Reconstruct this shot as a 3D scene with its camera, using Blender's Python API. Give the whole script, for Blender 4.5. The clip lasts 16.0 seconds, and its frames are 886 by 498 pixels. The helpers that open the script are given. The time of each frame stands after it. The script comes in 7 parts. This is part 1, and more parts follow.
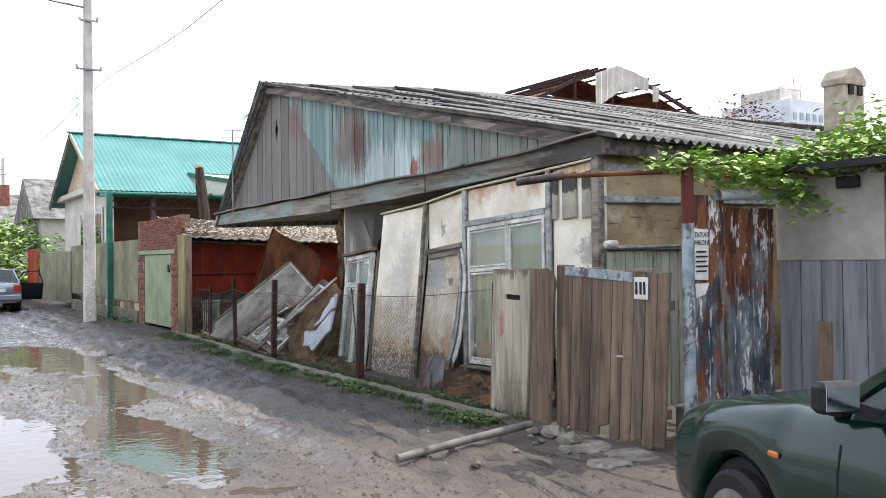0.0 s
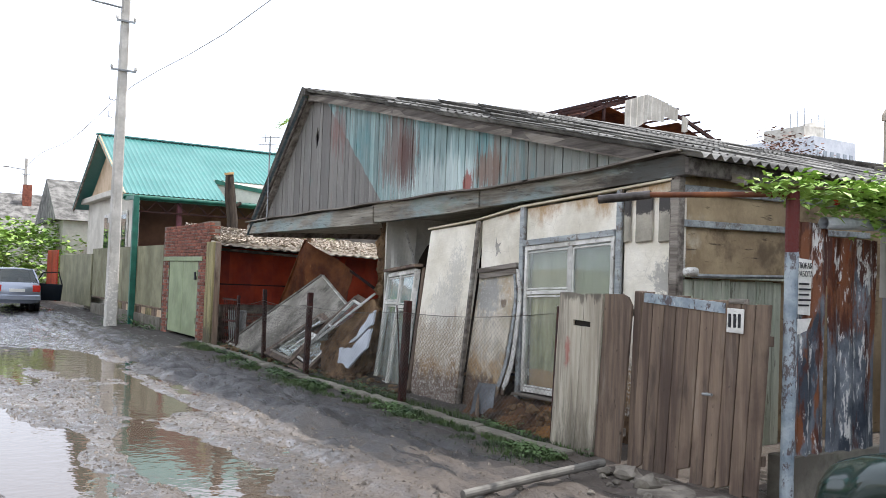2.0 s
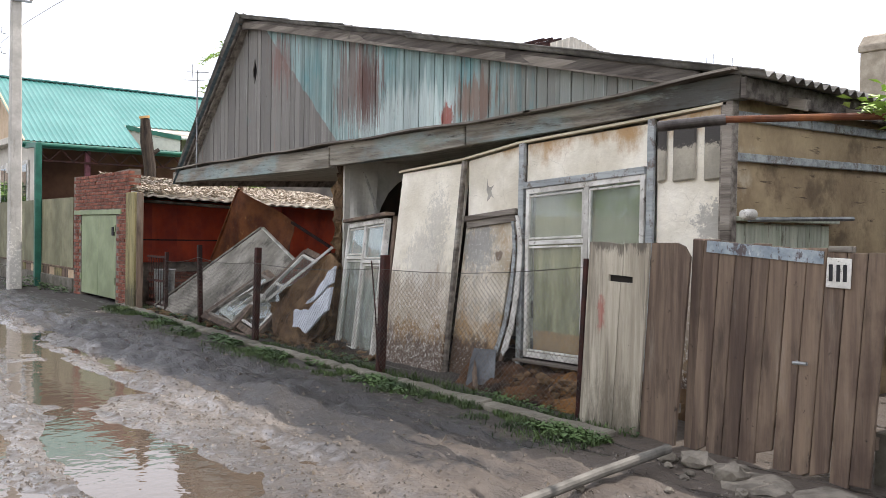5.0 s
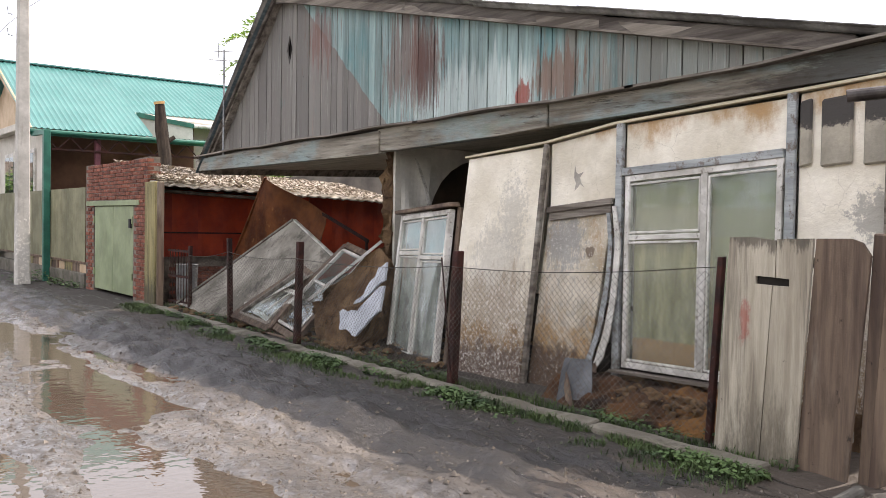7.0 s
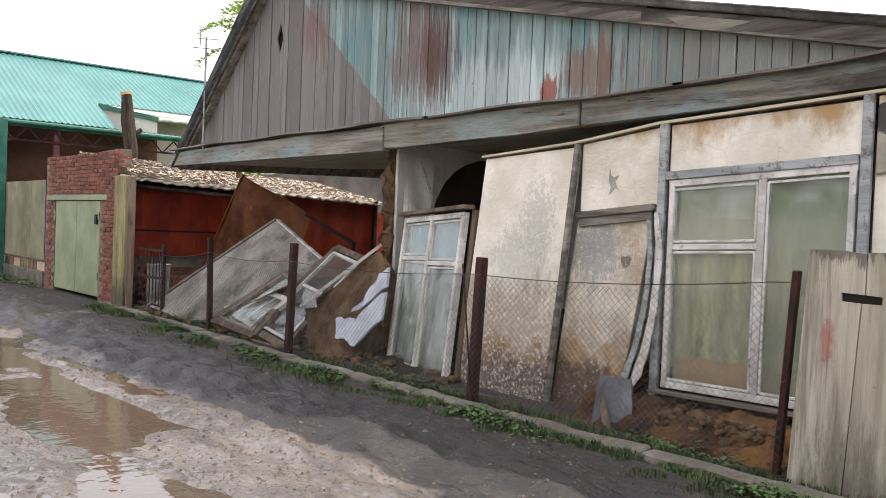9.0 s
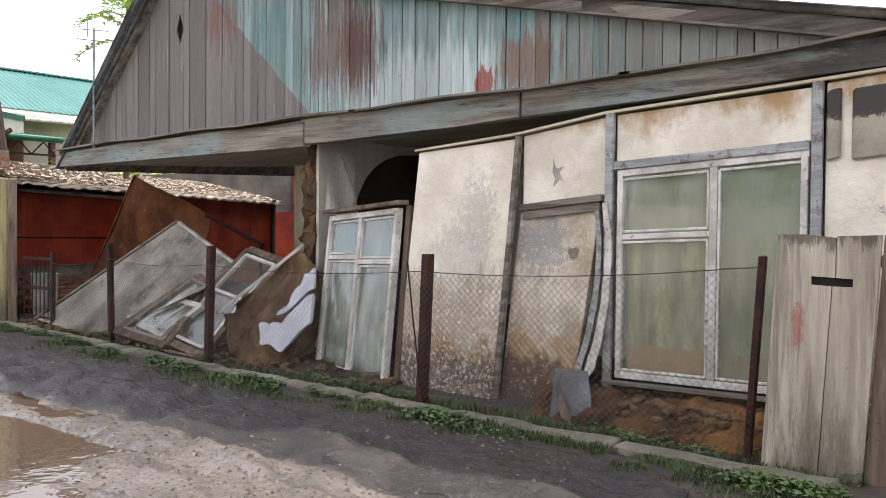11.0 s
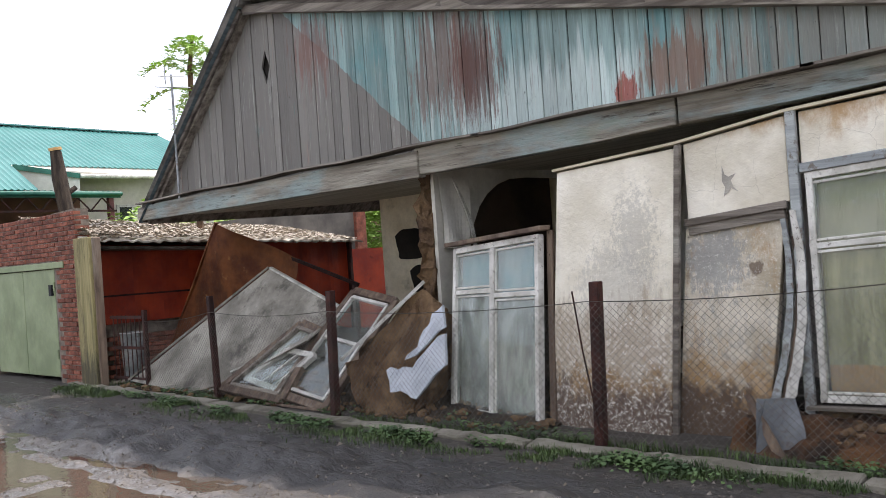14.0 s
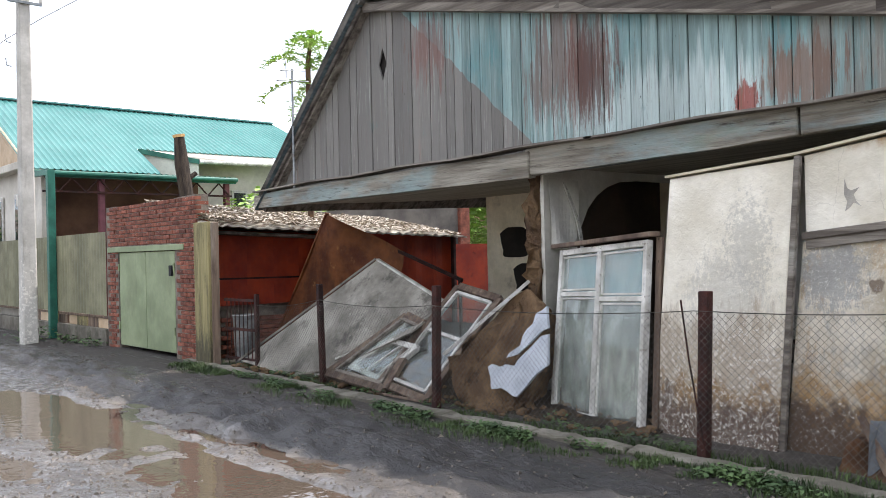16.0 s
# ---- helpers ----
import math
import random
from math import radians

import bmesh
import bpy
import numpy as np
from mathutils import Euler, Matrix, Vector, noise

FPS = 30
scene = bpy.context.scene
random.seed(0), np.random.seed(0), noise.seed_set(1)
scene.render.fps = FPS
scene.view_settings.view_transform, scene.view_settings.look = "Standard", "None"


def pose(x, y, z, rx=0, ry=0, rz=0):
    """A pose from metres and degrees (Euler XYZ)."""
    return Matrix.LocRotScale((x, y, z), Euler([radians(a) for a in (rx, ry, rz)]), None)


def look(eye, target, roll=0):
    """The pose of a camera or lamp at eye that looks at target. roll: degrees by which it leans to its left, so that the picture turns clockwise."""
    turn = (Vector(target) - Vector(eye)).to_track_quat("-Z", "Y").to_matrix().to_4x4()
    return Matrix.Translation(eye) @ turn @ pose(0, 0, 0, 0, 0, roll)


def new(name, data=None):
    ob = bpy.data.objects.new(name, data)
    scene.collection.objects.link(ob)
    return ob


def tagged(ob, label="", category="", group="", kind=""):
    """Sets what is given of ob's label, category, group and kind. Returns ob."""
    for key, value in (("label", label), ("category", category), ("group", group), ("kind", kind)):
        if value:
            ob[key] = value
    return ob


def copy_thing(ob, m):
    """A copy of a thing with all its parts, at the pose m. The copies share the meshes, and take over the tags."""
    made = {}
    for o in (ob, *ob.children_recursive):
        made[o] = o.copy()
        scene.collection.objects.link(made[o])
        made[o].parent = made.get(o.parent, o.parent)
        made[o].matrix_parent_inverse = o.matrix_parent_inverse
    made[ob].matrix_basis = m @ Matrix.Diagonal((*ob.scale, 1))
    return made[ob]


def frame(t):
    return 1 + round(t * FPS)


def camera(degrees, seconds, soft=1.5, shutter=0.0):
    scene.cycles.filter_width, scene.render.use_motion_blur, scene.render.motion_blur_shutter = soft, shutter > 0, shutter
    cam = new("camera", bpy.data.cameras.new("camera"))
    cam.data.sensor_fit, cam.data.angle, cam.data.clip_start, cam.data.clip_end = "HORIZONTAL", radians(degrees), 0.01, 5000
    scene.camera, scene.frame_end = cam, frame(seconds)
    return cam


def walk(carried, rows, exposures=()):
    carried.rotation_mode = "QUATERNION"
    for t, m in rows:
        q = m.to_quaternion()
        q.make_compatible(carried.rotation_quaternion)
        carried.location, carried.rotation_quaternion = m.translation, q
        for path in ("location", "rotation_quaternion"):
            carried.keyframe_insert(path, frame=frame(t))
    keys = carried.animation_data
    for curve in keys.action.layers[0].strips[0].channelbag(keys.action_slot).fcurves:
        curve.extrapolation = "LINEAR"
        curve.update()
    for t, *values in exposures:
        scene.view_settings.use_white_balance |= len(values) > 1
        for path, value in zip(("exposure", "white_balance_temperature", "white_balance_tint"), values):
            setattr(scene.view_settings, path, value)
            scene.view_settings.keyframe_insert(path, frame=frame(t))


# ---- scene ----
cam = camera(54.0, 16.0, soft=0.6)
PATH = [
    (0, (0.0, 0.0, 1.679), (1.083, 1.681, 1.7), -0.7),
    (0.5, (-0.097, 0.148, 1.663), (1.002, 1.818, 1.729), -1.0),
    (1, (-0.154, 0.304, 1.658), (0.943, 1.974, 1.735), -0.5),
    (1.5, (-0.104, 0.561, 1.639), (0.972, 2.245, 1.733), -0.3),
    (2, (-0.114, 0.793, 1.639), (0.944, 2.489, 1.709), 2.1),
    (2.5, (-0.137, 1.075, 1.597), (0.957, 2.748, 1.638), 2.9),
    (3, (-0.123, 1.341, 1.596), (1.008, 2.99, 1.587), 1.7),
    (5.5, (0.107, 2.934, 1.629), (1.342, 4.506, 1.586), 1.2),
    (6, (0.114, 3.299, 1.61), (1.351, 4.87, 1.557), 1.4),
    (6.5, (0.103, 3.623, 1.599), (1.352, 5.183, 1.544), 0.5),
    (7, (0.137, 3.968, 1.617), (1.368, 5.544, 1.558), 1.0),
    (7.5, (0.114, 4.196, 1.624), (1.28, 5.82, 1.567), 1.8),
    (8, (0.142, 4.449, 1.59), (1.344, 6.047, 1.543), 2.1),
    (10.5, (-0.152, 5.418, 1.598), (1.327, 6.764, 1.537), 1.0),
    (11, (-0.199, 5.556, 1.572), (1.323, 6.852, 1.525), 0.6),
    (11.5, (-0.233, 5.788, 1.532), (1.333, 7.031, 1.515), 0.3),
    (12, (-0.265, 6.162, 1.573), (1.341, 7.353, 1.614), -3.0),
    (12.5, (-0.29, 6.397, 1.639), (1.302, 7.606, 1.687), -3.0),
    (13, (-0.292, 6.546, 1.628), (1.255, 7.814, 1.662), -2.0),
    (13.5, (-0.348, 6.692, 1.629), (1.182, 7.98, 1.652), -3.7),
    (14, (-0.424, 6.812, 1.646), (1.058, 8.155, 1.659), -4.0),
    (14.5, (-0.464, 6.83, 1.671), (0.971, 8.223, 1.67), -2.4),
    (15, (-0.51, 6.798, 1.677), (0.867, 8.249, 1.676), -1.5),
    (15.5, (-0.568, 6.768, 1.685), (0.778, 8.247, 1.688), -1.4),
    (16, (-0.566, 6.787, 1.686), (0.754, 8.29, 1.698), -1.3),
]
walk(cam, [(t, look(eye, target, roll)) for t, eye, target, roll in PATH],
     exposures=[(0,0.12,6350,13),(3,0.0,6400,13),(7,0.09,7000,18),(11.2,0.1,6950,19),(12,.15,6850,19),(13,.04,6700,18),(14,-.03,6550,16),(14.5,.12,6450,15),(16,.14,6450,14)])

# ---------- light ----------
SUN_EL, SUN_AZ = 59.0, 101.0          # degrees; azimuth clockwise from +y
world = bpy.data.worlds.new("sky")
scene.world = world
world.use_nodes = True
wn = world.node_tree.nodes
wl = world.node_tree.links
sky = wn.new("ShaderNodeTexSky")
sky.sky_type = 'NISHITA'
sky.sun_disc = False
sky.sun_elevation = radians(SUN_EL)
sky.sun_rotation = radians(SUN_AZ)
sky.dust_density = 3.0
sky.air_density = 1.0
haze = wn.new("ShaderNodeMix")
haze.data_type = 'RGBA'
haze.inputs[0].default_value = 0.8
haze.inputs[7].default_value = (10.0, 10.7, 11.9, 1)      # thin white cloud over the blue
wl.new(sky.outputs[0], haze.inputs[6])
wl.new(haze.outputs[2], wn["Background"].inputs[0])
wn["Background"].inputs[1].default_value = 0.166
sun_data = bpy.data.lights.new("sun", 'SUN')
sun_data.energy = 5.0
sun_data.angle = radians(0.6)
sun_data.color = (1.0, 0.96, 0.90)
sun = new("sun", sun_data)
_a, _e = radians(SUN_AZ), radians(SUN_EL)
sun_dir = Vector((math.sin(_a) * math.cos(_e), math.cos(_a) * math.cos(_e), math.sin(_e)))
sun.matrix_world = look(sun_dir * 60, (0, 0, 0))

# ---------- helpers ----------
def world_of(ob):
    m = ob.matrix_parent_inverse @ ob.matrix_basis
    return world_of(ob.parent) @ m if ob.parent else m


def finish(name, bm, mat, parent=None, label="", smooth=False):
    me = bpy.data.meshes.new(name)
    bmesh.ops.recalc_face_normals(bm, faces=bm.faces)
    bm.to_mesh(me)
    bm.free()
    if smooth:
        me.shade_smooth()
    me.materials.append(mat)
    ob = new(name, me)
    if parent:
        ob.parent = parent
        ob.matrix_parent_inverse = world_of(parent).inverted()
    if label:
        ob["label"] = label
    return ob


def part(name, bm, mat, parent, label="", smooth=False):
    return finish(name, bm, mat, parent, label, smooth)


def shared(name, me, parent, m, label=""):
    ob = new(name, me)
    ob.parent = parent
    ob.matrix_parent_inverse = world_of(parent).inverted()
    ob.matrix_basis = m
    if label:
        ob["label"] = label
    return ob


def thing(name, label, category, loc=(0, 0, 0), group="", kind=""):
    ob = new(name)
    ob.empty_display_size = 0.2
    ob.location = loc
    return tagged(ob, label, category, group, kind)


def bm_new():
    return bmesh.new()


def prism(bm, pts, off, bevel=0.0):
    """A polygon pushed along off."""
    off = Vector(off)
    a = [bm.verts.new(Vector(p)) for p in pts]
    b = [bm.verts.new(Vector(p) + off) for p in pts]
    n = len(pts)
    fs = [bm.faces.new(a), bm.faces.new(b[::-1])]
    for i in range(n):
        fs.append(bm.faces.new((a[i], b[i], b[(i + 1) % n], a[(i + 1) % n])))
    if bevel:
        es = list({e for f in fs for e in f.edges})
        bmesh.ops.bevel(bm, geom=es, offset=bevel, segments=1, affect='EDGES', clamp_overlap=True)
    return bm


def box(bm, lo, hi, bevel=0.0, m=None):
    x0, y0, z0 = lo
    x1, y1, z1 = hi
    start = len(bm.verts)
    prism(bm, [(x0, y0, z0), (x1, y0, z0), (x1, y1, z0), (x0, y1, z0)], (0, 0, z1 - z0), bevel)
    if m is not None:
        bm.verts.ensure_lookup_table()
        for v in bm.verts[start:]:
            v.co = m @ v.co
    return bm


def bar(bm, p, q, w, h, up=(0, 0, 1), bevel=0.0, side=0.0):
    """A squared stick from p to q, w across and h along up."""
    p, q = Vector(p), Vector(q)
    d = (q - p).normalized()
    s = d.cross(Vector(up)).normalized()
    u = s.cross(d).normalized()
    pts = [p + s * (w / 2) * a + u * (h / 2) * b for a, b in ((-1, -1), (1, -1), (1, 1), (-1, 1))]
    return prism(bm, pts, q - p, bevel)


def tube(bm, pts, r, seg=10, r2=None, cap=True):
    """A round tube along a line of points."""
    pts = [Vector(p) for p in pts]
    rings = []
    for i, p in enumerate(pts):
        d = (pts[min(i + 1, len(pts) - 1)] - pts[max(i - 1, 0)]).normalized()
        a = d.orthogonal().normalized() if abs(d.z) < 0.9 else Vector((1, 0, 0)).cross(d).normalized()
        b = d.cross(a).normalized()
        f = i / max(1, len(pts) - 1)
        rr = r if r2 is None else r + (r2 - r) * f
        rings.append([bm.verts.new(p + a * rr * math.cos(2 * math.pi * k / seg) + b * rr * math.sin(2 * math.pi * k / seg)) for k in range(seg)])
    for r0, r1 in zip(rings, rings[1:]):
        for k in range(seg):
            bm.faces.new((r0[k], r0[(k + 1) % seg], r1[(k + 1) % seg], r1[k]))
    if cap:
        bm.faces.new(rings[0][::-1])
        bm.faces.new(rings[-1])
    return bm


def lathe(bm, prof, centre, axis='z', seg=20):
    """A turned shape: prof is rows of (radius, along)."""
    c = Vector(centre)
    rings = []
    for r, h in prof:
        ring = []
        for k in range(seg):
            a = 2 * math.pi * k / seg
            v = {'z': (r * math.cos(a), r * math.sin(a), h), 'x': (h, r * math.cos(a), r * math.sin(a)), 'y': (r * math.cos(a), h, r * math.sin(a))}[axis]
            ring.append(bm.verts.new(c + Vector(v)))
        rings.append(ring)
    for r0, r1 in zip(rings, rings[1:]):
        for k in range(seg):
            bm.faces.new((r0[k], r0[(k + 1) % seg], r1[(k + 1) % seg], r1[k]))
    bm.faces.new(rings[0][::-1])
    bm.faces.new(rings[-1])
    return bm


def crumple(bm, amount, scale, seed=0.0, only=None):
    for v in bm.verts:
        n = noise.noise_vector(v.co * scale + Vector((seed, seed * 1.7, -seed)))
        v.co += n * amount if only is None else Vector([n[i] * amount * only[i] for i in range(3)])
    return bm


_ICO = {}


def ico(sub):
    if sub not in _ICO:
        b = bmesh.new()
        bmesh.ops.create_icosphere(b, subdivisions=sub, radius=1.0)
        b.verts.index_update()
        _ICO[sub] = ([v.co.copy() for v in b.verts], [[v.index for v in f.verts] for f in b.faces])
        b.free()
    return _ICO[sub]


def lump(bm, centre, size, seed, rough=0.25, sub=2):
    """A stone or clod."""
    vs_, fs_ = ico(sub)
    made = []
    for v in vs_:
        c = v * (1 + rough * noise.noise(v * 1.7 + Vector((seed, seed * 0.3, 0))))
        made.append(bm.verts.new(Vector((c.x * size[0], c.y * size[1], c.z * size[2])) + Vector(centre)))
    for f in fs_:
        bm.faces.new([made[i] for i in f])
    return bm


def sheet(bm, corners, nu, nv, thick, bend=None):
    """A thin plate over four corners (a, b, c, d in turn), bent by bend(u, v) along its normal."""
    a, b, c, d = [Vector(p) for p in corners]
    nrm = (b - a).cross(d - a).normalized()
    top, bot = [], []
    for j in range(nv + 1):
        for i in range(nu + 1):
            u, v = i / nu, j / nv
            p = (a * (1 - u) + b * u) * (1 - v) + (d * (1 - u) + c * u) * v
            if bend:
                p = p + nrm * bend(u, v)
            top.append(bm.verts.new(p))
            bot.append(bm.verts.new(p - nrm * thick))
    w = nu + 1
    for j in range(nv):
        for i in range(nu):
            k = j * w + i
            bm.faces.new((top[k], top[k + 1], top[k + w + 1], top[k + w]))
            bm.faces.new((bot[k], bot[k + w], bot[k + w + 1], bot[k + 1]))
    rim = [i for i in range(w)] + [j * w + nu for j in range(1, nv + 1)] + [nv * w + i for i in range(nu - 1, -1, -1)] + [j * w for j in range(nv - 1, 0, -1)]
    for i, k in enumerate(rim):
        n2 = rim[(i + 1) % len(rim)]
        bm.faces.new((top[k], bot[k], bot[n2], top[n2]))
    return bm


# ---------- materials ----------
def lin(h):
    h = h.lstrip('#')
    c = [int(h[i:i + 2], 16) / 255 for i in (0, 2, 4)]
    return tuple(((v / 12.92) if v <= 0.04045 else ((v + 0.055) / 1.055) ** 2.4) for v in c) + (1,)


def mk(name, dark, light, scale=(1, 1, 1), n=3.0, rough=(0.6, 0.9), bump=0.3, bscale=60.0, layers=(), metal=0.0, rnd=0.12, spec=0.4, fine=0.25, bdist=0.01, detail=6.0, crack=None):
    """A weathered surface: two tones by a broad noise, fine grain, layers of stain or wear, bump."""
    m = bpy.data.materials.new(name)
    m.use_nodes = True
    nt = m.node_tree
    N, L = nt.nodes, nt.links
    bs = N["Principled BSDF"]
    co = N.new("ShaderNodeTexCoord")
    mp = N.new("ShaderNodeMapping")
    mp.inputs["Scale"].default_value = scale
    info = N.new("ShaderNodeObjectInfo")
    shift = N.new("ShaderNodeVectorMath")
    shift.operation = 'SCALE'
    shift.inputs[0].default_value = (7.3, 3.1, 5.7)
    L.new(info.outputs["Random"], shift.inputs["Scale"])
    add = N.new("ShaderNodeVectorMath")
    L.new(co.outputs["Object"], mp.inputs["Vector"])
    L.new(mp.outputs[0], add.inputs[0])
    if rnd:
        L.new(shift.outputs[0], add.inputs[1])

    def tex(vec, sc, det=detail, ro=0.6):
        t = N.new("ShaderNodeTexNoise")
        t.inputs["Scale"].default_value = sc
        t.inputs["Detail"].default_value = det
        t.inputs["Roughness"].default_value = ro
        L.new(vec, t.inputs["Vector"])
        return t.outputs["Fac"]

    def rng(v, lo, hi, a=0.0, b=1.0):
        r = N.new("ShaderNodeMapRange")
        r.interpolation_type = 'SMOOTHSTEP'
        for k, x in zip(range(1, 5), (lo, hi, a, b)):
            r.inputs[k].default_value = x
        L.new(v, r.inputs[0])
        return r.outputs[0]

    def math2(op, a, b):
        q = N.new("ShaderNodeMath")
        q.operation = op
        for k, x in enumerate((a, b)):
            if isinstance(x, (int, float)):
                q.inputs[k].default_value = x
            else:
                L.new(x, q.inputs[k])
        return q.outputs[0]

    def mix(f, a, b):
        q = N.new("ShaderNodeMix")
        q.data_type = 'RGBA'
        for k, x in ((0, f), (6, a), (7, b)):
            if isinstance(x, (int, float)):
                q.inputs[k].default_value = x
            elif isinstance(x, tuple):
                q.inputs[k].default_value = x
            else:
                L.new(x, q.inputs[k])
        return q.outputs[2]

    broad = tex(add.outputs[0], n)
    grain = tex(add.outputs[0], n * 9, 8.0, 0.7)
    col = mix(rng(broad, 0.32, 0.68), lin(dark), lin(light))
    rg = rng(grain, 0.3, 0.7, rough[0], rough[1])
    for ly in layers:
        v = N.new("ShaderNodeMapping")
        v.inputs["Scale"].default_value = ly.get("scale", (1, 1, 1))
        L.new(co.outputs["Object"], v.inputs["Vector"])
        f = tex(v.outputs[0], ly.get("n", 3.0), 8.0, ly.get("ro", 0.62))
        if "spot" in ly:
            c, r = ly["spot"]
            s = N.new("ShaderNodeVectorMath")
            s.operation = 'SUBTRACT'
            s.inputs[1].default_value = c
            L.new(co.outputs["Object"], s.inputs[0])
            d = N.new("ShaderNodeVectorMath")
            d.operation = 'DIVIDE'
            d.inputs[1].default_value = r
            L.new(s.outputs[0], d.inputs[0])
            ln = N.new("ShaderNodeVectorMath")
            ln.operation = 'LENGTH'
            L.new(d.outputs[0], ln.inputs[0])
            f = math2('ADD', f, math2('SUBTRACT', 0.5, math2('MULTIPLY', ln.outputs["Value"], 0.5)))
        if "plane" in ly:
            nx, ny, nz, c, w = ly["plane"]
            d = N.new("ShaderNodeVectorMath")
            d.operation = 'DOT_PRODUCT'
            d.inputs[1].default_value = (nx, ny, nz)
            L.new(co.outputs["Object"], d.inputs[0])
            q = math2('DIVIDE', math2('SUBTRACT', c, d.outputs["Value"]), w)
            qc = N.new("ShaderNodeClamp")
            qc.inputs[1].default_value, qc.inputs[2].default_value = -1.0, 1.0
            L.new(q, qc.inputs[0])
            f = math2('ADD', f, math2('MULTIPLY', qc.outputs[0], ly.get("pw", 0.35)))
        k = math2('MULTIPLY', rng(f, ly["lo"], ly["hi"]), ly.get("amt", 1.0))
        col = mix(k, col, lin(ly["col"]))
        if "rough" in ly:
            q = N.new("ShaderNodeMix")
            L.new(k, q.inputs[0])
            L.new(rg, q.inputs[2])
            q.inputs[3].default_value = ly["rough"]
            rg = q.outputs[0]
    if crack:
        csc, cw, ccol, camt = crack
        wv = N.new("ShaderNodeVectorMath")
        wt = N.new("ShaderNodeTexNoise")
        wt.inputs["Scale"].default_value = csc * 1.5
        wt.inputs["Detail"].default_value = 5.0
        L.new(co.outputs["Object"], wt.inputs["Vector"])
        ws = N.new("ShaderNodeVectorMath")
        ws.operation = 'SCALE'
        ws.inputs["Scale"].default_value = 0.5 / csc
        L.new(wt.outputs["Color"], ws.inputs[0])
        L.new(co.outputs["Object"], wv.inputs[0])
        L.new(ws.outputs[0], wv.inputs[1])
        vo = N.new("ShaderNodeTexVoronoi")
        vo.feature = 'DISTANCE_TO_EDGE'
        vo.inputs["Scale"].default_value = csc
        L.new(wv.outputs[0], vo.inputs["Vector"])
        few = rng(tex(co.outputs["Object"], csc * 0.35, 3.0), 0.48, 0.62)
        col = mix(math2('MULTIPLY', math2('MULTIPLY', rng(vo.outputs["Distance"], 0.0, cw, 1.0, 0.0), few), camt), col, lin(ccol))
    hs = N.new("ShaderNodeHueSaturation")
    val = math2('ADD', math2('MULTIPLY', math2('SUBTRACT', info.outputs["Random"], 0.5), rnd * 2), math2('ADD', math2('MULTIPLY', math2('SUBTRACT', grain, 0.5), fine * 2), 1.0))
    L.new(val, hs.inputs["Value"])
    L.new(col, hs.inputs["Color"])
    L.new(hs.outputs[0], bs.inputs["Base Color"])
    L.new(rg, bs.inputs["Roughness"])
    bs.inputs["Metallic"].default_value = metal
    bs.inputs["Specular IOR Level"].default_value = spec
    if bump:
        b = N.new("ShaderNodeBump")
        b.inputs["Strength"].default_value = bump
        b.inputs["Distance"].default_value = bdist
        h = math2('ADD', tex(add.outputs[0], bscale, 4.0), math2('MULTIPLY', grain, 1.5))
        L.new(h, b.inputs["Height"])
        L.new(b.outputs[0], bs.inputs["Normal"])
    return m


def glass(name, tint=(0.8, 0.85, 0.85, 1), rough=0.05, alpha=0.35):
    """A dusty pane: clear glass mixed with gloss."""
    m = bpy.data.materials.new(name)
    m.use_nodes = True
    N, L = m.node_tree.nodes, m.node_tree.links
    out = N["Material Output"]
    N.remove(N["Principled BSDF"])
    tr = N.new("ShaderNodeBsdfTransparent")
    tr.inputs[0].default_value = tint
    gl = N.new("ShaderNodeBsdfGlossy")
    gl.inputs["Roughness"].default_value = rough
    gl.inputs["Color"].default_value = (0.9, 0.95, 0.95, 1)
    df = N.new("ShaderNodeBsdfDiffuse")
    df.inputs[0].default_value = (0.55, 0.56, 0.52, 1)
    lw = N.new("ShaderNodeLayerWeight")
    lw.inputs[0].default_value = 0.5
    pw = N.new("ShaderNodeMath")
    pw.operation = 'POWER'
    pw.inputs[1].default_value = 5.0
    L.new(lw.outputs["Facing"], pw.inputs[0])
    fr = N.new("ShaderNodeMath")
    fr.operation = 'MULTIPLY_ADD'
    fr.inputs[1].default_value = 0.9
    fr.inputs[2].default_value = 0.05
    L.new(pw.outputs[0], fr.inputs[0])
    m1 = N.new("ShaderNodeMixShader")
    m2 = N.new("ShaderNodeMixShader")
    t = N.new("ShaderNodeTexNoise")
    t.inputs["Scale"].default_value = 5.0
    t.inputs["Detail"].default_value = 8.0
    co = N.new("ShaderNodeTexCoord")
    L.new(co.outputs["Object"], t.inputs["Vector"])
    r = N.new("ShaderNodeMapRange")
    for k, x in zip(range(1, 5), (0.35, 0.75, alpha * 0.5, alpha * 1.6)):
        r.inputs[k].default_value = x
    L.new(t.outputs["Fac"], r.inputs[0])
    L.new(r.outputs[0], m1.inputs[0])
    L.new(tr.outputs[0], m1.inputs[1])
    L.new(df.outputs[0], m1.inputs[2])
    L.new(fr.outputs[0], m2.inputs[0])
    L.new(m1.outputs[0], m2.inputs[1])
    L.new(gl.outputs[0], m2.inputs[2])
    L.new(m2.outputs[0], out.inputs["Surface"])
    return m


GRAIN_Z = (9, 9, 0.6)      # wood grain running up
GRAIN_Y = (9, 0.5, 9)      # wood grain running along the street
GRAIN_X = (0.5, 9, 9)

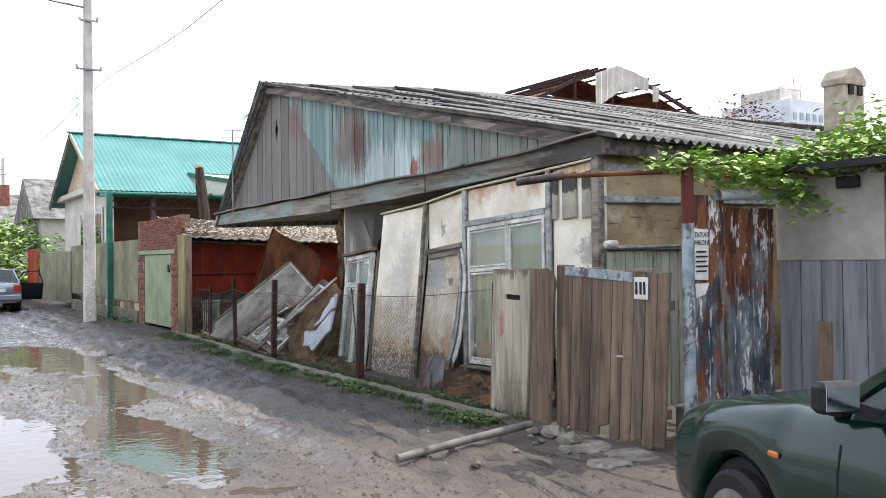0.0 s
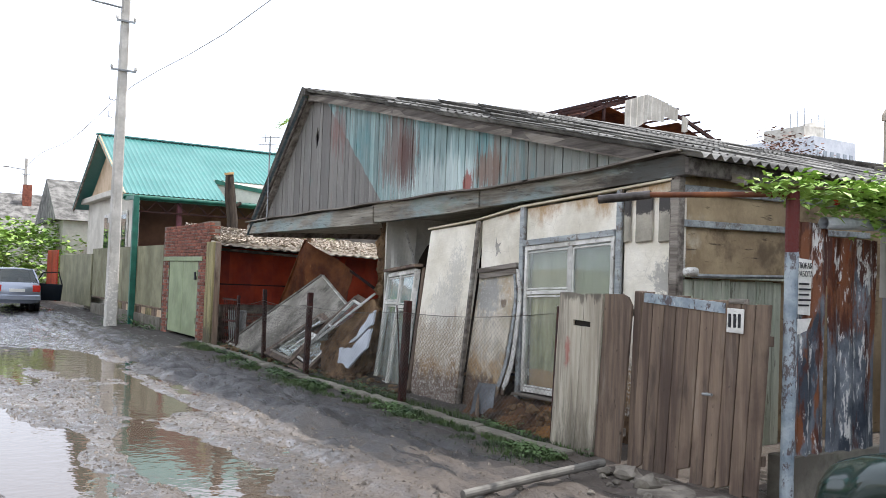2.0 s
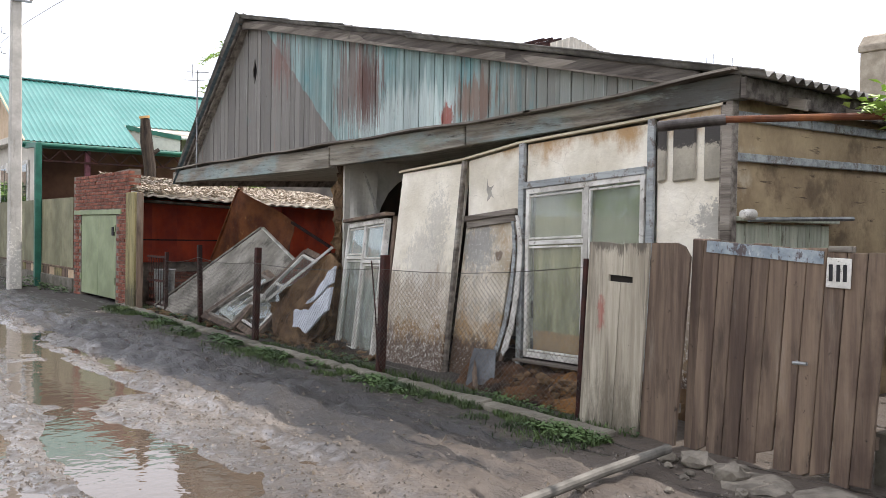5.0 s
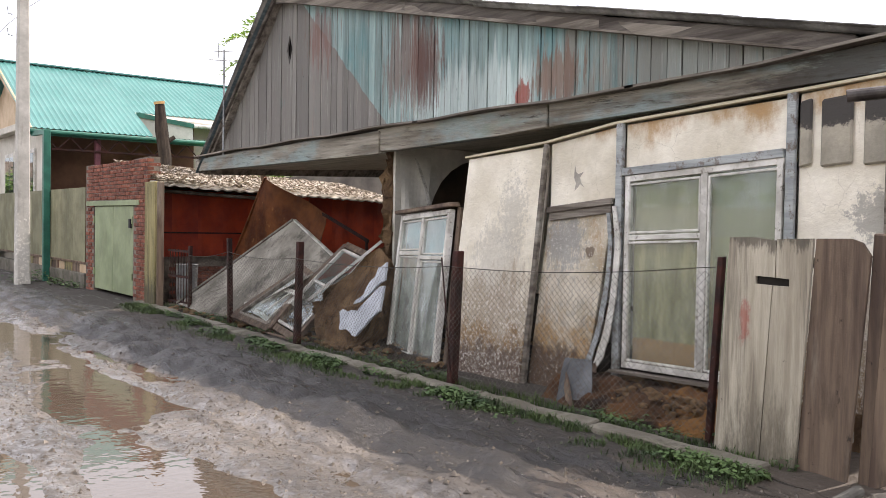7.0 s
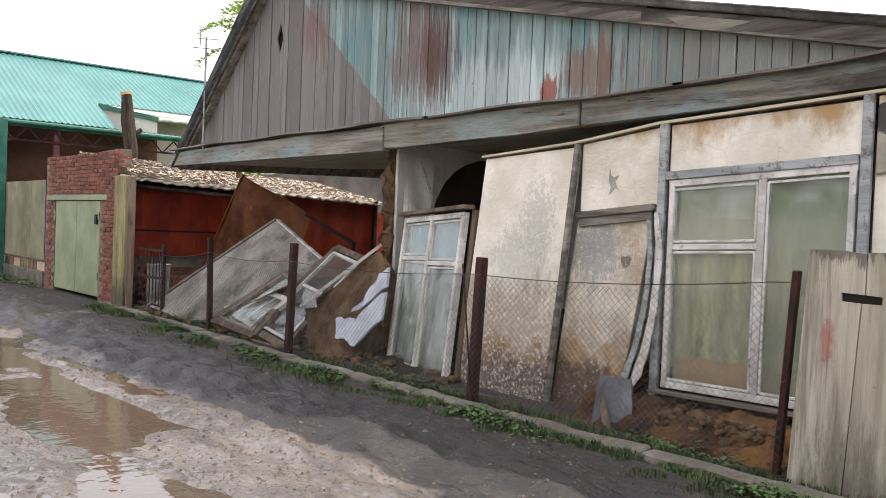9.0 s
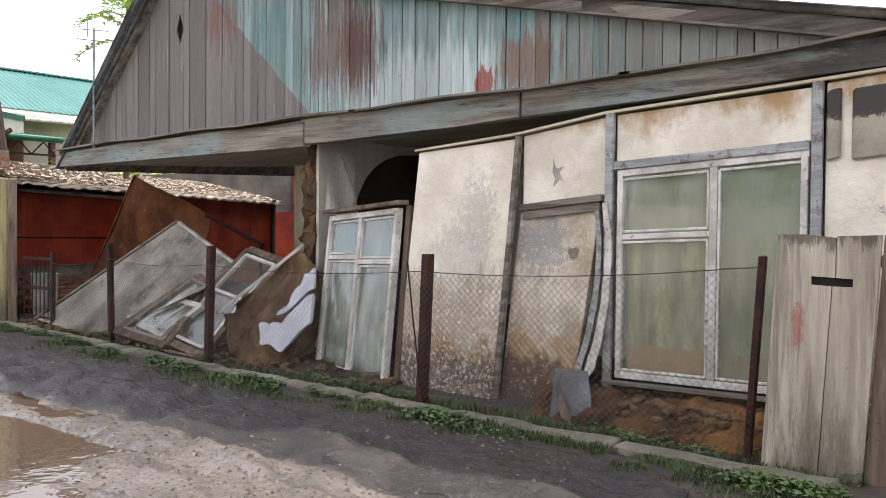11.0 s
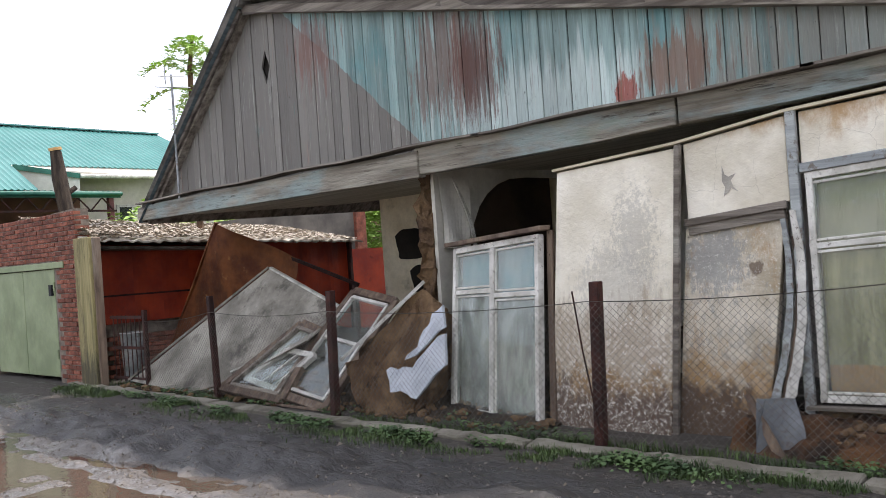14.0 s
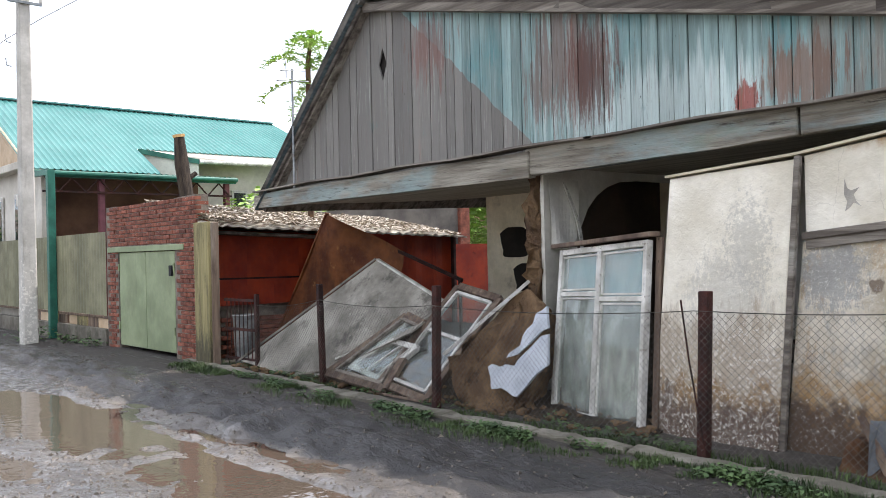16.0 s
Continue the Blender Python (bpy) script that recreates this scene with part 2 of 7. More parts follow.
M_gable = mk("gable_paint", "#6f8380", "#8fa7a4", GRAIN_Z, 1.1, (0.6, 0.85), 0.5, 25, rnd=0.2, fine=0.34, layers=(
    dict(col="#5c8f92", n=0.9, scale=(1, 1, 0.6), lo=0.50, hi=0.66, amt=0.7),
    dict(col="#c3d0cc", n=2.0, scale=(5, 5, 0.3), lo=0.62, hi=0.82, amt=0.7, spot=((6.42, 11.6, 3.0), (2, 2.0, 0.7))),
    dict(col="#8a857c", n=2.0, scale=(4, 4, 0.5), lo=0.48, hi=0.64, plane=(0, 1, 0, 10.2, 1.4), pw=0.22, amt=0.75),
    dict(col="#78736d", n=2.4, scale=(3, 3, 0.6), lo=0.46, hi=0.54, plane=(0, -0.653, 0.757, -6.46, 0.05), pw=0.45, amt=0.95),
    dict(col="#6d4c41", n=2.4, ro=0.8, scale=(6, 6, 0.4), lo=0.80, hi=0.88, spot=((6.42, 12.75, 3.65), (3, 1.5, 2.0)), amt=0.65),
    dict(col="#5f3a31", n=2.6, ro=0.8, scale=(8, 8, 0.4), lo=0.84, hi=0.90, spot=((6.42, 12.45, 3.5), (3, 1.2, 1.6)), amt=0.75),
    dict(col="#74524a", n=2.4, ro=0.75, scale=(7, 7, 0.5), lo=0.82, hi=0.92, spot=((6.42, 14.95, 4.25), (3, 1.2, 1.3)), amt=0.7),
    dict(col="#8d4438", n=3.0, ro=0.8, scale=(6, 6, 1), lo=0.78, hi=0.84, spot=((6.42, 10.7, 2.98), (3, 0.34, 0.4)), amt=0.9),
    dict(col="#7b5c4c", n=2.4, ro=0.75, scale=(6, 6, 0.5), lo=0.82, hi=0.90, spot=((6.42, 10.2, 3.1), (3, 1.3, 0.8)), amt=0.75),
    dict(col="#8f6f62", n=2.0, ro=0.75, scale=(12, 12, 0.4), lo=0.58, hi=0.68, amt=0.5),
    dict(col="#bfc2b9", n=2.0, ro=0.8, scale=(18, 18, 0.45), lo=0.56, hi=0.66, amt=0.55),
    dict(col="#557a78", n=1.6, ro=0.75, scale=(3, 3, 1.2), lo=0.60, hi=0.70, amt=0.5),
    dict(col="#4a443f", n=2.2, ro=0.8, scale=(16, 16, 0.4), lo=0.57, hi=0.65, amt=0.65),
    dict(col="#36312d", n=1.1, ro=0.7, scale=(9, 9, 1.6), lo=0.66, hi=0.72, amt=0.7),
    dict(col="#231f1c", n=11.0, scale=(1, 1, 0.7), lo=0.70, hi=0.74, amt=0.95),
))
M_wood = mk("grey_weathered_wood", "#574f47", "#978f84", GRAIN_Y, 1.2, (0.7, 0.95), 0.7, 20, rnd=0.12, fine=0.45, layers=(
    dict(col="#c2c0b4", n=1.2, scale=(1, 0.6, 2), lo=0.55, hi=0.72, amt=0.55),
    dict(col="#3a342f", n=5, scale=(2, 0.6, 6), lo=0.58, hi=0.72, amt=0.7)))
M_beam = mk("beam_worn_blue_paint", "#6a6257", "#aba597", GRAIN_Y, 1.2, (0.65, 0.9), 0.8, 20, rnd=0.1, fine=0.45, layers=(
    dict(col="#93a6a6", n=1.0, scale=(1, 0.7, 2), lo=0.46, hi=0.62, amt=0.75),
    dict(col="#7f8f7f", n=1.6, scale=(1, 0.7, 2), lo=0.55, hi=0.7, amt=0.6),
    dict(col="#4a453f", n=1.5, ro=0.75, scale=(1, 0.6, 3), lo=0.48, hi=0.62, plane=(0, 1, 0, 8.2, 1.5), pw=0.2, amt=0.85),
    dict(col="#3a332c", n=2.2, ro=0.8, scale=(1, 0.5, 7), lo=0.58, hi=0.66, amt=0.8),
    dict(col="#41382f", n=5, scale=(2, 0.5, 5), lo=0.57, hi=0.7, amt=0.75)))
M_rake = mk("rake_board_grey", "#453e39", "#7a736b", GRAIN_Y, 1.3, (0.7, 0.95), 0.7, 20, rnd=0.15, fine=0.45, layers=(
    dict(col="#37302b", n=3, scale=(1, 0.5, 4), lo=0.55, hi=0.7, amt=0.8),))
M_gate = mk("gate_brown_boards", "#55463d", "#82705f", GRAIN_Z, 1.1, (0.7, 0.95), 0.45, 18, rnd=0.16, fine=0.34, layers=(
    dict(col="#4a3a33", n=1.3, scale=(1, 1, 0.7), lo=0.5, hi=0.66, amt=0.6),
    dict(col="#2a211d", n=7, ro=0.8, scale=(1, 1, 0.8), lo=0.62, hi=0.67, amt=0.85),
    dict(col="#a39a8d", n=1.6, scale=(2, 2, 0.4), lo=0.55, hi=0.75, amt=0.6),
    dict(col="#2f2723", n=9, scale=(1, 1, 0.5), lo=0.68, hi=0.74, amt=0.9),
    dict(col="#3b322c", n=3, scale=(2, 2, 0.5), lo=0.52, hi=0.7, amt=0.6)))
M_pale = mk("pale_greenish_boards", "#9a9180", "#beb6a4", GRAIN_Z, 1.2, (0.7, 0.92), 0.45, 18, rnd=0.1, fine=0.32, layers=(
    dict(col="#6c6459", n=1.8, scale=(6, 6, 0.35), lo=0.52, hi=0.64, amt=0.6),
    dict(col="#5a5448", n=2.2, scale=(5, 5, 0.8), ro=0.8, lo=0.44, hi=0.76, amt=0.8, plane=(0, 0, 1, 0.40, 0.4), pw=0.18),
    dict(col="#4c463e", n=2.6, ro=0.75, scale=(3, 3, 0.6), lo=0.5, hi=0.62, amt=0.75, plane=(0, 0, -1, -1.46, 0.12), pw=0.2),
    dict(col="#a05048", n=6, ro=0.85, scale=(2, 2, 1), lo=0.74, hi=0.92, spot=((5.51, 7.43, 0.98), (1, 0.10, 0.34)), amt=0.65),
    dict(col="#3f3931", n=9, ro=0.8, scale=(1, 1, 0.8), lo=0.66, hi=0.70, amt=0.8)))
M_plaster = mk("cream_panel_peeling", "#d0c8b5", "#efe9da", (1, 1, 1), 1.4, (0.55, 0.85), 0.6, 18, rnd=0.03, fine=0.12, crack=(3.2, 0.010, "#8f8675", 0.35), layers=(
    dict(col="#a9814c", n=2.2, ro=0.7, scale=(1, 1, 0.7), lo=0.60, hi=0.84, plane=(0, 0, -1, -2.28, 0.25), pw=0.26, amt=0.85),
    dict(col="#8f8d86", n=20, ro=0.9, lo=0.84, hi=0.90, spot=((6.3, 10.62, 1.7), (2, 0.7, 1.3)), amt=0.45),
    dict(col="#a5a29a", n=15, ro=0.9, scale=(1, 1.5, 0.6), lo=0.76, hi=0.84, spot=((6.3, 10.8, 1.2), (2, 0.9, 1.0)), amt=0.45),
    dict(col="#8d8b84", n=13, ro=0.9, lo=0.72, hi=0.79, spot=((6.3, 6.85, 1.72), (2, 0.5, 0.38)), amt=0.75),
    dict(col="#a2937f", n=3.0, ro=0.75, scale=(1, 2.4, 0.6), lo=0.46, hi=0.66, plane=(0, 0, 1, 1.15, 0.55), pw=0.30, amt=0.85),
    dict(col="#8a6a40", n=2.8, ro=0.75, scale=(1, 1.3, 0.9), lo=0.56, hi=0.68, plane=(0, 0, 1, 0.75, 0.35), pw=0.20, amt=0.85),
    dict(col="#5a4a40", n=3.5, ro=0.75, scale=(1, 2, 0.7), lo=0.48, hi=0.68, plane=(0, 0, 1, 0.48, 0.35), pw=0.32, amt=0.92),
    dict(col="#e6e1d6", n=26, ro=0.9, lo=0.57, hi=0.61, plane=(0, 0, 1, 1.3, 0.5), pw=0.05, amt=0.8),
    dict(col="#6d5c4a", n=30, ro=0.85, lo=0.64, hi=0.68, amt=0.6)))
M_panel2 = mk("cream_panel_badly_peeled", "#a89c86", "#d8cfbd", (1, 1, 1), 2.6, (0.6, 0.88), 0.7, 16, rnd=0.03, fine=0.2, crack=(3.4, 0.014, "#5d5040", 0.4), layers=(
    dict(col="#8d8f8e", n=14, ro=0.9, scale=(1, 1.4, 0.7), lo=0.80, hi=0.86, spot=((6.3, 9.95, 1.45), (2, 0.8, 0.8)), amt=0.75),
    dict(col="#5d4a3c", n=6, ro=0.7, lo=0.78, hi=0.90, spot=((6.3, 9.6, 1.40), (2, 0.16, 0.2)), amt=0.8),
    dict(col="#a5835a", n=3.0, ro=0.8, scale=(1, 1.6, 0.7), lo=0.50, hi=0.66, amt=0.7),
    dict(col="#94928d", n=12, ro=0.9, scale=(1, 1.4, 0.8), lo=0.55, hi=0.60, plane=(0, 0, 1, 1.25, 0.4), pw=0.05, amt=0.6),
    dict(col="#9a733c", n=2.6, ro=0.75, lo=0.50, hi=0.70, plane=(0, 0, 1, 0.78, 0.4), pw=0.2, amt=0.8),
    dict(col="#4a3b31", n=3.5, ro=0.75, lo=0.46, hi=0.68, plane=(0, 0, 1, 0.50, 0.4), pw=0.32, amt=0.92),
    dict(col="#e2ded4", n=26, ro=0.9, lo=0.565, hi=0.60, amt=0.85),
    dict(col="#5d564e", n=24, ro=0.9, lo=0.62, hi=0.65, amt=0.8)))
M_white = mk("old_white_paint", "#aba89f", "#dcdad3", (1, 1, 1), 4, (0.45, 0.7), 0.4, 40, rnd=0.1, fine=0.2, layers=(
    dict(col="#6b6257", n=15, ro=0.85, lo=0.56, hi=0.61, amt=0.85),
    dict(col="#a09a8e", n=3, lo=0.6, hi=0.8, amt=0.5)))
M_bluewood = mk("pale_blue_trim", "#84898a", "#adb2b1", GRAIN_Y, 1.4, (0.6, 0.85), 0.4, 25, rnd=0.08, layers=(
    dict(col="#66584b", n=7, ro=0.8, scale=(1, 1, 1), lo=0.52, hi=0.60, amt=0.8),))
M_inner = mk("interior_whitewash", "#bdb9ae", "#d8d5cb", (1, 1, 1), 1.4, (0.8, 0.95), 0.2, 20, rnd=0.02, layers=(
    dict(col="#8f8a7d", n=1.8, lo=0.55, hi=0.75, amt=0.6),))
M_beige = mk("beige_wall", "#d3c7ad", "#ece2cc", (1, 1, 1), 1.6, (0.8, 0.95), 0.25, 20, rnd=0.02, layers=(
    dict(col="#7c6f5c", n=2.4, lo=0.56, hi=0.74, amt=0.6),))
M_adobe = mk("adobe_clay", "#624b37", "#957858", (1, 1, 1), 3.0, (0.85, 1.0), 1.0, 14, rnd=0.06, bdist=0.05, fine=0.5, layers=(
    dict(col="#35271d", n=5, ro=0.8, lo=0.53, hi=0.66, amt=0.8), dict(col="#bda57f", n=20, ro=0.9, lo=0.62, hi=0.68, amt=0.6)))
M_slate = mk("asbestos_sheet_grey", "#54524e", "#94928c", (1, 1, 1), 2.2, (0.8, 0.95), 0.5, 30, rnd=0.26, fine=0.4, layers=(
    dict(col="#4a4945", n=3.5, lo=0.5, hi=0.66, amt=0.75), dict(col="#c3c2bb", n=9, lo=0.62, hi=0.74, amt=0.5), dict(col="#5d5f45", n=6, lo=0.66, hi=0.78, amt=0.5)))
M_board = mk("flat_grey_sheet", "#6d6960", "#a6a196", (1, 1, 1), 1.6, (0.8, 0.95), 0.4, 25, rnd=0.05, fine=0.35, layers=(
    dict(col="#45423c", n=1.7, ro=0.75, lo=0.52, hi=0.66, amt=0.75), dict(col="#bdb9ac", n=4, ro=0.8, lo=0.58, hi=0.68, amt=0.5), dict(col="#5b4e40", n=9, ro=0.85, lo=0.60, hi=0.66, amt=0.6)))
M_rust = mk("rusted_sheet_brown", "#5a2f1c", "#8a5630", (1, 1, 1), 2.0, (0.6, 0.85), 0.35, 40, metal=0.15, rnd=0.06, layers=(
    dict(col="#3c2218", n=1.5, scale=(1, 1, 0.4), lo=0.5, hi=0.66, amt=0.7), dict(col="#b98a55", n=7, lo=0.62, hi=0.75, amt=0.5)))
M_red = mk("red_oxide_paint", "#812918", "#b0421f", (1, 1, 1), 1.4, (0.5, 0.75), 0.2, 30, rnd=0.12, layers=(
    dict(col="#5c1d12", n=1.2, scale=(1, 1, 0.35), lo=0.5, hi=0.68, amt=0.75), dict(col="#3d1510", n=4, lo=0.62, hi=0.75, amt=0.6)))
M_post = mk("rusty_post_dark", "#241411", "#46231b", (1, 1, 1), 5, (0.7, 0.9), 0.4, 50, rnd=0.1, layers=(
    dict(col="#251614", n=9, lo=0.52, hi=0.68, amt=0.8),))
M_wire = mk("galvanised_wire", "#4a4743", "#757069", (1, 1, 1), 9, (0.45, 0.7), 0, 10, metal=0.5, rnd=0.0)
M_pipe = mk("grey_steel_pipe", "#6e7273", "#a2a5a5", (1, 1, 1), 5, (0.35, 0.6), 0.15, 40, metal=0.6, rnd=0.04, layers=(
    dict(col="#5d3a28", n=7, lo=0.58, hi=0.7, amt=0.8),))
M_postpaint = mk("post_blue_grey_flaking", "#75838c", "#a9b2b6", (1, 1, 1), 5, (0.5, 0.8), 0.4, 30, rnd=0.02, layers=(
    dict(col="#4b3a35", n=9, ro=0.8, scale=(1, 1, 0.6), lo=0.52, hi=0.58, amt=0.85), dict(col="#d5d9d8", n=11, ro=0.8, scale=(1, 1, 0.4), lo=0.60, hi=0.66, amt=0.7), dict(col="#5b221d", n=2.0, plane=(0, 0, -1, -1.95, 0.06), pw=0.6, lo=0.5, hi=0.56),))
M_rustblue = mk("rust_and_blue_metal", "#4b525a", "#858b91", (1, 1, 1), 3.0, (0.4, 0.7), 0.35, 30, metal=0.1, rnd=0.08, layers=(
    dict(col="#2a323c", n=2.6, scale=(1.5, 1, 0.5), lo=0.52, hi=0.6, amt=0.85),
    dict(col="#7d4a28", n=2.3, scale=(1.8, 1, 0.6), lo=0.50, hi=0.57, amt=0.92, plane=(0, 0, -1, -1.25, 0.8), pw=0.07),
    dict(col="#4f2818", n=2.9, scale=(2.2, 1, 0.6), lo=0.50, hi=0.58, amt=0.92, plane=(0, 0, -1, -1.3, 0.8), pw=0.07),
    dict(col="#dddcd6", n=4.6, ro=0.75, scale=(2.6, 1, 0.7), lo=0.55, hi=0.60, amt=0.9),
    dict(col="#7d3f1e", n=3.0, scale=(5, 1, 0.4), lo=0.60, hi=0.66, amt=0.9)))
M_greyboard = mk("blue_grey_painted_boards", "#6d6e72", "#8a8b8e", GRAIN_Z, 1.4, (0.6, 0.85), 0.3, 25, rnd=0.1, layers=(
    dict(col="#54565a", n=3, scale=(3, 3, 0.5), lo=0.55, hi=0.72, amt=0.6), dict(col="#a08f7c", n=5, scale=(3, 3, 0.5), lo=0.68, hi=0.78, amt=0.5)))
M_brick = mk("red_brick", "#63392d", "#925845", (1, 1, 1), 6, (0.8, 0.95), 0.5, 40, rnd=0.3, layers=(
    dict(col="#40302a", n=6.0, ro=0.8, lo=0.54, hi=0.66, amt=0.8), dict(col="#c9bdb0", n=9, ro=0.85, lo=0.60, hi=0.66, amt=0.7)))
M_mortar = mk("old_mortar", "#5f574e", "#8b8175", (1, 1, 1), 6, (0.9, 1.0), 0.5, 40, rnd=0.0)
M_greenpaint = mk("pale_green_door_paint", "#7f8c6a", "#98a37f", (1, 1, 1), 1.6, (0.5, 0.7), 0.15, 30, rnd=0.05, layers=(
    dict(col="#6c7558", n=2, scale=(1, 1, 0.4), lo=0.55, hi=0.72, amt=0.6), dict(col="#6a5a44", n=9, lo=0.7, hi=0.76, amt=0.7)))
M_olive = mk("olive_fence_sheet", "#74725a", "#929074", (1, 1, 1), 1.4, (0.55, 0.8), 0.15, 30, rnd=0.2, layers=(
    dict(col="#5e5c40", n=2, scale=(1, 1, 0.3), lo=0.52, hi=0.7, amt=0.6),))
M_teal = mk("green_profiled_steel", "#46807a", "#578e88", (1, 1, 1), 0.6, (0.3, 0.45), 0.0, 30, rnd=0.03, spec=0.5, layers=(
    dict(col="#3f857b", n=3, lo=0.55, hi=0.7, amt=0.4),))
M_tealdark = mk("dark_green_steel", "#1c5648", "#2c6f5d", (1, 1, 1), 3, (0.4, 0.6), 0.0, 30, rnd=0.05)
M_render = mk("pale_house_render", "#b9b3a6", "#d3cec2", (1, 1, 1), 1.0, (0.8, 0.95), 0.2, 40, rnd=0.03)
M_tan = mk("tan_gable_boarding", "#b39a7c", "#cdb79b", (1, 1, 1), 1.5, (0.7, 0.9), 0.15, 30, rnd=0.08)
M_brownwall = mk("brown_inner_wall", "#5b4034", "#7c5b48", (1, 1, 1), 1.3, (0.8, 0.95), 0.2, 30, rnd=0.05)
M_maroon = mk("maroon_column", "#5a3238", "#744349", (1, 1, 1), 3, (0.5, 0.7), 0.05, 30, rnd=0.05)
M_concrete = mk("concrete_pole", "#a9a59c", "#c6c2b9", (1, 1, 1), 1.8, (0.8, 0.95), 0.3, 40, rnd=0.02, layers=(
    dict(col="#8a857b", n=2, scale=(3, 3, 0.5), lo=0.55, hi=0.72, amt=0.6), dict(col="#e2ded4", n=14, lo=0.64, hi=0.7, plane=(0, 0, 1, 2.0, 0.8), pw=0.12, amt=0.8)))
M_kerb = mk("kerb_concrete_mossy", "#5f5a50", "#858074", (1, 1, 1), 2.2, (0.85, 1.0), 0.7, 18, rnd=0.1, layers=(
    dict(col="#4a4a38", n=3, lo=0.5, hi=0.68, amt=0.7), dict(col="#3e3a34", n=7, lo=0.58, hi=0.7, amt=0.6)))
M_stone = mk("rubble_stone", "#5b554c", "#8a8377", (1, 1, 1), 6, (0.85, 1.0), 0.6, 30, rnd=0.2)
M_bark = mk("stump_bark", "#2a231e", "#51463b", (4, 4, 0.8), 3, (0.85, 1.0), 0.9, 20, rnd=0.05)
M_cut = mk("cut_wood_end", "#b48a55", "#d6ae76", (1, 1, 1), 6, (0.7, 0.9), 0.2, 30, rnd=0.0)
M_oliveboard = mk("olive_tan_stained_board", "#7d7650", "#a79b6e", GRAIN_Z, 1.3, (0.7, 0.9), 0.5, 20, rnd=0.0, fine=0.35, layers=(
    dict(col="#4c4633", n=2.0, ro=0.75, scale=(3, 3, 0.5), lo=0.5, hi=0.66, amt=0.7), dict(col="#38352c", n=3.0, ro=0.85, scale=(4, 4, 1), lo=0.46, hi=0.74, plane=(0, 0, 1, 0.7, 0.5), pw=0.24, amt=0.8)))
# soot, and the darkness inside gaps and openings painted as a colour
M_darkhole = mk("soot_and_hole_dark", "#1c1916", "#2b2723", (1, 1, 1), 3, (0.9, 1.0), 0.2, 20, rnd=0.0)
M_leaf = mk("leaf_green", "#7b9f42", "#b3cf70", (1, 1, 1), 5, (0.45, 0.65), 0.0, 20, rnd=0.12)
M_leafdark = mk("leaf_deep_green", "#33492c", "#5a7342", (1, 1, 1), 3, (0.5, 0.7), 0.0, 20, rnd=0.1)
M_grass = mk("grass_blades", "#2f3f24", "#4f6134", (1, 1, 1), 3, (0.55, 0.75), 0.0, 20, rnd=0.0)
M_twig = mk("vine_stem", "#4c3a2a", "#6f5640", (1, 1, 1), 6, (0.8, 0.95), 0.3, 30, rnd=0.05)
M_paper = mk("poster_paper", "#d9d7ce", "#efede5", (1, 1, 1), 4, (0.7, 0.85), 0.05, 30, rnd=0.02)
M_ink = mk("black_print", "#1d1d1f", "#2c2c2f", (1, 1, 1), 9, (0.6, 0.8), 0.0, 30, rnd=0.0)
M_black = mk("black_rubber", "#141416", "#222226", (1, 1, 1), 9, (0.6, 0.85), 0.1, 60, rnd=0.0)
M_glass = glass("dusty_pane", (0.95, 0.98, 0.97, 1), alpha=0.08)
# extra pale dust brightens the fallen casement's panes in place of missing light
M_brightglass = glass("dusty_pane_brightened", (0.95, 0.98, 0.97, 1), alpha=0.17)
M_galv = mk("dull_galvanised", "#9da1a2", "#c6c9c9", (1, 1, 1), 4, (0.4, 0.6), 0.1, 30, rnd=0.0, layers=(dict(col="#77787a", n=6, lo=0.55, hi=0.68, amt=0.5),))
M_scrap = mk("grey_lining_scrap", "#55585b", "#7c7f82", (1, 1, 1), 2.5, (0.7, 0.9), 0.4, 25, rnd=0.0, fine=0.3, layers=(dict(col="#4a3b30", n=3, ro=0.8, lo=0.55, hi=0.66, amt=0.7), dict(col="#a3a5a5", n=7, ro=0.85, lo=0.6, hi=0.66, amt=0.6)))
M_palegreen = mk("pale_green_worn_boards", "#a3aa95", "#c6cab8", GRAIN_Z, 1.3, (0.7, 0.9), 0.4, 20, rnd=0.15, fine=0.3, layers=(dict(col="#5c5546", n=3, ro=0.75, scale=(4, 4, 0.6), lo=0.55, hi=0.65, amt=0.7),))
M_sleeve = mk("dark_oiled_steel", "#2f2b29", "#5b5653", (1, 1, 1), 5, (0.3, 0.5), 0.1, 40, metal=0.6, rnd=0.0, layers=(dict(col="#4a2a1e", n=6, lo=0.56, hi=0.66, amt=0.7),))
M_carglass = glass("car_glass", (0.35, 0.4, 0.4, 1), 0.02, 0.05)
M_curtain = mk("net_curtain_yellowed_foliage_reflection", "#7d7852", "#a9a27c", (5, 5, 0.8), 1.6, (0.8, 0.95), 0.2, 20, rnd=0.0, layers=(
    dict(col="#615d3e", n=2.4, ro=0.85, scale=(1, 7, 1.6), lo=0.50, hi=0.60, amt=0.65),
    dict(col="#938c6a", n=3.0, ro=0.8, scale=(1, 9, 1.0), lo=0.58, hi=0.66, amt=0.5),
    dict(col="#a37c54", n=2, lo=0.46, hi=0.56, plane=(0, 0, 1, 0.62, 0.03), pw=0.5, amt=0.9),
    dict(col="#98947f", n=2, lo=0.46, hi=0.56, plane=(0, 0, -1, -1.54, 0.03), pw=0.5, amt=0.85),
    # green foliage reflection of the right pane, painted on the curtain
    dict(col="#64735c", n=2, lo=0.46, hi=0.56, plane=(0, 1, 0, 8.28, 0.05), pw=0.5, amt=0.5)))
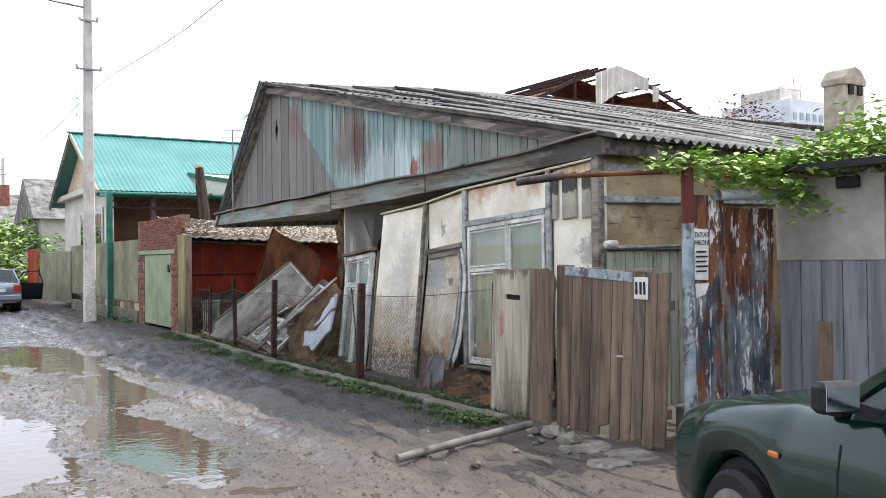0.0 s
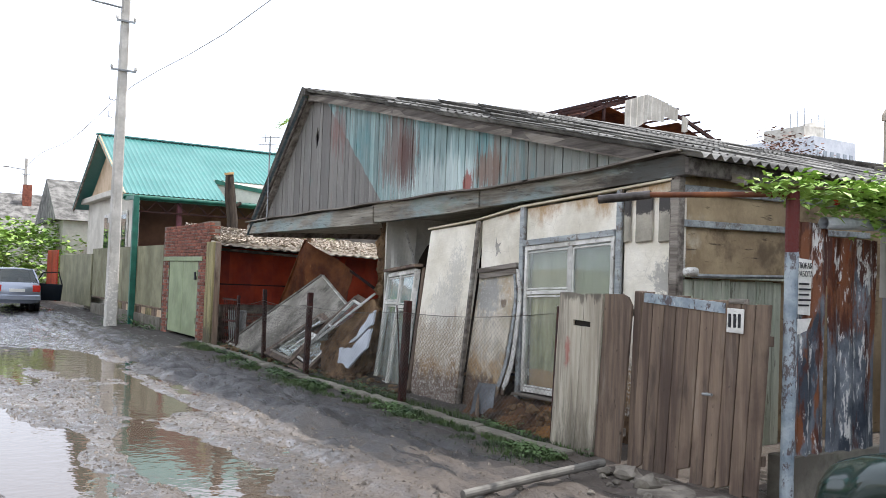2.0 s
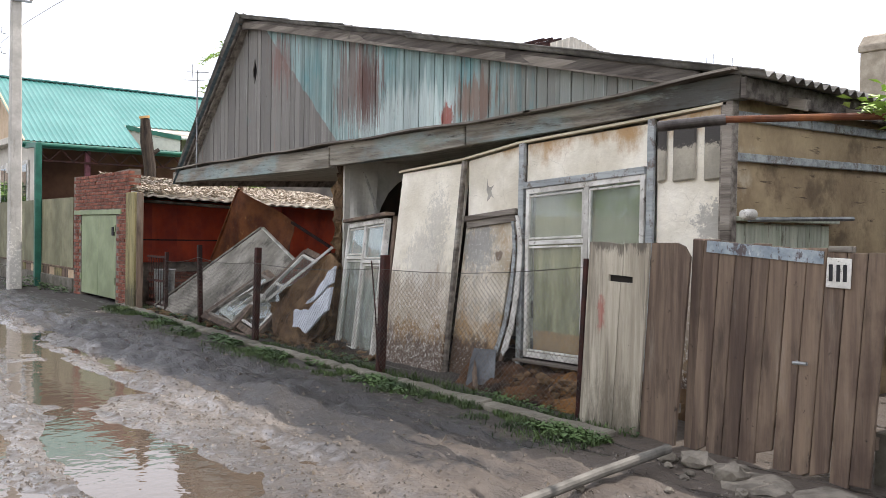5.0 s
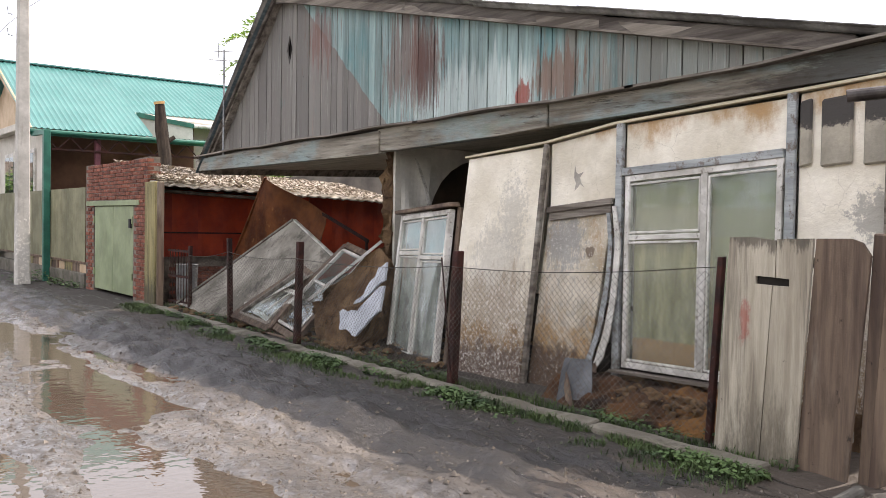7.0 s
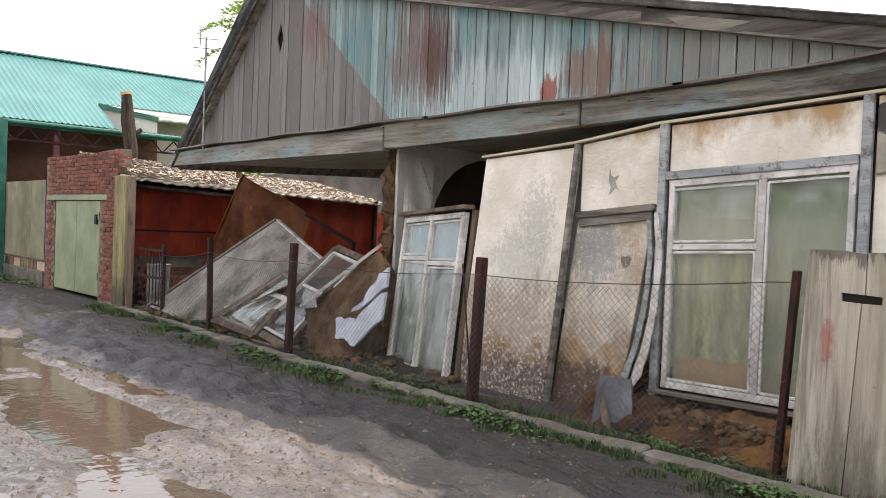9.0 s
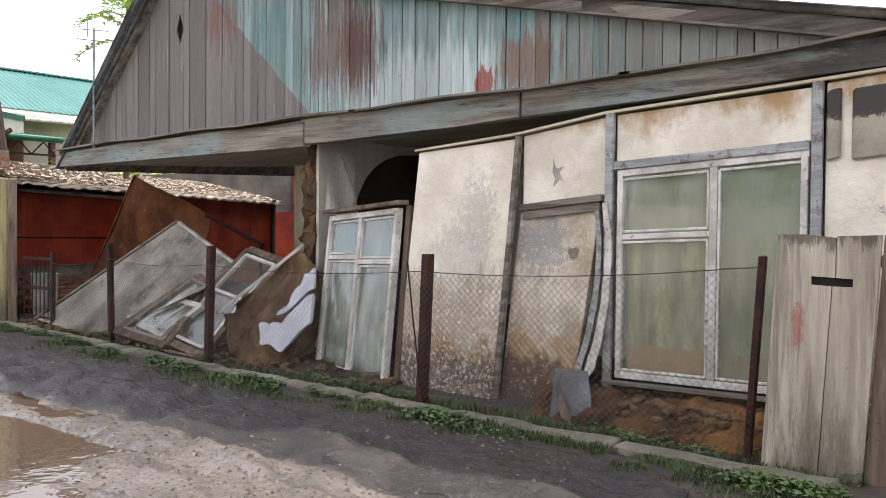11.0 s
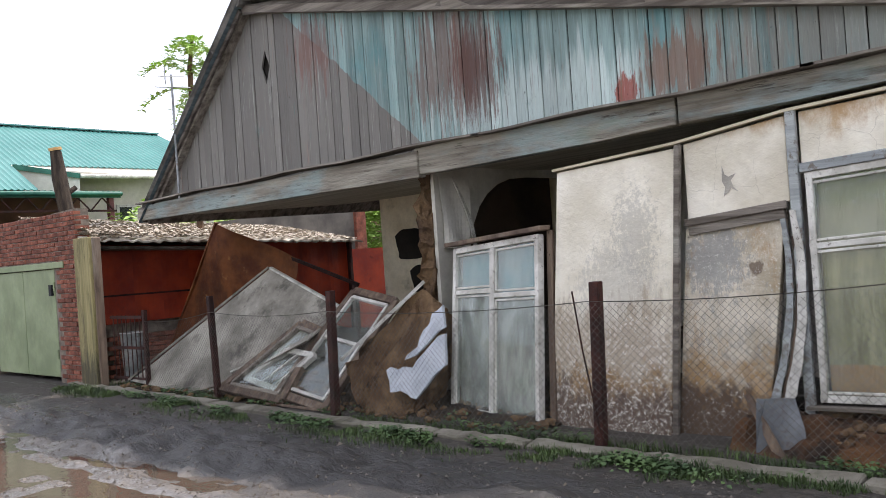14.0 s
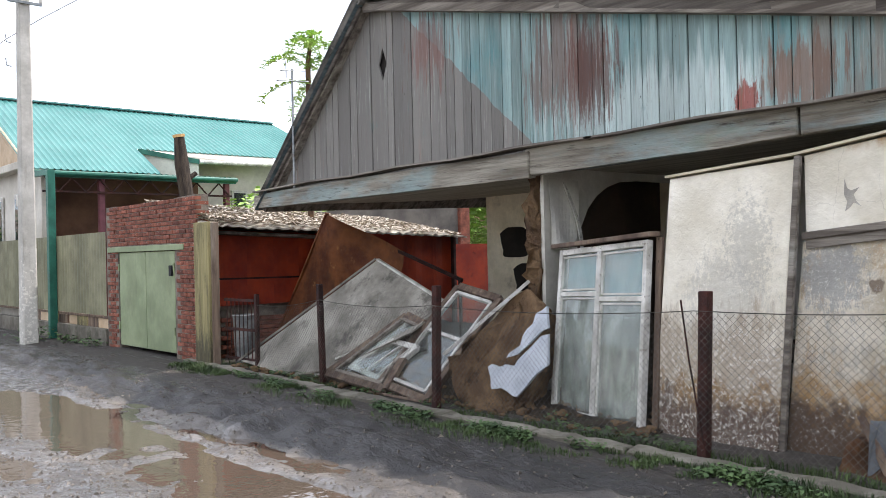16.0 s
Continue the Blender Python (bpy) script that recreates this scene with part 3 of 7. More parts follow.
M_curtainsky = mk("net_curtain_sky_reflection", "#666c64", "#b4b8b0", (3, 3, 0.8), 1.8, (0.8, 0.95), 0.2, 20, rnd=0.0, layers=(
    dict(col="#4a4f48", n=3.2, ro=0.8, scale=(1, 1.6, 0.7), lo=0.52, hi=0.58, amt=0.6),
    # sky reflection of the upper panes, painted teal and pinkish into the cloth
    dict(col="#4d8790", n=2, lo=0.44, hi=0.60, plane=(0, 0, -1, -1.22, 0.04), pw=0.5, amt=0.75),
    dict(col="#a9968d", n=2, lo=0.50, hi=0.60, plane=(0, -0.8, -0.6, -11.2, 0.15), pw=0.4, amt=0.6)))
M_steel = mk("dull_steel", "#8a8c8c", "#b0b2b2", (1, 1, 1), 6, (0.35, 0.5), 0.0, 30, metal=0.8, rnd=0.02)
M_chrome = mk("mirror_steel", "#c8cacc", "#d8dadc", (1, 1, 1), 6, (0.08, 0.12), 0.0, 30, metal=1.0, rnd=0.0)


def car_paint(name, c, flake=0.25):
    m = mk(name, c, c, (1, 1, 1), 5, (0.14, 0.2), 0.0, 30, rnd=0.0, fine=0.03, spec=0.35, metal=flake)
    b = m.node_tree.nodes["Principled BSDF"]
    b.inputs["Coat Weight"].default_value = 0.35
    b.inputs["Coat Roughness"].default_value = 0.03
    return m


M_cargreen = car_paint("dark_green_car_paint", "#06251f", 0.0)
M_carsilver = car_paint("silver_car_paint", "#9aa1ad", 0.5)
M_carblue = car_paint("dark_door_trim", "#1b2026", 0.0)
M_orange = mk("orange_lens", "#b4632a", "#c77a3c", (1, 1, 1), 9, (0.15, 0.25), 0.0, 30, rnd=0.0)
M_redlens = mk("red_lens", "#b3261b", "#c93023", (1, 1, 1), 9, (0.15, 0.25), 0.0, 30, rnd=0.0)

# ---------- ground, road, water ----------
M_mud = mk("muddy_road", "#4d4843", "#716a62", (1, 0.5, 1), 0.9, (0.3, 0.6), 0.8, 26, rnd=0.0, spec=0.6, fine=0.5, bdist=0.03, layers=(
    dict(col="#403b36", n=1.0, scale=(2.4, 0.4, 1), lo=0.50, hi=0.60, amt=0.7),
    dict(col="#898177", n=1.3, scale=(2.2, 0.45, 1), lo=0.58, hi=0.70, amt=0.6),
    dict(col="#332f2b", n=9.0, ro=0.85, lo=0.54, hi=0.62, amt=0.6),
    dict(col="#8f8a82", n=16.0, ro=0.85, lo=0.62, hi=0.67, amt=0.5),
    # damp verge mud, with the house's shadow deepened in the colour from its edge
    dict(col="#242221", n=1.7, ro=0.75, scale=(1.4, 0.8, 1), lo=0.42, hi=0.52, plane=(-1, 0, 0, -3.62, 0.22), pw=0.45, amt=0.95, rough=0.45),
    dict(col="#2a2725", n=1.4, scale=(2.0, 0.5, 1), lo=0.46, hi=0.6, plane=(0, -1, 0, -18.5, 3.0), pw=0.3, amt=0.8, rough=0.15),
    dict(col="#37312a", n=2.4, ro=0.8, lo=0.50, hi=0.64, plane=(-1, 0, 0, -4.75, 0.3), pw=0.26, amt=0.85, rough=0.9),
    dict(col="#4d473f", n=12.0, ro=0.85, lo=0.58, hi=0.64, plane=(-1, 0, 0, -4.3, 0.5), pw=0.06, amt=0.6, rough=0.8),
    dict(col="#574d43", n=1.6, ro=0.75, lo=0.46, hi=0.6, plane=(0, 1, 0, 7.6, 1.0), pw=0.2, amt=0.7, rough=0.6),
    dict(col="#191716", n=1.6, ro=0.75, scale=(4, 0.4, 1), lo=0.58, hi=0.65, plane=(-1, 0, 0, -3.4, 0.5), pw=0.05, amt=0.7, rough=0.08),
    dict(col="#1f1b19", n=5.2, ro=0.8, lo=0.58, hi=0.66, amt=0.55, rough=0.15)))
# a broken film of rainwater lies over the wheel tracks
_n, _l = M_mud.node_tree.nodes, M_mud.node_tree.links
_b = _n["Principled BSDF"]
_c = _n.new("ShaderNodeTexCoord")
_s = _n.new("ShaderNodeSeparateXYZ")
_l.new(_c.outputs["Object"], _s.inputs[0])


def film_noise(scale, detail, vec):
    q = _n.new("ShaderNodeTexNoise")
    q.inputs["Scale"].default_value = scale
    q.inputs["Detail"].default_value = detail
    _l.new(vec, q.inputs["Vector"])
    return q.outputs["Fac"]


def film_range(v, a, b, c, d):
    q = _n.new("ShaderNodeMapRange")
    for k, x in zip(range(1, 5), (a, b, c, d)):
        q.inputs[k].default_value = x
    _l.new(v, q.inputs[0])
    return q.outputs[0]


def film_math(op, a, b):
    q = _n.new("ShaderNodeMath")
    q.operation = op
    for k, x in enumerate((a, b)):
        if isinstance(x, (int, float)):
            q.inputs[k].default_value = x
        else:
            _l.new(x, q.inputs[k])
    return q.outputs[0]


edge = film_math('ADD', _s.outputs[0], film_math('MULTIPLY', film_noise(1.3, 4, _c.outputs["Object"]), 0.9))
tracks = film_range(edge, 3.75, 4.05, 1.0, 0.0)
dry = film_range(film_math('ADD', _s.outputs[1], film_math('MULTIPLY', film_noise(1.1, 4, _c.outputs["Object"]), 2.0)), 7.0, 9.4, 0.15, 1.0)
patchy = film_range(film_noise(11.0, 6, _c.outputs["Object"]), 0.44, 0.54, 0.0, 1.0)
_l.new(film_math('MULTIPLY', film_math('MULTIPLY', tracks, dry), patchy), _b.inputs["Coat Weight"])
_b.inputs["Coat Roughness"].default_value = 0.05
_b.inputs["Coat IOR"].default_value = 1.6
_u = _n.new("ShaderNodeBump")
_u.inputs["Strength"].default_value = 0.8
_u.inputs["Distance"].default_value = 0.02
_l.new(film_noise(26.0, 3, _c.outputs["Object"]), _u.inputs["Height"])
_l.new(_u.outputs[0], _b.inputs["Coat Normal"])
M_water = bpy.data.materials.new("muddy_water")
M_water.use_nodes = True
_n, _l = M_water.node_tree.nodes, M_water.node_tree.links
_b = _n["Principled BSDF"]
_b.inputs["Base Color"].default_value = lin("#574d43")
_b.inputs["Roughness"].default_value = 0.03
_b.inputs["IOR"].default_value = 1.45
_b.inputs["Specular IOR Level"].default_value = 0.8
_t = _n.new("ShaderNodeTexNoise")
_t.inputs["Scale"].default_value = 7.0
_c = _n.new("ShaderNodeTexCoord")
_u = _n.new("ShaderNodeBump")
_u.inputs["Strength"].default_value = 0.13
_u.inputs["Distance"].default_value = 0.02
_l.new(_c.outputs["Object"], _t.inputs["Vector"])
_l.new(_t.outputs["Fac"], _u.inputs["Height"])
_l.new(_u.outputs[0], _b.inputs["Normal"])

rg = np.random.default_rng(5)


_TAB = {}


def smooth_noise(x, y, cell, seed):
    """Value noise over the plan, between -1 and 1."""
    if seed not in _TAB:
        _TAB[seed] = np.random.default_rng(seed).uniform(-1, 1, (256, 256))
    tab = _TAB[seed]
    fx, fy = x / cell, y / cell
    ix, iy = np.floor(fx).astype(int), np.floor(fy).astype(int)
    u, v = fx - ix, fy - iy
    u, v = u * u * (3 - 2 * u), v * v * (3 - 2 * v)
    g = lambda a, b: tab[a % 256, b % 256]
    return (g(ix, iy) * (1 - u) + g(ix + 1, iy) * u) * (1 - v) + (g(ix, iy + 1) * (1 - u) + g(ix + 1, iy + 1) * u) * v


def ground_z(x, y):
    x, y = np.asarray(x, float), np.asarray(y, float)
    near = np.exp(-np.maximum(np.abs(y - 18) - 26, 0) / 8) * np.exp(-np.maximum(np.abs(x) - 9, 0) / 3)
    road = 1 / (1 + np.exp(np.clip((x - 3.35 - 0.35 * np.sin(y * 0.45)) * 5.0, -50, 50)))
    z = -0.048 * road
    for cell, amp, sd in ((2.6, 0.020, 1), (0.9, 0.013, 2), (0.35, 0.012, 3), (0.14, 0.010, 4)):
        z = z + amp * smooth_noise(x, y, cell, sd) * (0.75 + 0.25 * road)
    for cx, w, d in ((3.05, 0.16, 0.045), (1.35, 0.22, 0.055), (0.2, 0.22, 0.05), (-1.6, 0.25, 0.05)):
        c = cx + 0.16 * np.sin(y * 0.5 + cx) + 0.1 * smooth_noise(x * 0, y, 1.1, 9)
        q = np.exp(-((x - c) / w) ** 2)
        z = z - d * q * (0.55 + 0.45 * smooth_noise(x * 0, y, 3.0, int(40 + cx * 10))) + 0.012 * np.exp(-((x - c - 1.9 * w) / (w * 0.8)) ** 2)
    for px, py, rx, ry, d in ((2.1, 8.6, 0.5, 1.9, 0.075), (2.55, 12.6, 0.6, 2.0, 0.07), (3.42, 13.9, 0.2, 2.2, 0.085), (2.6, 17.8, 0.8, 2.5, 0.06), (0.75, 9.8, 0.4, 3.4, 0.06), (1.1, 19.5, 1.3, 3.5, 0.06)):
        z = z - d * np.exp(-(((x - px) / rx) ** 2 + ((y - py) / ry) ** 2) ** 1.5)
    # clods and rut lips along the edge of the verge
    z = z + 0.055 * np.exp(-((x - 3.9) / 0.45) ** 2) * smooth_noise(x, y, 0.45, 12) + 0.03 * (1 - road) * smooth_noise(x, y * 0.6, 0.17, 14) * np.clip((5.0 - x) * 2, 0, 1)
    band = np.clip((x - 3.0) * 2, 0, 1) * np.clip((4.9 - x) * 2, 0, 1)
    z = z + band * (0.030 * smooth_noise(x * 1.0, y * 0.22, 0.13, 15) + 0.03 * smooth_noise(x, y * 0.7, 0.12, 16) + 0.035 * smooth_noise(x, y * 0.3, 0.3, 17))
    z = z + 0.02 * np.clip(x - 4.7, 0, 0.6) / 0.6
    return z * near


xs = np.concatenate([[-1500, -500, -150, -60, -30, -16, -10, -7, -5, -4, -3, -2.2, -1.5], np.arange(-1.0, 5.6, 0.05), [5.8, 6.2, 7, 8, 10, 13, 18, 30, 60, 150, 500, 1500]])
ys = np.concatenate([[-1500, -500, -150, -60, -30, -16, -10, -6, -3, -1, 0.5, 1.5, 2.3], np.arange(3.0, 22.0, 0.06), np.arange(22.0, 40.0, 0.15), [41, 43, 46, 50, 56, 65, 80, 110, 160, 300, 600, 1500]])
gx, gy = np.meshgrid(xs, ys)
gz = ground_z(gx, gy)
vs = np.stack([gx, gy, gz], -1).reshape(-1, 3)
w_ = len(xs)
ii, jj = np.meshgrid(np.arange(w_ - 1), np.arange(len(ys) - 1))
k0 = (jj * w_ + ii).ravel()
fs = np.stack([k0, k0 + 1, k0 + 1 + w_, k0 + w_], -1)
me = bpy.data.meshes.new("ground")
me.from_pydata(vs.tolist(), [], fs.tolist())
me.shade_smooth()
me.materials.append(M_mud)
ground = tagged(new("ground", me), "wet rutted muddy lane, damp verge darkened from the house's shadow edge", "ground", kind="structure")
bm = bm_new()
WATER = -0.078
prism(bm, [(-3.5, 4.5, WATER - 0.3), (3.7, 4.5, WATER - 0.3), (3.7, 40, WATER - 0.3), (-3.5, 40, WATER - 0.3)], (0, 0, 0.3))
tagged(finish("water", bm, M_water), "brown rainwater lying in ruts and puddles of the lane", "puddle", kind="structure")

# kerb: weathered concrete lengths under the fence
kerb = thing("kerb", "mossy weathered concrete kerb under the wire fence", "kerb", (5.3, 12, 0), kind="structure")
y = 7.1
while y < 20.2:
    ln = random.uniform(0.85, 1.6)
    bm = bm_new()
    y1 = min(y + ln, 20.3)
    xo = 5.2 + max(0, y - 13) * 0.055
    prism(bm, [(xo, y + 0.012, -0.12), (xo + 0.17, y + 0.012, -0.12), (xo + 0.17, y + 0.012, 0.075), (xo, y + 0.012, 0.065)], (0, y1 - y - 0.02, 0), 0.014)
    bmesh.ops.subdivide_edges(bm, edges=[e for e in bm.edges if e.calc_length() > 0.5], cuts=7, use_grid_fill=True)
    crumple(bm, 0.022, 6, y)
    part("kerb_stone", bm, M_kerb, kerb)
    y = y1

# ---------- the leaning house ----------
house = thing("house", "low derelict timber-gabled house with collapsed corner and cream panels", "house", (6.4, 10, 0))
GX = 6.42                                   # plane of the gable boards
PEAK = (16.1, 5.07)


def rake_z(y):
    return PEAK[1] - (PEAK[0] - y) * 0.2300 if y < PEAK[0] else PEAK[1] - (y - PEAK[0]) * 0.915


def beam_bot(y):
    return float(np.interp(y, [6.5, 6.9, 9.25, 10.95, 12.8, 19.0], [2.74, 2.72, 2.625, 2.555, 2.51, 2.50]))


def beam_top(y):
    return float(np.interp(y, [6.5, 6.9, 7.5, 8.9, 10.3, 13.1, 18.4, 19.0], [2.95, 2.93, 2.9, 2.83, 2.82, 2.79, 2.73, 2.70]))


# gable boards, each a plank of its own
gable = part("gable", prism(bm_new(), [(GX + 0.05, 6.7, beam_top(6.7)), (GX + 0.05, 18.85, 2.72), (GX + 0.05, 16.1, 4.9)], (0.03, 0, 0)), M_darkhole, house, "dark backing behind the gable boards")
y = 6.75
while y < 18.7:
    w = random.uniform(0.13, 0.185)
    if y < 15.77 < y + w + 0.05:
        w = max(15.77 - y, 0.03) if y < 15.76 else w
    if 15.765 < y < 15.775:
        w = 0.18
    y1 = y + w - 0.008
    top0, top1 = rake_z(y) - 0.1, rake_z(y1) - 0.1
    b0, b1 = beam_top(y) - 0.03 + random.uniform(-0.01, 0.02), beam_top(y1) - 0.03
    if min(top0 - b0, top1 - b1) > 0.04:
        dx = random.uniform(-0.008, 0.008)
        pts = [(GX + dx, y, b0), (GX + dx, y1, b1), (GX + dx + random.uniform(-0.006, 0.006), y1, top1), (GX + dx, y, top0)]
        if y < PEAK[0] < y1:
            pts.insert(3, (GX + dx, PEAK[0], PEAK[1] - 0.1))
        if abs((y + y1) / 2 - 15.86) < 0.03:           # the plank with the diamond-shaped vent
            cy, cz = (y + y1) / 2, 4.2
            bm = bm_new()
            prism(bm, [pts[0], pts[1], (GX + dx, y1, cz), (GX + dx, cy, cz - 0.22), (GX + dx, y, cz)], (0.022, 0, 0))
            prism(bm, [(GX + dx, y, cz), (GX + dx, cy, cz + 0.22), (GX + dx, y1, cz)] + pts[2:], (0.022, 0, 0))
        else:
            bm = prism(bm_new(), pts, (0.022, 0, 0), 0.003)
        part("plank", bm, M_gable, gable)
    y += w

# long beam under the gable, in lapped lengths
for a, b, dx, hh in ((6.66, 10.15, 0.0, 0.0), (10.17, 13.2, -0.005, 0.0), (13.12, 19.0, -0.03, -0.03)):
    bm = bm_new()
    pts = []
    st = np.linspace(a, b, 9)
    low = [(6.26 + dx, s, beam_bot(s) + hh) for s in st]
    up = [(6.26 + dx, s, beam_top(s) + hh) for s in st[::-1]]
    prism(bm, low + up, (0.13, 0, 0), 0.012)
    crumple(bm, 0.006, 7, a)
    part("beam", bm, M_beam, house, "weathered beam with worn pale blue paint")
# drip strips of split felt along the beam's top
for a, b in ((12.2, 18.9), (9.0, 12.3), (6.66, 9.1)):
    bm = bm_new()
    st = np.linspace(a, b, 14)
    lo_ = [(6.15, p, beam_top(p) + 0.002 + 0.012 * math.sin(p * 3)) for p in st]
    prism(bm, lo_ + [(a_, b_, c_ + 0.022) for a_, b_, c_ in lo_[::-1]], (0.22, 0, 0))
    part("drip_board", bm, M_wood, house)
# rake boards
for a, b, dz in ((16.16, 12.7, 0.0), (12.75, 9.5, 0.01), (9.55, 7.1, -0.01)):
    bm = bm_new()
    st = np.linspace(a, b, 6)
    prism(bm, [(6.3, s, rake_z(s) - 0.095 + dz) for s in st] + [(6.3, s, rake_z(s) + 0.03 + dz) for s in st[::-1]], (0.045, 0, 0), 0.008)
    crumple(bm, 0.012, 3, a)
    part("rake_board", bm, M_rake, house)
bm = prism(bm_new(), [(6.25, 16.1, rake_z(16.1) - 0.13), (6.25, 16.16, 5.08), (6.25, 18.92, rake_z(18.92) + 0.08), (6.25, 18.92, rake_z(18.92) - 0.04), (6.25, 18.86, rake_z(18.86) - 0.1)], (0.045, 0, 0), 0.006)
part("rake_board", bm, M_rake, house)
# boarded underside of the overhang
for a, b in ((16.1, 18.92), (7.0, 16.1)):
    n_ = 14 if a < 10 else 6
    bm = bm_new()
    st = np.linspace(a, b, n_)
    prism(bm, [(6.29 if a > 10 else 6.34, s, rake_z(s) - 0.03) for s in st] + [(6.19 if a > 10 else 6.34, s, rake_z(s) - 0.05) for s in st[::-1]], (0.14 if a > 10 else 0.1, 0, 0))
    part("soffit", bm, mk("soffit_blue_grey" + str(a), "#4c5b60", "#6c7c81", GRAIN_X, 1.4, (0.7, 0.9), 0.3, 20, rnd=0.05), house)

# roof: corrugated sheets lie over one another on the long slope
RX = [(6.3, 0.0), (9.0, 0.09), (12.0, 0.19), (26.3, 0.35)]
bm = bm_new()
rings = []
for x_, up_ in RX:
    rings.append([bm.verts.new((x_, a_, b_ + up_ * (a_ > 16))) for a_, b_ in ((6.75, rake_z(6.75) - 0.02), (16.1, PEAK[1] - 0.02), (18.9, rake_z(18.9) - 0.02), (18.8, rake_z(18.9) - 0.1), (16.1, PEAK[1] - 0.12), (6.85, rake_z(6.75) - 0.1))])
for r0, r1 in zip(rings, rings[1:]):
    for k in range(6):
        bm.faces.new((r0[k], r0[(k + 1) % 6], r1[(k + 1) % 6], r1[k]))
bm.faces.new(rings[0])
bm.faces.new(rings[-1][::-1])
roof = part("roof", bm, M_wood, house, "sagging roof of old grey corrugated sheets")


def corrugated(name, width, length, waves, amp, thick, mat, per=6):
    n_ = waves * per
    vs_, fs_ = [], []
    for lay in (0, 1):
        for j in (0, 1):
            for i in range(n_ + 1):
                vs_.append((width * i / n_, length * j, amp * math.cos(2 * math.pi * i / per) - lay * thick))
    w2 = n_ + 1
    for i in range(n_):
        fs_.append((i, i + 1, w2 + i + 1, w2 + i))
        fs_.append((2 * w2 + i, 3 * w2 + i, 3 * w2 + i + 1, 2 * w2 + i + 1))
        fs_.append((i, 2 * w2 + i, 2 * w2 + i + 1, i + 1))
        fs_.append((w2 + i, w2 + i + 1, 3 * w2 + i + 1, 3 * w2 + i))
    fs_ += [(0, w2, 3 * w2, 2 * w2), (n_, 2 * w2 + n_, 3 * w2 + n_, w2 + n_)]
    m_ = bpy.data.meshes.new(name)
    m_.from_pydata(vs_, [], fs_)
    m_.materials.append(mat)
    return m_


slope = math.degrees(math.atan(0.2300))
me_sheet = corrugated("roof_sheet", 1.0, 1.78, 7, 0.026, 0.008, M_slate)
rows_n, step = 6, 9.72 / 6


def hump(x):
    """The ridge rises behind the sunken gable."""
    return float(np.interp(x, [6.1, 7.83, 10.37, 13.18, 16.64, 21.34, 26], [0.0, 0.09, 0.28, 0.32, 0.36, 0.3, 0.19]))

for r in range(rows_n):
    for c in range(20):
        y0 = 6.42 + r * step * math.cos(radians(slope))
        x0 = 6.2 + c * 0.985
        m = pose(x0, y0, rake_z(y0) + hump(x0 + 0.5) * (y0 - 6.42) / 9.7 + 0.045 + random.uniform(0, 0.02), slope - 0.7 + math.degrees(hump(x0 + 0.5) / 9.7) + random.uniform(-0.5, 0.5), random.uniform(-0.4, 0.4), random.uniform(-0.8, 0.8))
        shared("roof_sheet", me_sheet, roof, m)
me_left = corrugated("roof_sheet_steep", 20.0, 3.75, 140, 0.026, 0.008, M_slate)
shared("roof_sheet", me_left, roof, pose(6.2, 18.8, rake_z(18.8) + 0.04, 0, -1.4, 0) @ pose(0, 0, 0, 180 - 42, 0, 0) @ pose(0, 0, 0, 0, 180, 0) @ pose(-20.0, 0, 0))
bm = tube(bm_new(), [(x, 16.1, 5.08 + hump(x)) for x in np.linspace(6.2, 26.0, 12)], 0.08, 8)
part("ridge_cap", bm, M_slate, roof)
# side eave: fascia and rafter ends
bm = prism(bm_new(), [(6.24, 6.6, 2.73), (26, 6.6, 2.73), (26, 6.6, 2.9), (6.24, 6.6, 2.9)], (0, 0.05, 0), 0.008)
part("fascia", bm, M_rake, house, "grey weathered fascia board")
for x in np.arange(6.9, 20, 0.95):
    bm = bar(bm_new(), (x, 6.45, 2.72), (x, 7.1, 2.88), 0.07, 0.09)
    part("rafter", bm, M_wood, house)

# side wall, facing along the lane
bm = prism(bm_new(), [(6.34, 6.82, -0.1), (20, 6.82, -0.1), (20, 6.82, 2.78), (6.34, 6.82, 2.78)], (0, 0.22, 0))
side = part("wall_side", bm, mk("tan_cracked_plaster", "#8f7b5f", "#b5a07e", (1, 1, 1), 1.5, (0.8, 0.95), 0.5, 14, rnd=0.0, layers=(
    dict(col="#5b4a38", n=2.0, lo=0.5, hi=0.66, amt=0.75), dict(col="#cfc3ab", n=1.4, lo=0.6, hi=0.72, amt=0.7), dict(col="#443629", n=6, scale=(0.4, 1, 3), lo=0.6, hi=0.68, amt=0.8))), house, "cracked tan plaster wall")
for z0, h in ((2.28, 0.07), (2.62, 0.08)):
    bm = bar(bm_new(), (6.36, 6.79, z0), (9.5, 6.79, z0 + 0.05), 0.05, h, bevel=0.006)
    part("batten", bm, M_bluewood, house)
for i in range(11):
    x = 6.42 + i * 0.135
    bm = box(bm_new(), (x, 6.77, 0.0), (x + 0.125, 6.795, 1.74 + random.uniform(-0.02, 0.01)), 0.003)
    part("board", bm, M_palegreen, house)
part("cap_rail", box(bm_new(), (6.4, 6.72, 1.75), (8.0, 6.80, 1.79), 0.006), M_palegreen, house)
bm = box(bm_new(), (6.27, 6.74, 0.0), (6.37, 6.84, 2.75), 0.008)
part("corner_post", bm, M_wood, house)

# front wall and its panels
FX = 6.33


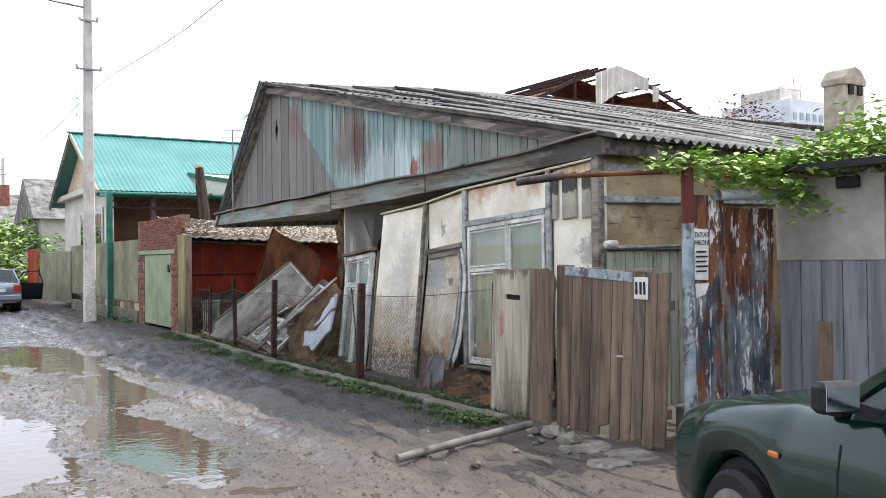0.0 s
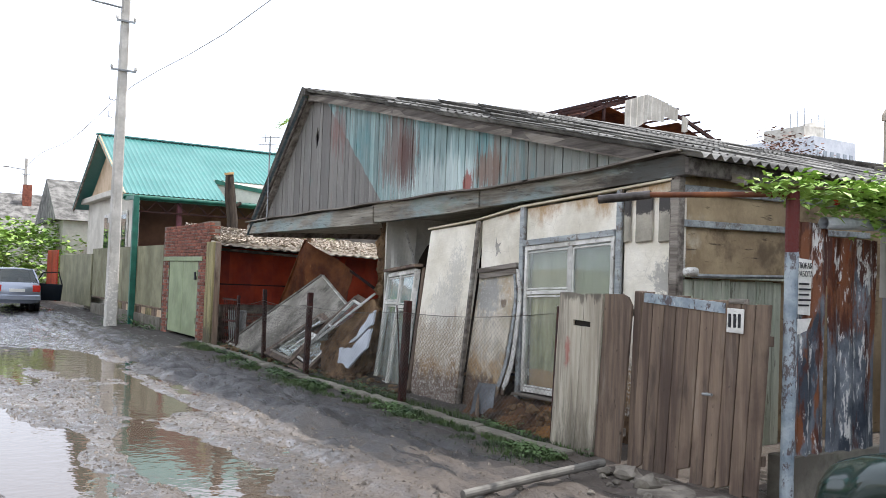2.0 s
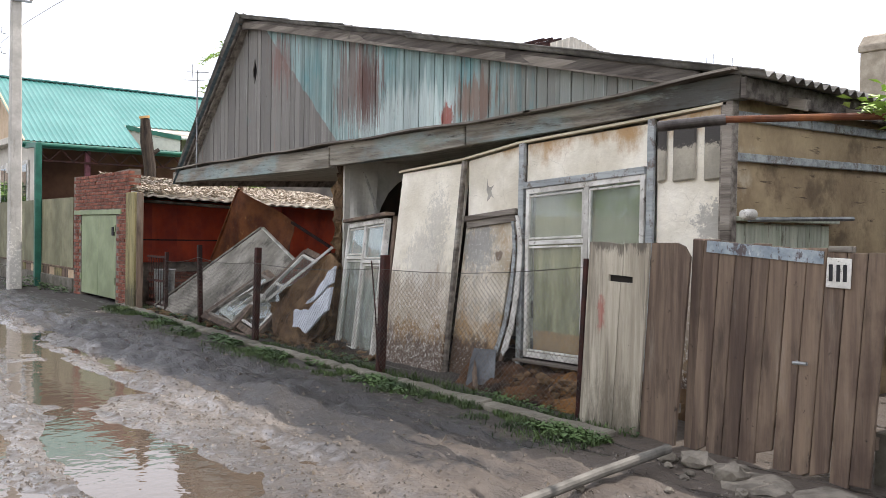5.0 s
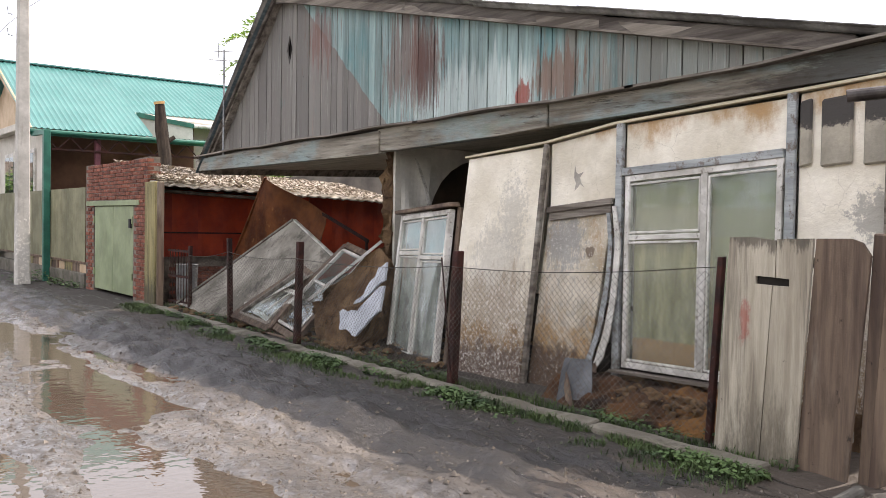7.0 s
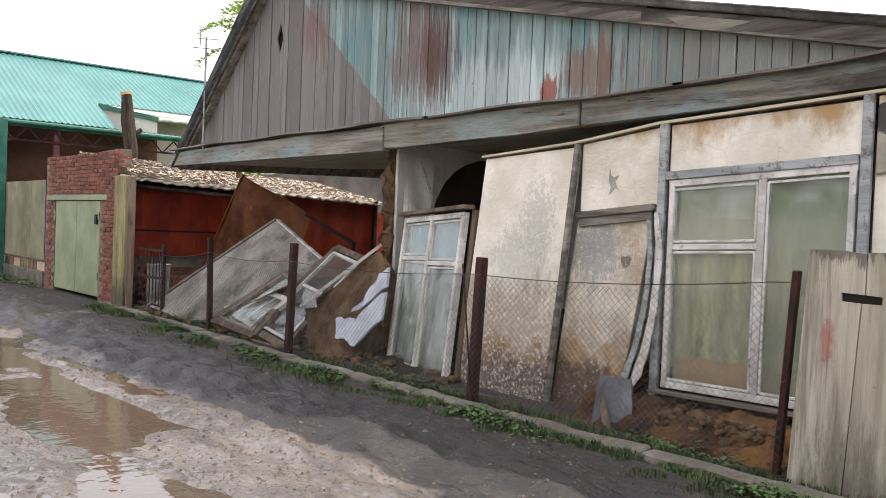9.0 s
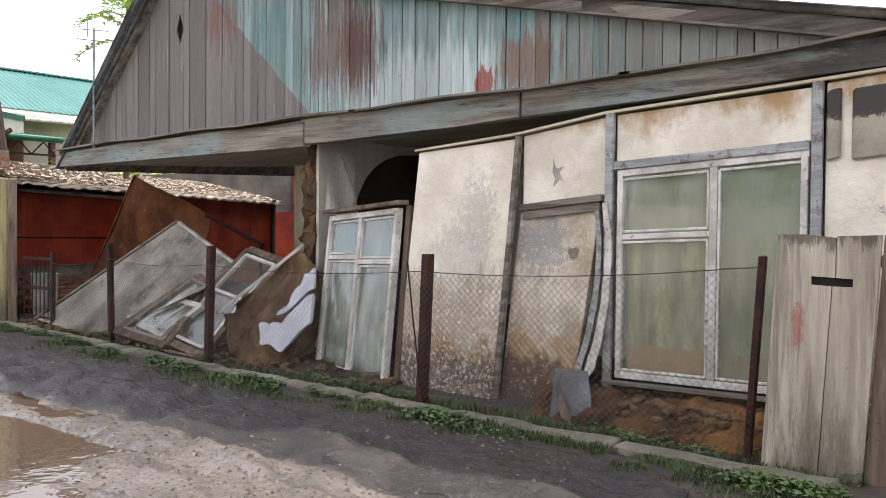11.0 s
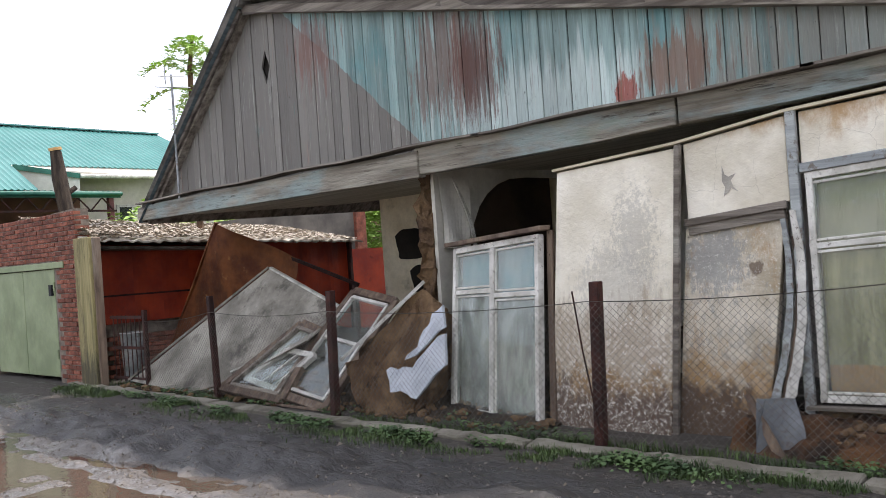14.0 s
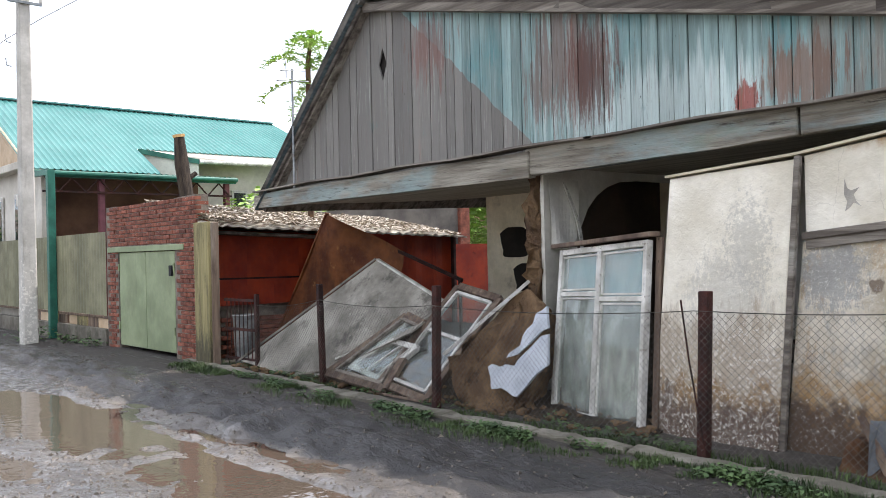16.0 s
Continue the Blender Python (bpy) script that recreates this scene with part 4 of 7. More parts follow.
def slab(name, yz, th, mat, x=FX, label="", lean=0.0, cr=0.0, bevel=0.006):
    """A flat piece of the front from its (y, z) corners; lean brings its foot forward."""
    zt = max(p[1] for p in yz)
    bm = prism(bm_new(), [(x - lean * (zt - p[1]), p[0], p[1]) for p in yz], (th, 0, 0), bevel)
    if cr:
        crumple(bm, cr, 3)
    return part(name, bm, mat, house, label)


slab("wall_panel", [(6.80, 2.70), (7.52, 2.64), (7.52, -0.05), (6.80, -0.05)], 0.14, M_plaster, FX - 0.01, "cream plaster panel with flaking paint")
slab("wall_panel", [(7.62, 2.62), (9.2, 2.54), (9.2, 2.13), (7.62, 2.22)], 0.1, M_plaster, FX - 0.01, "cream painted panel with crackled paint over the window")
slab("wall_panel", [(9.3, 2.53), (10.15, 2.42), (10.15, 1.79), (9.3, 1.87)], 0.1, M_plaster, FX - 0.015, "cream painted panel with a torn patch")
slab("wall_panel", [(9.35, 1.80), (10.18, 1.72), (10.3, 0.0), (9.55, 0.0)], 0.08, M_panel2, FX, "badly peeled panel, brown and damp at its foot", 0.08)
slab("wall_panel", [(10.22, 2.40), (11.42, 2.33), (11.5, -0.02), (10.32, -0.02)], 0.1, M_plaster, FX - 0.02, "cream panel with grey blisters, brown and damp at its foot", 0.10)
# torn patch with exposed grey render
bm = bm_new()
star = [(9.83, 2.13), (9.78, 2.11), (9.68, 2.13), (9.75, 2.08), (9.72, 2.03), (9.66, 1.99), (9.75, 2.02), (9.79, 1.99), (9.86, 1.96), (9.83, 2.03), (9.87, 2.08), (9.86, 2.2)]
prism(bm, [(FX - 0.019, 9.77 + (a - 9.77) * 0.62, 2.08 + (b - 2.08) * 1.05) for a, b in star], (0.003, 0, 0))
part("torn_patch", bm, mk("bare_grey_render", "#98938a", "#b3aea3", (1, 1, 1), 6, (0.85, 0.95), 0.5, 30, rnd=0.0), house, "grey hole in the torn panel")
# battens and posts
for name, p, q, w, h, mt in (
        ("batten", (FX - 0.05, 10.18, 2.42), (FX - 0.2, 10.30, 0.0), 0.05, 0.05, M_wood),
        ("batten", (FX - 0.03, 9.25, 2.56), (FX - 0.03, 9.25, 0.0), 0.075, 0.05, M_bluewood),
        ("batten", (FX - 0.035, 7.57, 2.66), (FX - 0.035, 7.57, 0.3), 0.075, 0.04, M_bluewood),
        ("batten", (FX - 0.035, 6.83, 2.72), (FX - 0.035, 6.83, 0.0), 0.05, 0.04, M_wood),
        ("batten", (FX - 0.045, 9.2, 2.11), (FX - 0.045, 7.62, 2.20), 0.05, 0.07, M_bluewood),
        ("batten", (FX - 0.045, 10.16, 1.765), (FX - 0.045, 9.32, 1.85), 0.05, 0.06, M_wood),
        ("batten", (FX - 0.02, 10.14, 1.70), (FX - 0.02, 9.34, 1.78), 0.05, 0.08, M_wood)):
    part(name, bar(bm_new(), p, q, w, h, (1, 0, 0) if abs(q[2] - p[2]) > 1 else (0, 0, 1), 0.005), mt, house)
st = [(11.45, 2.34), (10.2, 2.43), (9.3, 2.55), (7.6, 2.65), (6.8, 2.70)]
bm = prism(bm_new(), [(FX - 0.06, a, b) for a, b in st] + [(FX - 0.06, a, b + 0.022) for a, b in st[::-1]], (0.08, 0, 0))
part("trim_board", bm, mk("cream_trim", "#b3a88f", "#d6ccb4", GRAIN_Y, 1.5, (0.7, 0.9), 0.3, 20, rnd=0.05), house)
# loosened strips that hang beside the window
for p, q, w, mt in (((FX - 0.07, 9.27, 1.80), (6.17, 9.37, 0.33), 0.07, M_white), ((FX - 0.06, 9.36, 1.74), (6.16, 9.47, 0.36), 0.055, M_bluewood), ((FX - 0.05, 9.31, 1.6), (6.19, 9.42, 0.30), 0.05, M_gate)):
    st = [Vector(p), Vector(q)]
    wide = Vector((0, w / 2, 0))
    bm = sheet(bm_new(), [st[0] + wide * 0.7, st[0] - wide * 0.7, st[1] - wide * 1.3, st[1] + wide * 1.1], 3, 18, 0.014, lambda u, v: 0.05 * math.sin(v * 3.1) + 0.012 * math.sin(v * 9))
    for v in bm.verts:
        f = (1.8 - v.co.z) / 1.45
        v.co.y += -0.075 * math.sin(min(max(f, 0), 1) * 3.1) + 0.012 * noise.noise(v.co * 9)
        if f > 0.96:
            v.co.z += 0.09 * noise.noise(Vector((v.co.y * 40, w * 90, 0)))
    part("hanging_strip", bm, mt, house, "peeling loose strip hanging from the wall")
# interior
bm = prism(bm_new(), [(6.55, 13.2, -0.1), (7.05, 13.2, -0.1), (7.06, 13.2, 1.5), (7.1, 13.2, 1.75), (7.18, 13.2, 1.97), (7.3, 13.2, 2.17), (7.46, 13.2, 2.32), (7.66, 13.2, 2.43), (7.9, 13.2, 2.5), (8.3, 13.2, 2.53), (9.3, 13.2, 2.53), (9.3, 13.2, 2.75), (6.55, 13.2, 2.75)], (0, 0.05, 0))
part("partition", bm, M_inner, house, "whitewashed inner wall with a dark arched opening")
bm = prism(bm_new(), [(6.56, 13.25, 0.3), (6.6, 13.25, 0.7), (6.54, 13.25, 1.2), (6.58, 13.25, 1.7), (6.52, 13.25, 2.1), (6.56, 13.25, 2.55), (6.8, 13.25, 2.55), (6.8, 13.25, 0.0), (6.6, 13.25, 0.0)], (0, 0.2, 0))
bmesh.ops.triangulate(bm, faces=bm.faces)
bmesh.ops.subdivide_edges(bm, edges=bm.edges, cuts=5)
bmesh.ops.subdivide_edges(bm, edges=[e for e in bm.edges if e.calc_length() > 0.08], cuts=2)
bmesh.ops.triangulate(bm, faces=bm.faces)
crumple(bm, 0.09, 5, 4)
crumple(bm, 0.06, 14, 2)
crumple(bm, 0.03, 35, 2)
part("broken_wall_end", bm, M_adobe, house, "broken clay end of the inner wall")
bm = bm_new()
prism(bm, [(9.3, 13.25, -0.1), (9.3, 16.93, -0.1), (9.3, 16.93, 2.78), (9.3, 13.25, 2.78)], (0.18, 0, 0))
part("inner_wall", bm, M_beige, house, "beige inner wall with soot-black holes")
# holes are flat dark plates on the wall, their depth only coloured in
for cy, cz, ry, rz in ((16.3, 1.85, 0.3, 0.24), (16.02, 1.3, 0.3, 0.22)):
    bm = bm_new()
    prism(bm, [(9.292, cy + ry * math.copysign(abs(math.cos(a)) ** 0.5, math.cos(a)) * (1 + 0.12 * math.sin(5 * a)), cz + rz * math.copysign(abs(math.sin(a)) ** 0.5, math.sin(a))) for a in np.linspace(0, 2 * math.pi, 19)[:-1]], (0.006, 0, 0))
    part("black_hole", bm, M_darkhole, house, "flat soot-black patch standing for a hole in the inner wall")
bm = prism(bm_new(), [(6.41, 6.9, 2.72), (9.4, 6.9, 2.72), (9.4, 16.9, 2.60), (8.9, 17.5, 2.57), (7.7, 18.1, 2.54), (6.41, 18.85, 2.52)], (0, 0, 0.05))
part("ceiling_lining", bm, mk("ceiling_lining", "#a9a594", "#cdc9ba", GRAIN_Y, 1.3, (0.7, 0.9), 0.3, 20, rnd=0.0), house)
bm = bm_new()
prism(bm, [(9.3, 6.9, -0.1), (9.3, 13.2, -0.1), (9.3, 13.2, 2.7), (9.3, 6.9, 2.7)], (0.2, 0, 0))
part("back_wall", bm, M_inner, house)
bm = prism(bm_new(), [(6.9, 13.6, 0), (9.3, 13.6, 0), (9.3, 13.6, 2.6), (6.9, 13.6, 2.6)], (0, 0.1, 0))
part("dark_room_wall", bm, mk("dark_brown_wall", "#3d332c", "#5b4d42", (1, 1, 1), 1.6, (0.85, 1.0), 0.3, 15, rnd=0.0), house)


def window(parent, c, cols, rows_l, mats=(None, None), depth=0.06, fr=0.07, curtain=None, name="window_sash", lab="", pane_mat=None):
    """A casement over four corners (bottom-left, bottom-right, top-right, top-left). cols: where the uprights stand; rows_l: for each light, its transoms."""
    a, b, c2, d = [Vector(p) for p in c]
    nrm = (b - a).cross(d - a).normalized()
    W, H_ = (b - a).length, (d - a).length

    def P(u, v):
        return (a * (1 - u) + b * u) * (1 - v) + (d * (1 - u) + c2 * u) * v

    frame_ob = part(name, bar(bm_new(), P(0, 0.02), P(1, 0.02), fr, depth, nrm, 0.004), M_white, parent, lab)
    bits = [(P(0, 0.985), P(1, 0.985), fr, depth), (P(0.02, 0.005), P(0.02, 0.995), fr * 0.9, depth + 0.008), (P(0.98, 0.005), P(0.98, 0.995), fr * 0.9, depth + 0.008)]
    for p, q, w, dp in bits:
        part("frame_bar", bar(bm_new(), p, q, w, dp, nrm, 0.004), M_white, frame_ob)
    edges_u = [0.0] + list(cols) + [1.0]
    for u in cols:
        part("mullion", bar(bm_new(), P(u, 0.02), P(u, 0.98), fr * 1.15, depth * 0.9, nrm, 0.004), M_white, frame_ob)
    for i in range(len(edges_u) - 1):
        u0, u1 = edges_u[i], edges_u[i + 1]
        for v in rows_l[i]:
            part("transom", bar(bm_new(), P(u0, v), P(u1, v), fr * 0.8, depth * 0.85, nrm, 0.004), M_white, frame_ob)
        vs_ = [0.02] + list(rows_l[i]) + [0.98]
        for v0, v1 in zip(vs_, vs_[1:]):
            bm = prism(bm_new(), [P(u0 + 0.01, v0), P(u1 - 0.01, v0), P(u1 - 0.01, v1), P(u0 + 0.01, v1)], nrm * 0.004)
            pane = part("pane", bm, pane_mat or M_glass, frame_ob)
            pane.visible_shadow = False
            du, dv = 0.045 / W, 0.045 / H_
            for p, q in ((P(u0 + du, v0 + dv), P(u1 - du, v0 + dv)), (P(u0 + du, v1 - dv), P(u1 - du, v1 - dv)), (P(u0 + du, v0 + dv), P(u0 + du, v1 - dv)), (P(u1 - du, v0 + dv), P(u1 - du, v1 - dv))):
                part("sash_bar", bar(bm_new(), p, q, 0.02, 0.03 + 0.006 * (abs((q - p).z) > 0.3), nrm, 0.003), M_white, frame_ob)
    if curtain:
        bm = sheet(bm_new(), [P(0.04, 0.03) - nrm * 0.06, P(0.96, 0.03) - nrm * 0.06, P(0.96, 0.97) - nrm * 0.06, P(0.04, 0.97) - nrm * 0.06], 40, 4, 0.003, lambda u, v: 0.008 * math.sin(u * 34 + 2 * math.sin(v * 3)) + 0.006 * math.sin(u * 13))
        part("curtain", bm, curtain, frame_ob)
    return frame_ob


# nrm must point at the lane (-x): corners run from the far end (larger y) to the near end
window(house, [(FX - 0.03, 9.17, 0.33), (FX - 0.03, 7.62, 0.36), (FX - 0.03, 7.62, 2.17), (FX - 0.03, 9.17, 2.07)], [0.54], [[0.68], []], fr=0.055, depth=0.05, curtain=M_curtain, lab="tall white casement with dusty panes and a net curtain")
bm = bar(bm_new(), (FX - 0.08, 9.25, 0.3), (FX - 0.08, 7.6, 0.34), 0.1, 0.025)
part("sill", bm, M_wood, house)
# crumbled clay foot of the wall below the window
bm = bm_new()
prism(bm, [(FX - 0.02, 6.84, -0.1), (FX - 0.02, 9.3, -0.1), (FX - 0.02, 9.3, 0.22), (FX - 0.02, 8.9, 0.28), (FX - 0.02, 7.6, 0.3), (FX - 0.02, 6.84, 0.3)], (0.2, 0, 0))
part("wall_foot", bm, M_adobe, house)

# torn wall lining hanging in the opening
bm = sheet(bm_new(), [(6.62, 13.17, 1.72), (7.0, 13.1, 1.7), (7.08, 13.15, 2.48), (6.6, 13.17, 2.5)], 8, 10, 0.004, lambda u, v: 0.05 * math.sin(u * 5 + v * 3) * (1 - v))
part("torn_lining", bm, M_inner, house, "torn white lining hanging loose")
bm = sheet(bm_new(), [(7.02, 13.08, 1.66), (7.08, 13.08, 1.66), (6.86, 13.14, 2.5), (6.82, 13.14, 2.5)], 2, 10, 0.01, lambda u, v: 0.04 * math.sin(v * 4))
part("loose_lath", bm, M_white, house)
# the casement that has come out of the wall and leans on rubble
lean_win = thing("window_frame_fallen_out", "white peeling casement fallen from the wall, leaning upright on rubble", "window frame", (6.1, 12.2, 0.05))
window(lean_win, [(6.26, 12.88, 0.0), (5.99, 11.56, -0.04), (6.217, 11.587, 1.775), (6.45, 12.86, 1.69)], [0.48], [[0.73], [0.70]], depth=0.07, fr=0.058, curtain=M_curtainsky, lab="white peeling casement with dusty panes", pane_mat=M_brightglass)
part("head_board", bar(bm_new(), (6.45, 12.95, 1.74), (6.17, 11.5, 1.83), 0.14, 0.045, bevel=0.006), M_gate, lean_win, "split brown head board")
part("sill", bar(bm_new(), (6.22, 12.9, 0.02), (5.95, 11.45, -0.01), 0.14, 0.06, bevel=0.006), M_wood, lean_win)
part("jamb", bar(bm_new(), (6.06, 11.47, 0.0), (6.28, 11.52, 1.8), 0.05, 0.06, (0, 1, 0), 0.005), M_gate, lean_win)

# ---------- fence, gate, posts ----------
fence = thing("wire_fence", "sagging chain-link fence on rusty square posts", "fence", (5.5, 13, 0))
POSTS = [(5.67, 7.81, 1.41, 0.05), (5.45, 10.6, 1.35, 0.085), (5.53, 13.9, 1.35, 0.08), (5.76, 16.42, 1.33, 0.07), (5.9, 18.4, 1.15, 0.06)]
for x, y, h, w in POSTS:
    bm = bm_new()
    lx, ly = random.uniform(-0.05, 0.05), random.uniform(-0.05, 0.05)
    if y < 8:
        lx, ly = -0.04, -0.11
    prism(bm, [(x - w / 2, y - w / 2, -0.2), (x + w / 2, y - w / 2, -0.2), (x + w / 2, y + w / 2, -0.2), (x - w / 2, y + w / 2, -0.2)], (lx, ly, h + 0.2), 0.006)
    part("post", bm, M_post, fence, "dark rusty steel post")


def top_wire(y):
    ys_ = [p[1] for p in POSTS]
    base = np.interp(y, ys_, [1.33, 1.2, 1.14, 1.13, 1.0])
    for a, b in zip(POSTS, POSTS[1:]):
        if a[1] <= y <= b[1]:
            f = (y - a[1]) / (b[1] - a[1])
            base -= 0.05 * 4 * f * (1 - f)
    return float(base)


def fence_x(y):
    return float(np.interp(y, [p[1] for p in POSTS], [p[0] for p in POSTS])) - 0.05


def wires(rows, r):
    """Fine three-sided wires along polylines, in one mesh."""
    vs_, fs_ = [], []
    for pts in rows:
        base = len(vs_)
        for i, p in enumerate(pts):
            p = Vector(p)
            d = (Vector(pts[min(i + 1, len(pts) - 1)]) - Vector(pts[max(i - 1, 0)])).normalized()
            a = d.cross(Vector((1, 0, 0.01))).normalized()
            b = d.cross(a)
            for k in range(3):
                an = 2 * math.pi * k / 3
                vs_.append(tuple(p + a * r * math.cos(an) + b * r * math.sin(an)))
        for i in range(len(pts) - 1):
            for k in range(3):
                q = base + i * 3
                fs_.append((q + k, q + (k + 1) % 3, q + 3 + (k + 1) % 3, q + 3 + k))
    m_ = bpy.data.meshes.new("wire")
    m_.from_pydata(vs_, [], fs_)
    m_.materials.append(M_wire)
    return m_


strands = []
cell = 0.052
y0, y1 = 7.74, 18.4
for s in (1, -1):
    k = y0 - 1.4
    while k < y1 + 1.4:
        pts = []
        for z in np.arange(0.10, 1.40, cell):
            yy = k + s * (z - 0.1)
            if y0 <= yy <= y1 and z <= top_wire(yy) + 0.01:
                jit = 0.012 * noise.noise(Vector((yy * 1.2, z * 1.2, 3.0)))
                pts.append((fence_x(yy) + jit * 2 + 0.004 * s, yy, z + jit))
        if len(pts) > 1:
            strands.append(pts)
        k += cell * 1.15
mesh_ob = new("chain_link", wires(strands, 0.0017))
mesh_ob.parent = fence
mesh_ob.matrix_parent_inverse = world_of(fence).inverted()
tagged(mesh_ob, "grey chain-link mesh", kind="stuff")
strand = new("top_strand", wires([[(fence_x(y) - 0.005, y, top_wire(y)) for y in np.arange(y0, y1, 0.12)]], 0.005))
strand.parent = fence
strand.matrix_parent_inverse = world_of(fence).inverted()
part("prop_rod", tube(bm_new(), [(5.42, 10.75, 1.28), (5.44, 10.7, 0.8), (5.4, 10.55, 0.1)], 0.008, 6), M_post, fence)

# pale board screen beside the gate
screen = thing("board_screen", "pale greenish weathered board screen with a letter slot, beside the gate", "fence panel", (5.6, 7.3, 0))
SX = 5.51
foot = 0.09
for pts, mt in (
        ([(7.56 + foot, -0.05), (7.205 + foot, -0.05), (7.205 + 0.02, 1.235), (7.35, 1.24), (7.35, 1.295), (7.205, 1.29), (7.205, 1.54), (7.38, 1.56), (7.56, 1.555)], M_pale),
        ([(7.198 + foot, -0.05), (6.94 + foot, -0.04), (6.94, 1.56), (7.198, 1.55), (7.198, 1.29), (7.10, 1.285), (7.10, 1.235), (7.198 + 0.02, 1.235)], M_pale),
        ([(6.93 + foot, -0.03), (6.60 + foot, -0.05), (6.575, 1.46), (6.63, 1.54), (6.70, 1.565), (6.93, 1.56)], M_gate)):
    part("board", prism(bm_new(), [(SX + (0.02 if mt is M_gate else 0.0), a_, b_) for a_, b_ in pts], (0.025, 0, 0)), mt, screen)
part("rail", bar(bm_new(), (5.585, 7.54, 1.4), (5.585, 6.62, 1.4), 0.04, 0.07), M_wood, screen)
part("rail", bar(bm_new(), (5.585, 7.6, 0.3), (5.585, 6.68, 0.3), 0.04, 0.07), M_wood, screen)
# dark plate gives the letter slot its inner shade
bm = box(bm_new(), (5.54, 7.05, 1.2), (5.56, 7.4, 1.34))
part("slot_back", bm, M_darkhole, screen)
part("post", bar(bm_new(), (5.63, 6.6, -0.1), (5.6, 6.53, 1.6), 0.09, 0.09, (1, 0, 0), 0.01), M_gate, screen)

gate = thing("wooden_gate", "leaning brown weathered board gate with a steel top strip", "gate", (5.6, 5.8, 0))
n_b = 10
for i in range(n_b):
    f0, f1 = i / n_b, (i + 1) / n_b
    ya, yb = 6.48 - f0 * 1.36, 6.48 - f1 * 1.36 + 0.006
    zt = 1.585 - 0.07 * f0 + (0.0 if i % 3 else 0.012)
    zb = 0.0 + 0.02 * random.random() + (0.12 if i in (4,) else 0) + (0.05 if i in (7, 9) else 0)
    bm = bm_new()
    prism(bm, [(5.57, ya + 0.09, zb - 0.03), (5.57, yb + 0.09, zb + random.uniform(-0.03, 0.06)), (5.57, yb, zt), (5.57, ya, zt)], (0.025 + random.uniform(0, 0.006), 0, 0), 0.004)
    part("board", bm, M_gate, gate)
part("top_strip", bar(bm_new(), (5.565, 6.45, 1.545), (5.565, 5.55, 1.49), 0.012, 0.085), M_postpaint, gate, "grey steel strip with worn paint")
part("rail", bar(bm_new(), (5.63, 6.45, 1.3), (5.63, 5.15, 1.25), 0.05, 0.08), M_gate, gate)
part("rail", bar(bm_new(), (5.63, 6.52, 0.35), (5.63, 5.2, 0.32), 0.05, 0.08), M_gate, gate)
part("handle", tube(bm_new(), [(5.57, 5.72, 0.78), (5.52, 5.72, 0.78), (5.51, 5.62, 0.785)], 0.012, 8), M_pipe, gate)
part("cap_block", box(bm_new(), (5.56, 5.36, 1.53), (5.62, 5.52, 1.57), 0.004), M_wood, gate)
plate = thing("number_plate", "small white enamel plate with dark marks, on the gate", "sign", (5.56, 5.43, 1.4))
bm = prism(bm_new(), [(5.548, 5.525, 1.30), (5.548, 5.36, 1.295), (5.548, 5.355, 1.49), (5.548, 5.52, 1.495)], (0.012, 0, 0), 0.004)
part("face", bm, M_white, plate)
for yy in (5.49, 5.44, 5.395):
    bm = box(bm_new(), (5.5435, yy - 0.012, 1.34), (5.548, yy + 0.012, 1.45))
    part("mark", bm, M_ink, plate)
# raised bars where the wall bears its number
for i, (yy, w) in enumerate(((7.46, 0.1), (7.22, 0.24), (6.9, 0.24))):
    t = thing("wall_mark", "dark worn bar cut from board, fixed to the wall", "sign", (FX - 0.05, yy, 2.3), "wall marks")
    bm = prism(bm_new(), [(FX - 0.045, yy + w / 2, 2.08), (FX - 0.045, yy - w / 2, 2.1), (FX - 0.045, yy - w / 2, 2.60), (FX - 0.045, yy + w / 2, 2.58)], (0.03, 0, 0), 0.03)
    part("bar", bm, mk("mark_paint" + str(i), "#8d887b", "#aaa393", (1, 1, 1), 4, (0.7, 0.9), 0.3, 20, rnd=0.0, layers=(dict(col="#45423f", n=5, ro=0.8, lo=0.5, hi=0.6, plane=(0, 0, -1, -2.38, 0.12), pw=0.3),)), t)

# canopy post and its pipes
cpost = thing("steel_post", "tall round steel post, flaking pale blue below and red-brown above", "post", (5.75, 5.08, 0))
part("shaft", tube(bm_new(), [(5.75, 5.08, -0.2), (5.75, 5.08, 2.42)], 0.052, 16), M_postpaint, cpost)
cpipe = thing("projecting_pipe", "grey steel pipe lying out from the top of the post", "pipe", (5.4, 5.8, 2.4))
part("tube", tube(bm_new(), [(5.75, 5.08, 2.40), (5.22, 6.15, 2.42)], 0.024, 12), M_rust, cpipe)
bm = tube(bm_new(), [(5.25, 6.1, 2.42), (5.03, 6.5, 2.385)], 0.038, 16, cap=False)
tube(bm, [(5.25, 6.1, 2.42), (5.03, 6.5, 2.385)], 0.033, 16, cap=False)
part("sleeve", bm, M_sleeve, cpipe, "dark open-ended sleeve")

# rusty return wall and its notice
rustwall = thing("rusty_sheet_wall", "patched sheet-metal wall, rust and flaking blue paint", "metal wall", (6.4, 5.15, 0), kind="structure")
for x0, x1, z0, z1 in ((5.82, 6.26, 0.35, 2.2), (6.28, 6.95, 0.35, 2.1)):
    bm = sheet(bm_new(), [(x0, 5.12, z0), (x1, 5.12, z0), (x1, 5.12, z1), (x0, 5.12, z1)], 14, 6, 0.004, lambda u, v: 0.012 * math.sin(u * 18) + 0.01 * math.sin(v * 5 + u * 3))
    part("metal_sheet", bm, M_rustblue, rustwall)
